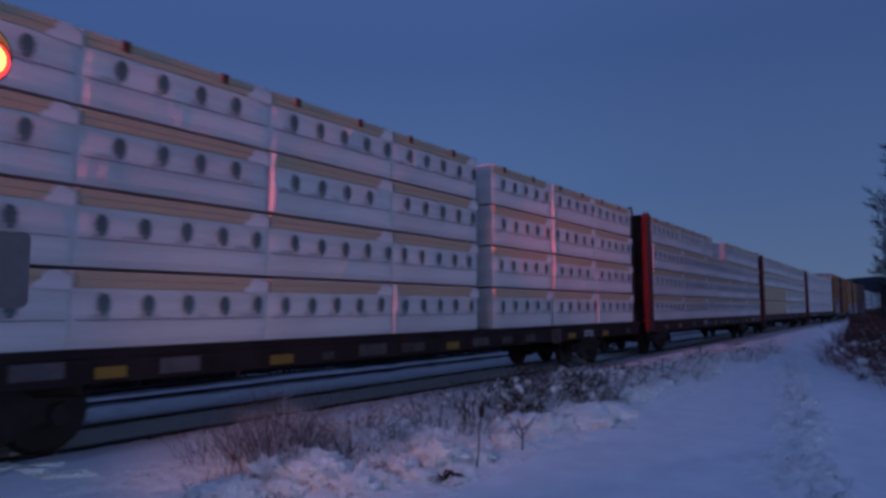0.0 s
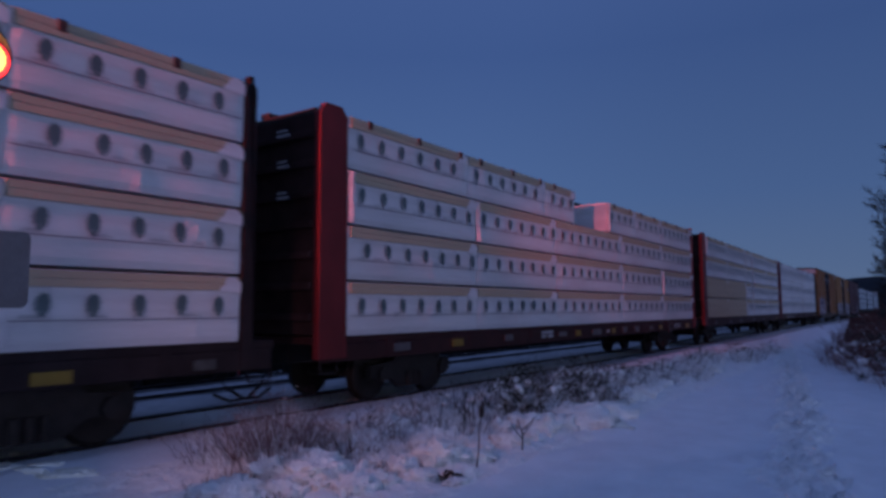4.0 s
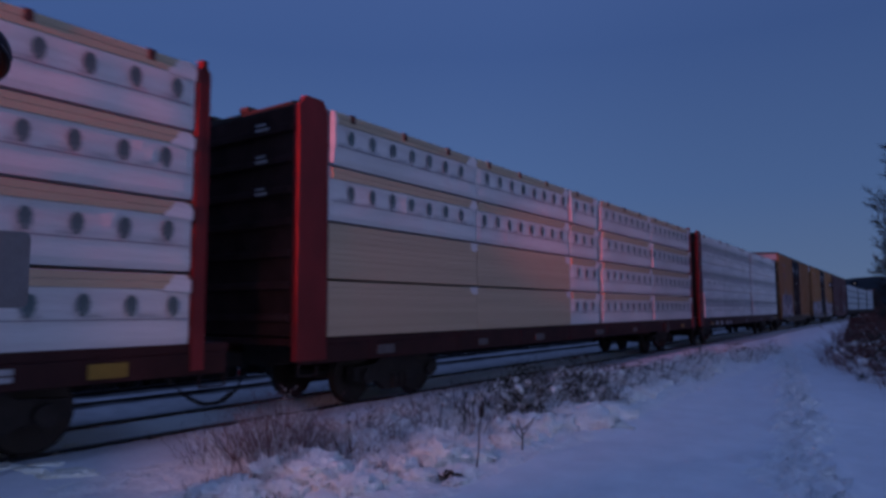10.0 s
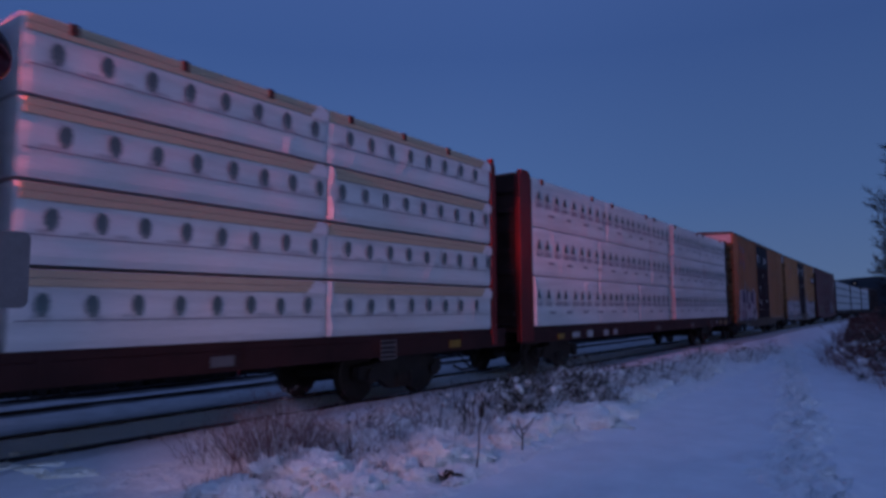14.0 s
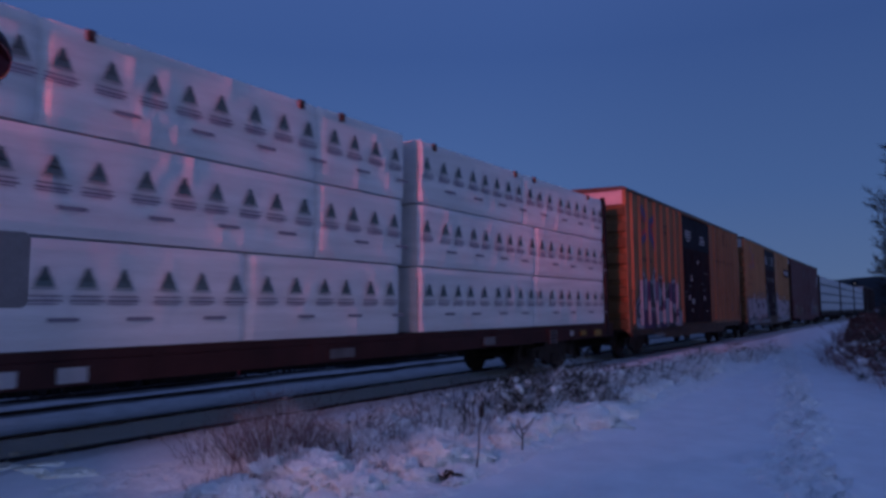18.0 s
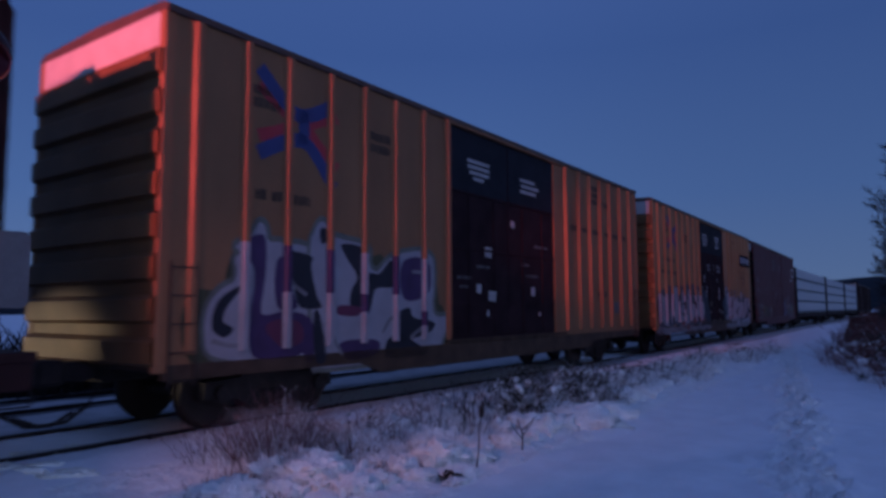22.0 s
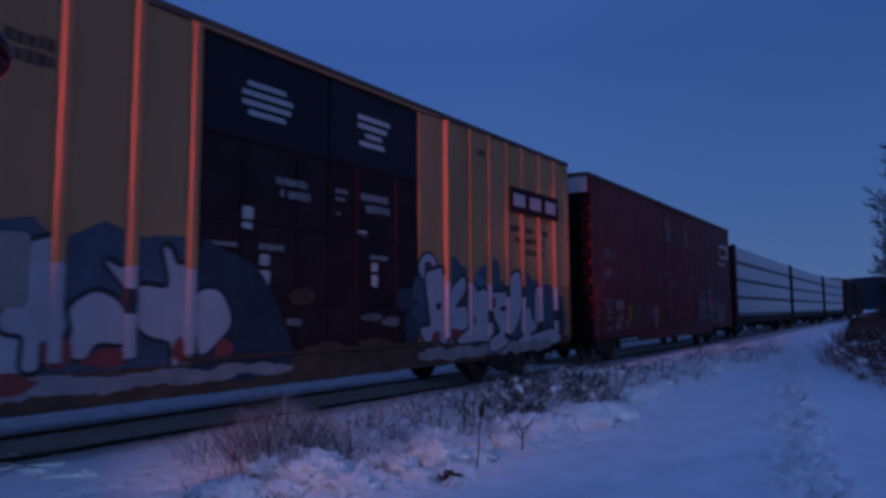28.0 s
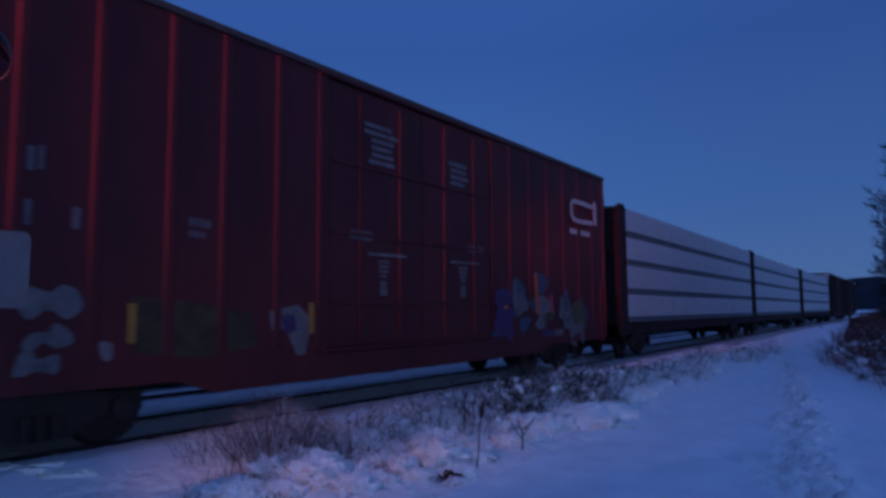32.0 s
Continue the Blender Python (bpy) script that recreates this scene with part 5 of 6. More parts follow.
for i, (cx, cz, rx, rz) in enumerate(((11.1, 1.08, 0.12, 0.12), (11.75, 1.12, 0.16, 0.09), (13.7, 1.02, 0.16, 0.08), (15.1, 1.1, 0.12, 0.09), (13.15, 1.7, 0.09, 0.14))):
    patch(carG, "sprayed_patch", NAVY if i in (2, 3) else REDSPRAY, cx - hG, cz, rx, rz, Y0 - 0.0245, 250 + i, 0.25, 12)
for i in range(15):
    patch(carG, "sprayed_patch", MIST, 10.9 + i * 0.33 - hG, 0.76 + 0.03 * math.sin(i * 2.3), 0.32, 0.11, -HALF - 0.0205 - 0.0003 * i, 640 + i, 0.3, 14, label="pale overspray along the sill")
boxpart("logo_panel", (13.75 - hG, 16.1 - hG, -HALF - 0.110, -HALF - 0.102, 3.72, 4.28), DOORBLK, carG, "black logo panel with pale blocks")
for i in range(3):
    x = 14.15 + i * 0.77 - hG
    boxpart("logo_block", (x - 0.26, x + 0.26, -HALF - 0.116, -HALF - 0.108, 3.86, 4.14), LILAC, carG, "plain pale logo block", 0.003)
dark_bands(carG, hG, ((1.5, 4.5, 0.5), (1.5, 4.32, 0.5), (4.05, 4.3, 0.5), (4.05, 4.12, 0.5), (14.8, 3.3, 1.8), (14.8, 3.05, 1.4), (14.9, 2.8, 1.2), (1.8, 3.25, 1.4), (1.8, 2.8, 1.9), (12.9, 4.75, 0.6)), GHOST)
# maroon boxcar
DIMTAG = mat("thin_grey_spray_paint", (0.105, 0.096, 0.102), 0.6, var=0.5, scale=5, fine=14, bump=0)
OLIVE = mat("thin_olive_spray_paint", (0.034, 0.027, 0.014), 0.6, var=0.6, scale=4, bump=0)
carH, hH = boxcar(71.55, 90.4, MAROON, DIMEND, MAROON, [0.9, 1.85, 2.75, 3.75, 4.6, 5.6, 6.5, 12.9, 13.9, 14.9, 15.9, 16.9, 17.9], (6.7, 12.0), "maroon boxcar with faded white stencils and small graffiti", deep=0.016)
door_marks(carH, hH, "third", ((6.82, 7.7, 3.96, 4.69), (9.24, 9.93, 3.95, 4.45)), (), DIMTAG)
for _x in (7.32, 9.72):
    part("stencil", bars_mesh([(_x - w - hH, _x + w - hH, z, z + 0.05) for w, z in ((0.16, 2.36), (0.14, 2.28), (0.12, 2.20), (0.07, 2.12), (0.10, 1.82), (0.10, 1.88), (0.09, 1.94), (0.08, 2.0))], "stencil", DIMTAG), None, carH, at=pose(0, -HALF + 0.004, 0))
glyphs(carH, hH, 6.5, 7.05, 2.70, 2.86, GHOSTW, 360, -HALF + 0.004)
glyphs(carH, hH, 9.9, 10.5, 2.72, 2.86, GHOSTW, 361, -HALF + 0.004)
rngH = random.Random(4)
for _k, (_x0, _x1, _z0, _z1) in enumerate(((0.73, 1.35, 3.03, 3.32), (1.65, 1.91, 3.02, 3.30), (0.83, 1.40, 2.46, 2.74), (1.69, 2.30, 2.46, 2.72), (3.62, 3.93, 2.62, 2.74), (3.62, 3.85, 2.49, 2.58), (0.27, 0.48, 1.42, 1.52), (0.29, 0.46, 0.94, 1.02), (1.0, 1.44, 1.43, 1.55))):
    glyphs(carH, hH, _x0, _x1, _z0, _z1, GHOSTW if _k < 6 else DIMTAG, 500 + _k)
part("stencil", bars_mesh([(a - hH, b - hH, c, c + d) for a, b, c, d in ((0.79, 1.44, 1.76, 0.06), (0.82, 1.44, 1.62, 0.05), (0.83, 1.41, 1.25, 0.07), (0.85, 1.35, 1.02, 0.035), (0.85, 1.35, 0.94, 0.035), (0.20, 0.56, 1.29, 0.05))], "stencil", DIMTAG), None, carH, at=pose(0, -HALF - 0.004, 0))
for x, z in ((2.92, 1.22), (5.68, 1.24), (11.4, 1.2)):
    boxpart("yellow_strip", (x - hH - 0.05, x - hH + 0.05, -HALF - 0.012, -HALF + 0.002, z, z + 0.45), YELLOW, carH, "yellow reflector strip")
paint = functools.partial(shape, carH, lead=hH)
paint("sprayed_patch", OLIVE, ((2.9, 1.75), (3.6, 1.7), (4.6, 1.55), (4.7, 1.1), (3.8, 1.0), (2.95, 1.1)), Y0 - 0.0005, "faint olive sprayed patch")
for pts in (((1.67, 1.72), (1.80, 1.84), (2.02, 1.78), (2.14, 1.86), (2.30, 1.80), (2.36, 1.62), (2.20, 1.50), (2.02, 1.60), (1.84, 1.50), (1.74, 1.58)), ((1.77, 1.24), (1.86, 1.36), (2.02, 1.38), (2.08, 1.46), (2.22, 1.40), (2.28, 1.26), (2.12, 1.20), (1.98, 1.26), (1.86, 1.18)), ((1.71, 0.90), (1.74, 1.14), (1.86, 1.20), (1.94, 1.10), (2.14, 1.14), (2.12, 0.94), (1.92, 0.98))):
    letter(carH, hH, DIMTAG, Y0 - 0.004, pts, 0, "faint grey sprayed tag")
letter(carH, hH, DIMTAG, Y0 - 0.004, ((2.55, 1.24), (2.70, 1.22), (2.70, 1.06), (2.60, 1.05)), 0)
paint("sprayed_tag", DIMTAG, ((4.89, 1.57), (5.42, 1.66), (5.69, 1.44), (5.56, 0.95), (5.41, 0.92), (5.2, 1.32), (4.94, 1.3)), Y0 - 0.004, "faint grey sprayed tag")
paint("sprayed_tag", PURPLE, ((5.1, 1.5), (5.35, 1.52), (5.4, 1.3), (5.2, 1.25)), Y0 - 0.006)
for x in (7.4, 9.75):
    stroke(carH, "sprayed_stroke", DIMTAG, [(x - 0.5 - hH, 2.49), (x + 0.1 - hH, 2.50), (x + 0.5 - hH, 2.50)], 0.05, YD - 0.006)
rngH = random.Random(21)
HUES = (DIMTAG, TEAL, GREENP, GHOSTW, MAROON, TEAL, PURPLE)
for i in range(34):
    cx = rngH.uniform(10.9, 15.9)
    top_z = 2.35 - 0.25 * abs(cx - 12.4)
    cz = rngH.uniform(0.85, max(1.1, top_z))
    patch(carH, "sprayed_patch", HUES[i % 7], cx - hH, cz, rngH.uniform(0.12, 0.42), rngH.uniform(0.12, 0.4), Y0 - 0.0006 * i, 200 + i, 0.35, 14, "faint sprayed patch")
stroke(carH, "sprayed_stroke", mat("orange_spray_paint", (0.30, 0.065, 0.03), 0.5, bump=0), [(12.68 - hH, 2.4), (12.74 - hH, 1.9), (12.8 - hH, 1.45)], 0.16, Y0 - 0.024, "orange sprayed stroke")
stroke(carH, "sprayed_stroke", REDP, [(13.5 - hH, 1.9), (13.55 - hH, 1.5)], 0.12, Y0 - 0.024)
stroke(carH, "logo_block", PLACARD, [(15.95 - hH, 4.34), (14.75 - hH, 4.36), (14.6 - hH, 4.1), (14.8 - hH, 3.88), (15.95 - hH, 3.9)], 0.12, -HALF - 0.105, "plain pale block logo")
boxpart("logo_block", (16.02 - hH, 16.2 - hH, -HALF - 0.11, -HALF - 0.10, 3.86, 4.5), PLACARD, carH, "plain pale block logo")
part("stencil", bars_mesh([(14.7 - hH, 15.2 - hH, 3.53, 3.66), (15.35 - hH, 15.95 - hH, 3.53, 3.66)], "stencil", PLACARD), None, carH, at=pose(0, -HALF - 0.004, 0))
# far dark boxcars
for s0 in (165.0, 185.4):
    boxcar(s0, s0 + 18.6, BLACKCAR, BLACKCAR, BLACKCAR, RIBS, (6.75, 11.75), "dark boxcar far down the train", keyed=False)

# ---- winter brush beside the path ----
def ground_z(x, y):
    return snow_height(x, y)[0]


def twig_tube(bm, pts, r0, r1):
    tube(bm, pts, r0, r1, 3, False)


def shrub_mesh(rng, height, spread, stems, side, m, r=0.006, lean=0.0, droop=0.0):
    """Many thin arching stems with side twigs, rooted near the middle."""
    bm = bmesh.new()
    for _ in range(stems):
        a, k = rng.uniform(0, 6.2832), rng.random() ** 0.6
        bx, by = spread * 0.45 * k * math.cos(a), spread * 0.45 * k * math.sin(a)
        hh = height * rng.uniform(0.45, 1.0) * (1 - 0.3 * k)
        ox, oy = math.cos(a) * spread * 0.35 * k + rng.gauss(0, 0.12) * hh + lean * hh, math.sin(a) * spread * 0.35 * k + rng.gauss(0, 0.12) * hh
        P = []
        for i in range(5):
            t = i / 4
            P.append(Vector((bx + ox * t * t + rng.gauss(0, 0.012) * hh, by + oy * t * t + rng.gauss(0, 0.012) * hh, -0.05 + hh * (t - droop * t * t * t))))
        twig_tube(bm, P, r * rng.uniform(0.7, 1.3), r * 0.3)
        for _ in range(side):
            i = rng.randint(1, 3)
            p = P[i].lerp(P[i + 1], rng.random())
            b, l = rng.uniform(0, 6.2832), hh * rng.uniform(0.15, 0.38)
            d = Vector((math.cos(b) * 0.7, math.sin(b) * 0.7, rng.uniform(0.2, 1.0))).normalized()
            twig_tube(bm, [p, p + d * l * 0.5 + Vector((0, 0, 0.02)), p + d * l], r * 0.5, r * 0.2)
    return mesh_of("branchwork", bm, m)


def leaf_mesh(rng, height, spread, n, m, size=0.035):
    """Loose withered leaves in an uneven cloud."""
    vs, fs = [], []
    for _ in range(n):
        a, k = rng.uniform(0, 6.2832), rng.random() ** 0.5
        z = height * rng.random() ** 0.8
        w = spread * 0.5 * k * (1.05 - 0.55 * z / height)
        c = Vector((w * math.cos(a), w * math.sin(a), z))
        u = Vector((rng.gauss(0, 1), rng.gauss(0, 1), rng.gauss(0, 1))).normalized()
        v = u.orthogonal().normalized()
        s = size * rng.uniform(0.5, 1.4)
        i = len(vs)
        vs += [c - u * s, c + v * s * 0.5, c + u * s, c - v * s * 0.45 + Vector((0, 0, 0.006))]
        fs.append((i, i + 1, i + 2, i + 3))
    me = bpy.data.meshes.new("foliage")
    me.from_pydata(vs, [], fs)
    me.materials.append(m)
    return me


def lump_mesh(rng, rx, ry, rz, rough=0.35, detail=3, m=None):
    """A knobbly heap of snow."""
    bm = bmesh.new()
    bmesh.ops.create_icosphere(bm, subdivisions=detail, radius=1.0)
    o = rng.uniform(0, 90)
    for v in bm.verts:
        p = v.co.copy()
        k = 0.72 + rough * (1.1 * abs(noise.noise(p * 1.8 + Vector((o, 0, 0)))) + 1.1 * abs(noise.noise(p * 4.2 + Vector((0, o, 0)))) + 0.9 * abs(noise.noise(p * 9 + Vector((0, 0, o)))) + 0.35 * abs(noise.noise(p * 17 + Vector((o, 0, o)))))
        v.co = Vector((p.x * rx * k, p.y * ry * k, max(-0.06, p.z * rz * k)))
    return mesh_of("snow_cap", bm, m or CLUMP, smooth=True)


PLANT_RNG = random.Random(77)
SHRUBS = {}


def shrub(x, y, height, spread, stems, side, m=None, leaves=0, caps=0, label="", kindname="shrub", key=None, r=0.006, lean=0.0, rot=None, leafm=None, leafsize=0.035, frost=0):
    rng = PLANT_RNG
    m = m or TWIG
    ob = new(kindname)
    ob.matrix_basis = pose(x, y, ground_z(x, y) - 0.01, 0, 0, rng.uniform(0, 360) if rot is None else rot)
    tagged(ob, label or "bare brown shrub standing in snow", "shrub", "shrubs beside the path")
    if key not in SHRUBS or key is None:
        made = (shrub_mesh(rng, height, spread, stems, side, m, r, lean), leaf_mesh(rng, height * 0.8, spread, leaves, leafm or LEAF, leafsize) if leaves else None,
                shrub_mesh(rng, height * 0.85, spread * 1.1, frost, 3, FROST, r * 1.2, lean) if frost else None)
        if key is not None:
            SHRUBS[key] = made
    else:
        made = SHRUBS[key]
    part("branchwork", made[0], None, ob)["kind"] = "stuff"
    if made[1]:
        part("foliage", made[1], None, ob, "withered dark leaves")
    if made[2]:
        part("frosted_branchwork", made[2], None, ob, "twigs white with frost")["kind"] = "stuff"
    for _ in range(caps):
        a, d = rng.uniform(0, 6.2832), spread * rng.uniform(0.1, 0.5)
        s = rng.uniform(0.025, 0.065) * min(1.5, max(0.6, spread))
        part("snow_cap", lump_mesh(rng, s * rng.uniform(0.8, 1.6), s * rng.uniform(0.7, 1.1), s * rng.uniform(0.6, 1.1), 0.7, 2), None, ob, "snow caught on the twigs", pose(d * math.cos(a), d * math.sin(a), rng.uniform(0.02, 0.55) * height))
    return ob


def build_brush():
    rng = PLANT_RNG
    # reddish thicket at the near end of the strip
    for x, y, hh, sp, n in ((4.85, 5.6, 0.95, 0.9, 100), (5.15, 5.85, 0.95, 0.9, 100), (4.7, 5.85, 0.8, 0.9, 70), (5.5, 6.3, 0.75, 0.9, 70), (5.4, 5.75, 0.6, 0.8, 50), (5.2, 5.4, 0.5, 0.8, 60), (5.9, 6.7, 0.6, 0.8, 50)):
        shrub(x, y, hh, sp, n, 3, REDTWIG, label="bare reddish thicket of thin twigs in snow", r=0.0032, frost=n // 2)
    for x, y, hh, n in ((6.6, 6.0, 0.36, 16), (6.95, 5.75, 0.42, 14), (7.2, 6.3, 0.36, 16), (6.3, 5.5, 0.25, 10), (5.6, 5.2, 0.22, 8), (6.0, 5.0, 0.20, 6)):
        shrub(x, y, hh, 0.5, n, 2, REDTWIG, caps=0, frost=10, label="small reddish shrub with snow on its twigs", r=0.005)
    for x, y, hh, n in ((7.55, 5.25, 0.62, 9), (7.8, 5.3, 0.5, 7), (8.1, 5.5, 0.58, 9), (7.0, 4.9, 0.34, 5), (8.4, 5.0, 0.4, 7)):
        shrub(x, y, hh, 0.30, n, 1, TWIG, label="tuft of thin dry stems standing in snow", kindname="dry_grass_tuft", r=0.0045)
    # single seed stalk
    st = new("seed_stalk")
    st.matrix_basis = pose(6.1, 3.98, ground_z(6.1, 3.98) - 0.02, 3, 6, 0)
    tagged(st, "single dry brown seed stalk rising from snow", "plant")
    bm = bmesh.new()
    tube(bm, [(0, 0, 0), (0.01, 0, 0.2), (-0.005, 0.01, 0.42), (0, 0, 0.56)], 0.009, 0.006, 5)
    part("stem", bm, TWIG, st)
    bm = bmesh.new()
    lathe(bm, [(0.008, 0.52), (0.030, 0.56), (0.034, 0.60), (0.018, 0.65), (0.004, 0.70)], 8, "z")
    part("seed_head", bm, BARK, st)
    # forked and hooked dry stalks beside it
    for x, y, forks, hh in ((7.15, 4.02, 4, 0.42), (7.05, 5.15, 1, 0.26), (7.9, 5.35, 2, 0.55), (8.05, 5.3, 1, 0.52)):
        ob = new("dry_stalk")
        ob.matrix_basis = pose(x, y, ground_z(x, y) - 0.02, 0, 0, -50)
        tagged(ob, "thin dark dry stalk rising from snow", "plant")
        bm = bmesh.new()
        tube(bm, [(0, 0, 0), (0.01, 0, hh * 0.35), (0.0, 0.01, hh * 0.6)] + ([(0.03, 0, hh)] if forks < 4 else []), 0.011, 0.007, 5)
        for k in range(forks):
            dx = (-0.13, 0.15, -0.05, 0.20)[k] * hh / 0.42
            z0 = hh * (0.35 + 0.08 * k)
            tube(bm, [(0.005, 0, z0), (dx * 0.5, 0.01, z0 + hh * 0.2), (dx, 0.02, z0 + hh * 0.42)], 0.008, 0.004, 5)
        part("stem", bm, BARK, ob)
    # fallen branch lying in the snow
    br = new("fallen_branch")
    br.matrix_basis = pose(5.55, 3.98, ground_z(5.55, 3.98) + 0.01, 0, 0, -56)
    tagged(br, "dark crooked branch half buried in snow", "branch")
    bm = bmesh.new()
    tube(bm, [(-0.16, 0.0, -0.03), (-0.14, 0.0, 0.02), (-0.09, 0.03, 0.035), (-0.04, 0.0, -0.005)], 0.016, 0.012, 6)
    tube(bm, [(-0.03, -0.02, -0.02), (0.01, -0.02, 0.03), (0.05, 0.03, 0.055), (0.10, 0.0, 0.02), (0.15, 0.02, 0.03), (0.19, 0.0, -0.02)], 0.022, 0.012, 6)
    tube(bm, [(-0.05, 0.05, -0.02), (0.0, 0.07, 0.06), (0.05, 0.06, 0.05), (0.09, 0.05, -0.01)], 0.013, 0.008, 6)
    tube(bm, [(0.06, 0.0, 0.03), (0.12, -0.03, 0.045), (0.16, -0.05, 0.0)], 0.020, 0.012, 6)
    part("wood", bm, BARK, br)
    # dark leafy brush in the middle of the strip
    for i, (x, y, hh, sp) in enumerate(((8.8, 5.3, 0.55, 0.8), (9.3, 5.0, 0.60, 0.9), (9.8, 5.4, 0.62, 1.0), (10.1, 4.75, 0.58, 0.9), (10.8, 5.0, 0.62, 1.0), (10.7, 4.5, 0.45, 0.7), (11.6, 5.05, 0.6, 0.9), (8.9, 4.75, 0.30, 0.45), (12.4, 5.2, 0.62, 1.0), (13.2, 4.95, 0.55, 0.9), (13.9, 5.3, 0.6, 0.9), (14.8, 4.95, 0.55, 0.9), (15.8, 5.2, 0.6, 1.0))):
        far = x > 11.3
        shrub(x, y, hh * (1.1 if far else 1.4), sp, 34 if far else 70, 4, TWIG, leaves=110 if far else 260, frost=80 if far else 66, caps=16, label="dark brush with withered leaves and caught snow", r=0.006, leafm=LEAF, leafsize=0.03)
    for i in range(16):
        x = 16.6 + i * 0.75 + rng.uniform(-0.3, 0.3)
        y = 4.9 + 0.02 * (x - 16) + rng.uniform(-0.45, 0.6)
        shrub(x, y, rng.uniform(0.35, 0.75), rng.uniform(0.6, 1.0), 16, 2, TWIG, leaves=20, frost=60, caps=10, label="grey-brown brush half covered in snow", r=0.006)
    # back row towards the track
    for i in range(5):
        x = 6.5 + i * 0.8 + rng.uniform(-0.3, 0.3)
        y = 6.2 + 0.03 * (x - 6) + rng.uniform(-0.3, 0.6)
        shrub(x, y, rng.uniform(0.40, 0.70), rng.uniform(0.6, 1.0), 34, 3, REDTWIG if i < 3 else TWIG, leaves=14, frost=10, caps=2, label="low brown brush half covered in snow", r=0.005)
    # frosted grass along the strip
    for i in range(130):
        x = 5.6 + 18 * (i / 130) ** 1.25 + rng.uniform(-0.25, 0.25)
        y = 4.25 + 0.035 * x + rng.uniform(0.1, 2.0 if x < 11 else 1.35)
        shrub(x, y, rng.uniform(0.22, 0.48), rng.uniform(0.35, 0.7), 26, 1, FROST if i % 3 else TWIG, caps=0, label="frosted tuft of dry grass in snow", kindname="grass_tuft", r=0.0055, key="frost%d%d" % (i % 5, i % 3 > 0))
    # snow heaps of the strip
    lumps = [(5.42, 4.22, 0.16, 0.12, 0.07), (5.72, 3.98, 0.15, 0.10, 0.06), (5.5, 3.82, 0.13, 0.08, 0.035), (4.72, 5.0, 0.30, 0.26, 0.18), (4.35, 4.95, 0.22, 0.2, 0.13), (3.95, 5.25, 0.34, 0.28, 0.17), (5.15, 4.95, 0.26, 0.22, 0.14), (5.0, 5.35, 0.26, 0.22, 0.14), (9.35, 5.75, 0.4, 0.3, 0.3), (8.7, 5.5, 0.32, 0.3, 0.26), (9.5, 4.35, 0.55, 0.4, 0.24), (10.3, 4.35, 0.5, 0.36, 0.22), (8.6, 4.6, 0.4, 0.35, 0.22)]
    for i in range(220):
        x = 4.5 + 19 * rng.random() ** 1.3
        y = 4.1 + 0.035 * x + (rng.uniform(0.15, 2.1 if x < 11 else 1.3) if i % 2 else rng.uniform(-0.1, 0.9))
        s = rng.uniform(0.06, 0.19)
        lumps.append((x, y, s * 1.3, s, s * rng.uniform(0.5, 0.95)))
    for i in range(70):      # drifted clods along the path's edge and further on
        x = 9.0 + 14 * rng.random()
        y = 4.15 + 0.045 * x + rng.uniform(-0.2, 0.7)
        q = rng.uniform(0.10, 0.24)
        lumps.append((x, y, q * 1.5, q, q * rng.uniform(0.5, 0.9)))
    for i in range(30):      # heaps between the brush and the track
        q = rng.uniform(0.10, 0.24)
        lumps.append((rng.uniform(6.4, 11.0), rng.uniform(5.9, 7.0), q * 1.5, q, q * rng.uniform(0.5, 0.9)))
    for i in range(46):      # snow at the foot of the hedge
        k = rng.random()
        x = 14.5 + 11 * k
        y = -0.1 + 2.5 * k + rng.uniform(-0.35, 0.35)
        q = rng.uniform(0.10, 0.26)
        lumps.append((x, y, q * 1.4, q, q * rng.uniform(0.6, 1.1)))
    for i, (x, y, a, b, c) in enumerate(lumps):
        ob = new("snow_mound", lump_mesh(rng, a, b, c, 0.62, 4 if i < 10 or x < 9 else 3))
        ob.matrix_basis = pose(x, y, ground_z(x, y) - 0.22 * c, 0, 0, rng.uniform(0, 360))
        tagged(ob, "knobbly heap of snow over low brush", "snow heap", "snow heaps beside the path")
    # dense dark bush where the open snow begins
    for i, (x, y, h) in enumerate(((4.75, 6.75, 0.52), (5.0, 6.4, 0.62), (5.3, 6.3, 0.66), (4.95, 6.05, 0.5), (5.35, 6.75, 0.5))):
        shrub(x, y, h, 0.75, 30, 4, TWIG if i % 2 else DARKTWIG, label="dense dark bush of bare twigs in snow", r=0.0045, key="dense%d" % i)
    # low lumps along the open snow edge; warm lamplight is put into their colour
    for i in range(18):
        k = rng.random()
        x, y = (3.5 + 0.7 * k, 8.45 + rng.uniform(-0.08, 0.06)) if i < 8 else (2.9 + 0.9 * k, 7.85 - 0.7 * k + rng.uniform(-0.4, 0.4))
        q = rng.uniform(0.09, 0.24)
        ob = new("snow_crust", lump_mesh(rng, q, q * rng.uniform(0.25, 0.5), 0.03, 0.75, 3, WARMSNOW))
        ob.matrix_basis = pose(x, y, ground_z(x, y) - 0.013, 0, 0, -55 + rng.uniform(-20, 20))
        tagged(ob, "low snow lump coloured as if lit by a warm lamp, near the rails", "snow crust", "snow crusts near the rails")
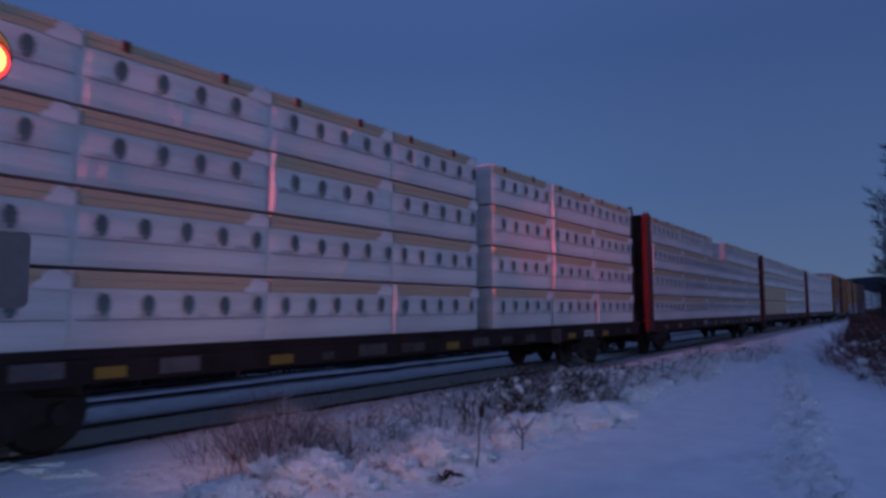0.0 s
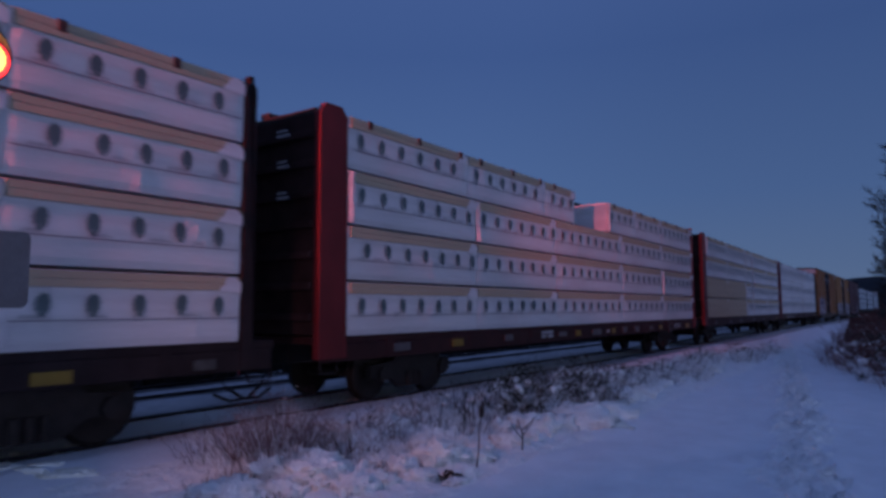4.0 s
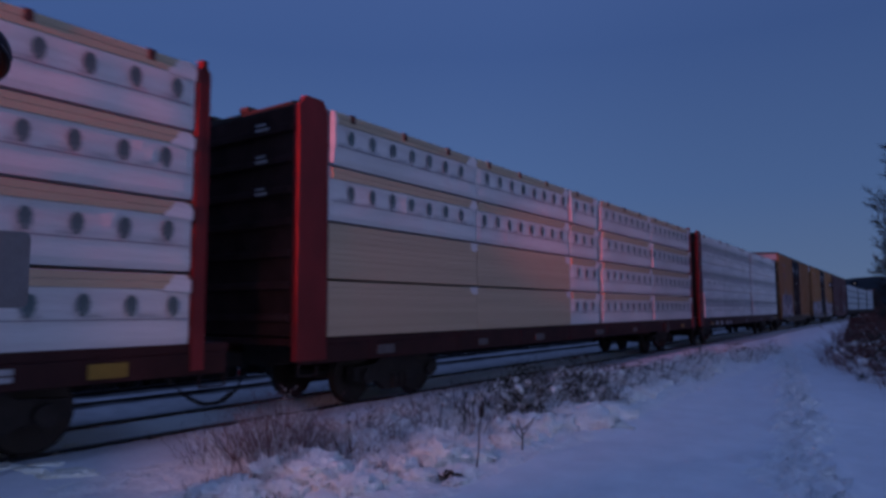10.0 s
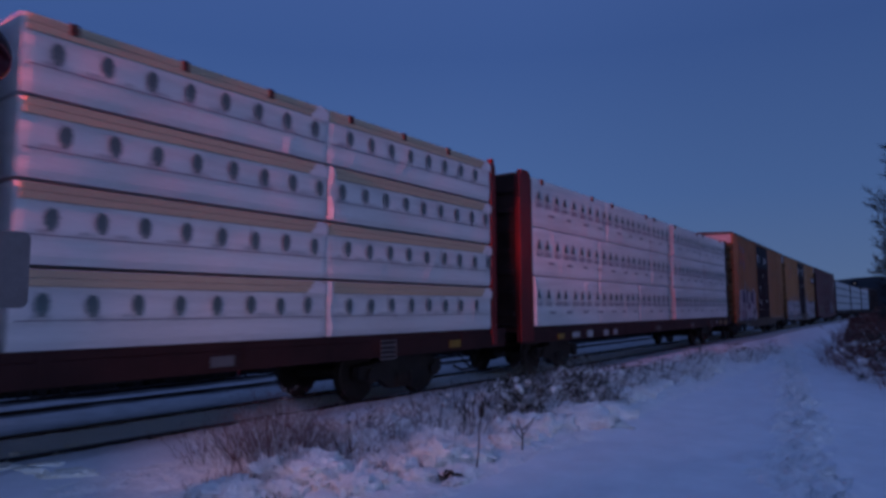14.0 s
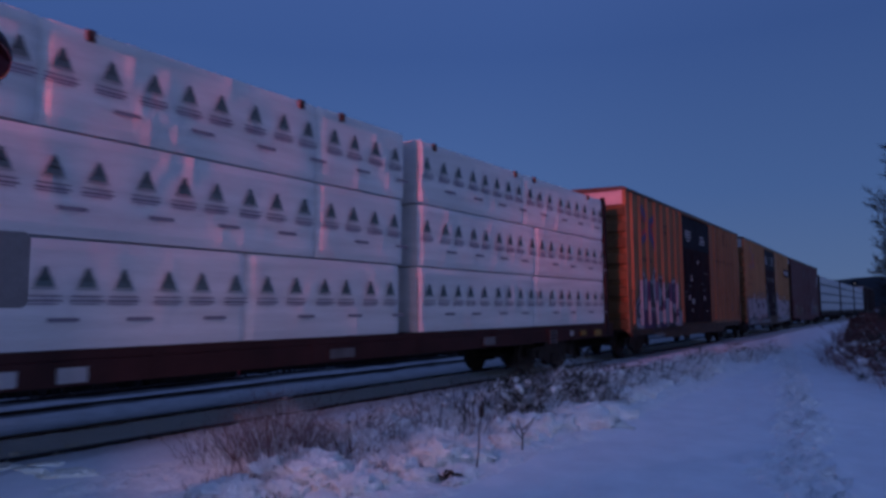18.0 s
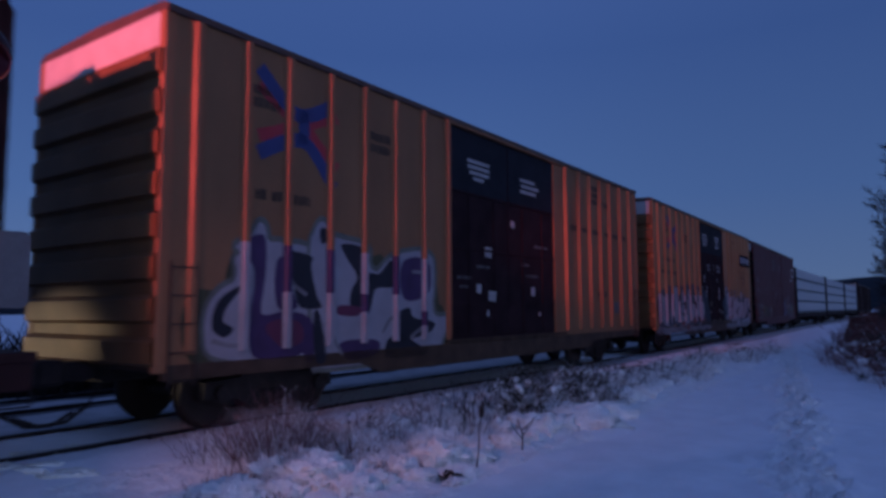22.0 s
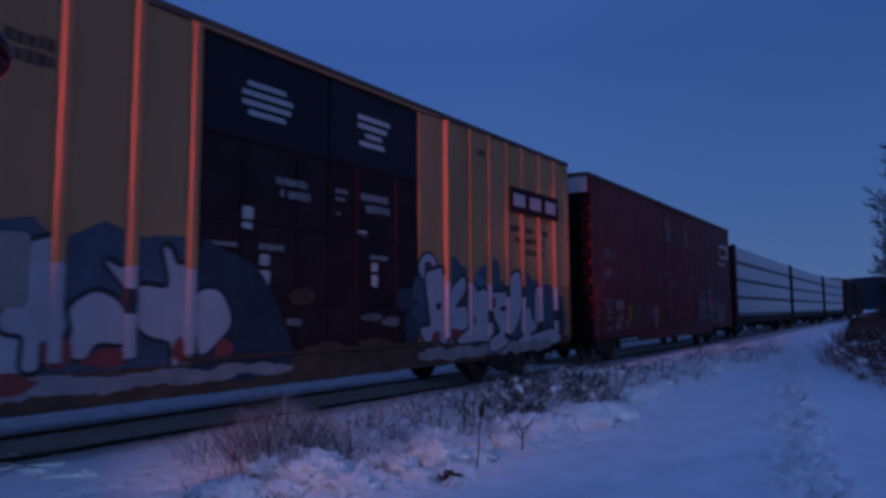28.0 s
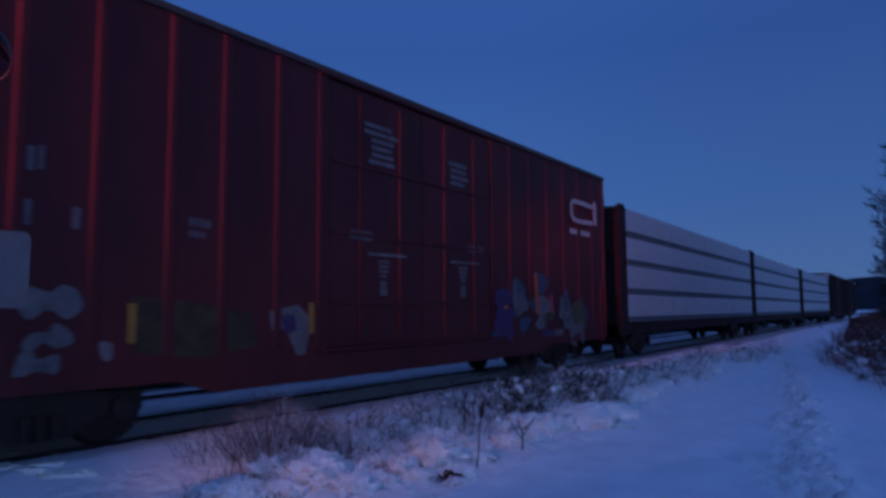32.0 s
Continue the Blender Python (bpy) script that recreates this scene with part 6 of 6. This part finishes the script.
    # thin frosted twigs all over the strip
    for i in range(90):
        x = 4.9 + 10.5 * rng.random() ** 1.15
        y = 4.5 + 0.05 * x + rng.uniform(-0.15, 1.9 if x < 10 else 1.3)
        shrub(x, y, rng.uniform(0.28, 0.55), 0.5, 7, 3, REDTWIG if x < 8 else TWIG, frost=20, label="thin bare twigs white with frost", kindname="twig_tuft", r=0.0032, key="strip%d%d" % (i % 6, x < 8))
    # short weeds poking through the heaps
    for i in range(125):
        x = 3.9 + 9 * rng.random() ** 1.4
        y = 4.35 + 0.035 * x + rng.uniform(0.0, 1.3)
        shrub(x, y, rng.uniform(0.14, 0.30), rng.uniform(0.15, 0.35), 10, 1, TWIG, label="short dark weeds poking through snow", kindname="weed_tuft", r=0.004, key="weed%d" % (i % 7), leafsize=0.025)
    # hedge on the other side of the path
    row = [(15.6, -0.5), (16.6, 0.15), (17.6, 0.2), (18.6, 0.75), (19.6, 0.6), (20.6, 1.25), (21.8, 1.3), (23.0, 2.0), (24.2, 2.15), (25.6, 2.3), (27.2, 2.2), (29, 2.5), (31, 2.6), (34, 2.9), (37, 3.0), (41, 3.5), (46, 3.5), (52, 3.6), (60, 3.8), (70, 4.1), (82, 4.4), (96, 4.8), (112, 5.2)]
    for i, (x, y) in enumerate(row):
        for j in range(2):
            yy = y - j * rng.uniform(0.9, 1.4) - (0.45 if x > 24 else 0.0)
            xx = x + j * 0.5
            hh = rng.uniform(0.95, 1.35) + (0.5 if j else 0) + (0.5 if x > 26 else 0)
            big = 1.0 if x < 26 else 0.95
            shrub(xx, yy, hh * big, 1.7 * big, 60 if x < 28 else 34, 4 if x < 28 else 2, HEDGE if (i + j) % 3 else TWIG, leaves=340 if x < 28 else 420, frost=12 if x < 28 else 2, caps=9 if x < 28 else 0, label="dense reddish-brown hedge shrub with caught snow", r=0.008 if x < 28 else 0.014, leafm=REDLEAF if (i + j) % 3 else LEAF, leafsize=0.045 if x < 28 else 0.09)
    # low dark brush beyond the track
    bm = bmesh.new()
    for i in range(3600):
        x = rng.uniform(3.6, 75)
        y = ytrack(x) + 5.3 + 3.5 * rng.random() ** 1.8
        hh = rng.uniform(0.4, 1.5)
        for _ in range(7):
            p = Vector((x + rng.gauss(0, 0.25), y + rng.gauss(0, 0.25), -0.1))
            twig_tube(bm, [p, p + Vector((rng.gauss(0, 0.1), rng.gauss(0, 0.1), hh * 0.5)), p + Vector((rng.gauss(0, 0.3), rng.gauss(0, 0.3), hh * rng.uniform(0.7, 1)))], 0.03, 0.008)
    tagged(new("trackside_brush", mesh_of("trackside_brush", bm, BARK)), "dark brush beyond the track", "brush", kind="stuff")


build_brush()


def tree(x, y, height, seed, lean=(0, 0)):
    """A bare tree: tapered trunk, limbs and many fine twigs."""
    rng = random.Random(seed)
    ob = new("tree")
    ob.matrix_basis = pose(x, y, -0.15)
    tagged(ob, "bare dark tree with fine twigs beside the path", "tree", "trees beside the path")
    bt, bc = bmesh.new(), bmesh.new()
    trunk = [Vector((lean[0] * t * t + rng.gauss(0, 0.05), lean[1] * t * t + rng.gauss(0, 0.05), height * 0.72 * t)) for t in (0, 0.2, 0.4, 0.6, 0.8, 1.0)]
    tube(bt, trunk, 0.11, 0.03, 7)

    def grow(p, d, l, r, lev):
        mid = p + d * l * 0.5 + Vector((rng.gauss(0, 0.05), rng.gauss(0, 0.05), rng.gauss(0, 0.03))) * l
        end = p + d * l + Vector((0, 0, 0.06 * l))
        tube(bc, [p, mid, end], r, r * 0.45, 4 if lev < 2 else 3, False)
        if lev < 3:
            for _ in range(5 if lev == 0 else 6):
                k = rng.uniform(0.25, 1.0)
                q = p.lerp(end, k)
                nd = (d + Vector((rng.gauss(0, 0.6), rng.gauss(0, 0.6), rng.gauss(0.15, 0.45)))).normalized()
                grow(q, nd, l * rng.uniform(0.35, 0.6), max(0.006, r * 0.5), lev + 1)

    for _ in range(46):
        k = rng.uniform(0.10, 1.0)
        i = min(4, int(k * 5))
        p = trunk[i].lerp(trunk[i + 1], k * 5 - i)
        a = rng.uniform(0, 6.2832)
        grow(p, Vector((math.cos(a), math.sin(a), rng.uniform(0.3, 1.1))).normalized(), height * rng.uniform(0.09, 0.2), 0.028, 0)
    part("trunk", bt, BARK, ob)
    part("crown", bc, BARK, ob)
    return ob


for _i, (_x, _y, _h) in enumerate(((26.0, 0.0, 8.2), (28.5, -0.2, 8.0), (24.0, -0.2, 6.0), (33.0, 0.2, 6.5), (22.0, -0.1, 6.0), (30.5, 0.3, 5.5), (36.0, 0.6, 6.0), (40.0, 0.9, 5.5), (27.0, -0.5, 6.0))):
    tree(_x, _y, _h, 30 + _i)


# ---- distance ----
def build_distance():
    bm = bmesh.new()
    rng = random.Random(9)
    rows = []
    for i in range(181):
        a = -0.5 + i * 2.3 / 180
        top = 21 + 5 * noise.noise(Vector((a * 3.1, 0, 0))) + 4 * noise.noise(Vector((a * 11, 1, 0))) + rng.uniform(0, 1.6)
        d = 620
        rows.append([bm.verts.new((d * k * math.cos(a), d * k * math.sin(a), z)) for k, z in ((0.78, -2), (0.86, top * 0.45 + rng.uniform(0, 1)), (0.94, top * 0.8 + rng.uniform(0, 1.5)), (1.0, top), (1.25, -4))])
    for p, q in zip(rows, rows[1:]):
        for j in range(4):
            bm.faces.new((p[j], q[j], q[j + 1], p[j + 1]))
    tagged(new("wooded_hill", mesh_of("wooded_hill", bm, HILL)), "dark wooded hill on the horizon", "hill", kind="structure")
    h = new("house")
    h.matrix_basis = pose(470, 36.2, 14.0, 0, 0, 10)
    tagged(h, "small far house with a lit window on the hillside", "house")
    boxpart("wall", (-3, 3, -1.6, 1.8, 0.6, 2.5), HILL, h)
    bm = bmesh.new()
    vs = [bm.verts.new(p) for p in ((-3.3, -1.8, 2.5), (3.3, -1.8, 2.5), (3.3, 2.0, 2.5), (-3.3, 2.0, 2.5), (0, -1.8, 3.4), (0, 2.0, 3.4))]
    for q in ((0, 1, 4), (2, 3, 5), (1, 2, 5, 4), (3, 0, 4, 5), (0, 3, 2, 1)):
        bm.faces.new([vs[k] for k in q])
    part("roof", bm, HILL, h)
    for y, w in ((-0.4, 0.7),):
        boxpart("window", (-3.06, -2.99, y, y + w, 1.5, 2.1), WARM, h, "warm lit window")


build_distance()


# ---- crossing signal at the near edge ----
def build_signal():
    sig = new("crossing_signal")
    base = Vector((1.56, 4.95, -0.15))
    sig.matrix_basis = Matrix.Translation(base)
    tagged(sig, "grey railway crossing signal with hooded red lamps", "signal")
    bm = bmesh.new()
    tube(bm, [(0, 0, 0), (0, 0, 4.6)], 0.055, n=12)
    part("mast", bm, MAST, sig)
    bm = bmesh.new()
    box(bm, -0.22, 0.22, -0.22, 0.22, 0, 0.35, 0.03)
    part("base", bm, MAST, sig)
    face = math.degrees(math.atan2(-4.84, -1.74)) + 90   # front side turned to the viewer
    for dx, lit in ((0.17, True), (-0.80, False)):
        c = Vector((1.690, 4.866, 3.207)) - base + Vector((dx - 0.17, (dx - 0.17) * -0.36, 0))
        hd = new("lamp_head")
        hd.parent = sig
        hd.matrix_basis = Matrix.Translation(c) @ pose(0, 0, 0, 0, 0, face)
        bm = bmesh.new()
        lathe(bm, [(0.05, 0.20), (0.12, 0.17), (0.145, 0.05), (0.148, 0.012), (0.142, 0.012), (0.138, 0.05), (0.10, 0.15), (0.02, 0.17)], 24)
        me = mesh_of("lamp_housing", bm, HOODM, smooth=True)
        hd2 = part("lamp_housing", me, None, sig, "frosted grey lamp housing", hd.matrix_basis.copy())
        bpy.data.objects.remove(hd)
        # hood over the lens
        bm = bmesh.new()
        n = 20
        ra, rb = [], []
        for i in range(n + 1):
            a = math.radians(4 + 172 * i / n)
            dep = 0.005 + 0.22 * max(0.0, math.sin(a)) ** 0.9
            ra.append([bm.verts.new((math.cos(a) * r, 0.0, math.sin(a) * r)) for r in (0.146, 0.154)])
            rb.append([bm.verts.new((math.cos(a) * r, -dep, math.sin(a) * r)) for r in (0.146, 0.154)])
        for i in range(n):
            for k in (0, 1):
                bm.faces.new((ra[i][k], ra[i + 1][k], rb[i + 1][k], rb[i][k]))
            bm.faces.new((rb[i][0], rb[i + 1][0], rb[i + 1][1], rb[i][1]))
        part("hood", bm, HOODM, hd2, "grey lamp hood with frost")
        # drum added to imitate the lamp's flashing: a lit face and a dark face
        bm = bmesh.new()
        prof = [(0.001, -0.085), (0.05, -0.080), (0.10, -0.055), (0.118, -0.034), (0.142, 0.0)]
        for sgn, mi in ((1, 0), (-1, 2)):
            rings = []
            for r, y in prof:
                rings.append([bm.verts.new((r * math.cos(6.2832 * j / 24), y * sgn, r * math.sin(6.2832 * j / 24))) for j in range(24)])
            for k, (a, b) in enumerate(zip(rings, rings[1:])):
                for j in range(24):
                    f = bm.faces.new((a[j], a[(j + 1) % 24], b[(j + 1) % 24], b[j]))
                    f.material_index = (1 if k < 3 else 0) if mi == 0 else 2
        drum = part("lamp_drum", bm, (LAMPON, LAMPCORE, LAMPOFF), hd2, "added drum whose lit and dark faces imitate a flashing red lamp", smooth=True)
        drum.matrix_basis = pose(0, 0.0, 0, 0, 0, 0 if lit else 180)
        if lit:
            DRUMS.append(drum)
        # arm to the mast
        bm = bmesh.new()
        tube(bm, [(0, 0, 3.36), (c.x, c.y + 0.17, 3.36)], 0.025, n=8)
        part("arm", bm, MAST, sig)
    # plate on the mast, turned to the viewer
    bm = bmesh.new()
    pts = []
    for cx, cz, a0 in ((0.20, 0.21, 0), (-0.20, 0.21, 90), (-0.20, -0.21, 180), (0.20, -0.21, 270)):
        for i in range(5):
            a = math.radians(a0 + 22.5 * i)
            pts.append((cx + 0.05 * math.cos(a), cz + 0.05 * math.sin(a)))
    va, vb = [bm.verts.new((x, -0.012, z)) for x, z in pts], [bm.verts.new((x, 0.012, z)) for x, z in pts]
    bm.faces.new(va)
    bm.faces.new(vb[::-1])
    for i in range(len(pts)):
        j = (i + 1) % len(pts)
        bm.faces.new((va[i], va[j], vb[j], vb[i]))
    at = Vector((2.069, 4.98, 1.864)) - base - Vector((0.235, -0.085, 0))
    pl = part("plate", bm, SIGN, sig, "weathered grey metal plate", Matrix.Translation(at) @ pose(0, 0, 0, 0, 0, face + 2))
    bm = bmesh.new()
    blob(bm, -0.02, -0.02, 0.10, 0.06, -0.0145, 12, 3, 0.25)
    part("scuff", bm, GALV, pl)
    bm = bmesh.new()
    tube(bm, [(0, 0, 2.0), (at.x, at.y + 0.03, 2.0)], 0.02, n=8)
    part("bracket", bm, MAST, sig)
    post = new("marker_post")
    post.matrix_basis = pose(10.64, 13.91, -0.07)
    tagged(post, "small red and white marker post beyond the track", "post")
    bm = bmesh.new()
    box(bm, -0.04, 0.04, -0.02, 0.02, 0, 0.26, 0.006)
    part("post", bm, GALV, post)
    boxpart("red_band", (-0.042, 0.042, -0.024, -0.02, 0.06, 0.2), REDP, post, "red band")


def build_far_signal():
    sig = new("crossing_signal")
    x, y, z = RED_AT
    sig.matrix_basis = pose(x - 0.35, y, -0.12)
    tagged(sig, "grey overhead crossing signal with two red lamps", "signal")
    bm = bmesh.new()
    tube(bm, [(0, -1.9, 0), (0, -1.9, z + 0.5)], 0.11, n=12)
    part("mast", bm, MAST, sig)
    boxpart("arm", (-0.05, 0.05, -1.9, 0.6, z + 0.24, z + 0.36), MAST, sig)
    for dy in (-0.38, 0.38):
        bm = bmesh.new()
        lathe(bm, [(0.05, 0.02), (0.13, 0.06), (0.15, 0.20), (0.14, 0.20)], 20, "x", at=(0.03, dy, z + 0.12))
        h = part("lamp_housing", bm, HOODM, sig, smooth=True)
        bm = bmesh.new()
        lathe(bm, [(0.001, 0.235), (0.09, 0.225), (0.135, 0.205)], 20, "x", at=(0.03, dy, z + 0.12))
        part("lens", bm, LAMPON, h, "glowing red lens", smooth=True)


def build_pickup():
    """The pickup that waits beyond the crossing."""
    car = new("pickup")
    d = Vector((4.6, 9.4, 0)) - Vector((HEAD_AT[0], HEAD_AT[1], 0))
    yaw = math.atan2(d.y, d.x)
    car.matrix_basis = Matrix.Translation((HEAD_AT[0], HEAD_AT[1], -0.10)) @ Matrix.Rotation(yaw, 4, "Z") @ Matrix.Translation((-0.12, 0.62, 0))
    tagged(car, "dark pickup with lit headlamps waiting at the crossing", "vehicle")
    bm = bmesh.new()
    prof = [(-0.02, 0.45), (0.02, 0.95), (-0.05, 1.12), (-1.35, 1.22), (-1.95, 1.85), (-3.3, 1.88), (-3.5, 1.25), (-5.3, 1.22), (-5.35, 0.5)]
    va, vb = [bm.verts.new((x, -0.92, z)) for x, z in prof], [bm.verts.new((x, 0.92, z)) for x, z in prof]
    bm.faces.new(va)
    bm.faces.new(vb[::-1])
    for i in range(len(prof)):
        j = (i + 1) % len(prof)
        bm.faces.new((va[i], va[j], vb[j], vb[i]))
    bmesh.ops.bevel(bm, geom=bm.edges[:], offset=0.05, segments=2, affect="EDGES")
    body = part("body", bm, BLACKCAR, car)
    boxpart("windscreen", (-1.92, -1.42, -0.80, 0.80, 1.30, 1.78), NAVY, body)
    boxpart("bumper", (-0.02, 0.12, -0.94, 0.94, 0.48, 0.68), MAST, car, bev=0.03)
    boxpart("grille", (0.01, 0.05, -0.42, 0.42, 0.74, 1.0), IRON, car, bev=0.01)
    for sy in (-1, 1):
        bm = bmesh.new()
        lathe(bm, [(0.001, 0.06), (0.07, 0.055), (0.10, 0.0)], 16, "x", at=(0.02, sy * 0.62, 1.02))
        part("headlamp", bm, mat("lit_headlamp", (0.9, 0.85, 0.7), 0.3, bump=0, emit=(1.0, 0.8, 0.5, 3.0)), car, "warm lit headlamp", smooth=True)
        for x in (-0.95, -4.3):
            bm = bmesh.new()
            lathe(bm, [(0.20, -0.11), (0.34, -0.12), (0.38, -0.08), (0.38, 0.08), (0.34, 0.12), (0.20, 0.11)], 20, at=(x, sy * 0.84, 0.38))
            part("wheel", bm, IRON, car)


DRUMS = []
build_pickup()
build_signal()
build_far_signal()


def motions():
    times = [i * 1.0 for i in range(33)]
    for ob, S, local in MOVERS:
        walk(ob, [(t, on_track(S - run(t)) @ (local or Matrix())) for t in times])
    turn = [i * 32.0 / 240 for i in range(241)]
    angles = [-math.degrees((run(t) - run(0)) / 0.457) for t in turn]
    for w, wx in ROLLERS:
        walk(w, [(t, pose(wx, 0, 0.457, 0, a, 0)) for t, a in zip(turn, angles)])
    # flashing: the added drum turns its lit face forward about half of each period
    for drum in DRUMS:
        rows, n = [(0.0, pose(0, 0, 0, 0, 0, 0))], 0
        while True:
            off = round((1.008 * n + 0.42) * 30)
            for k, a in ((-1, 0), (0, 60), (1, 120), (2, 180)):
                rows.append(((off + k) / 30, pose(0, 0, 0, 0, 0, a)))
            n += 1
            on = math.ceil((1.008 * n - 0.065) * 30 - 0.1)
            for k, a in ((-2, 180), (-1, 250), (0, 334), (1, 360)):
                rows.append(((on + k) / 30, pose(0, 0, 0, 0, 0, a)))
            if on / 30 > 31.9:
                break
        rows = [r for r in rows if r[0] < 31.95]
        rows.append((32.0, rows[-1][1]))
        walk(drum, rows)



motions()
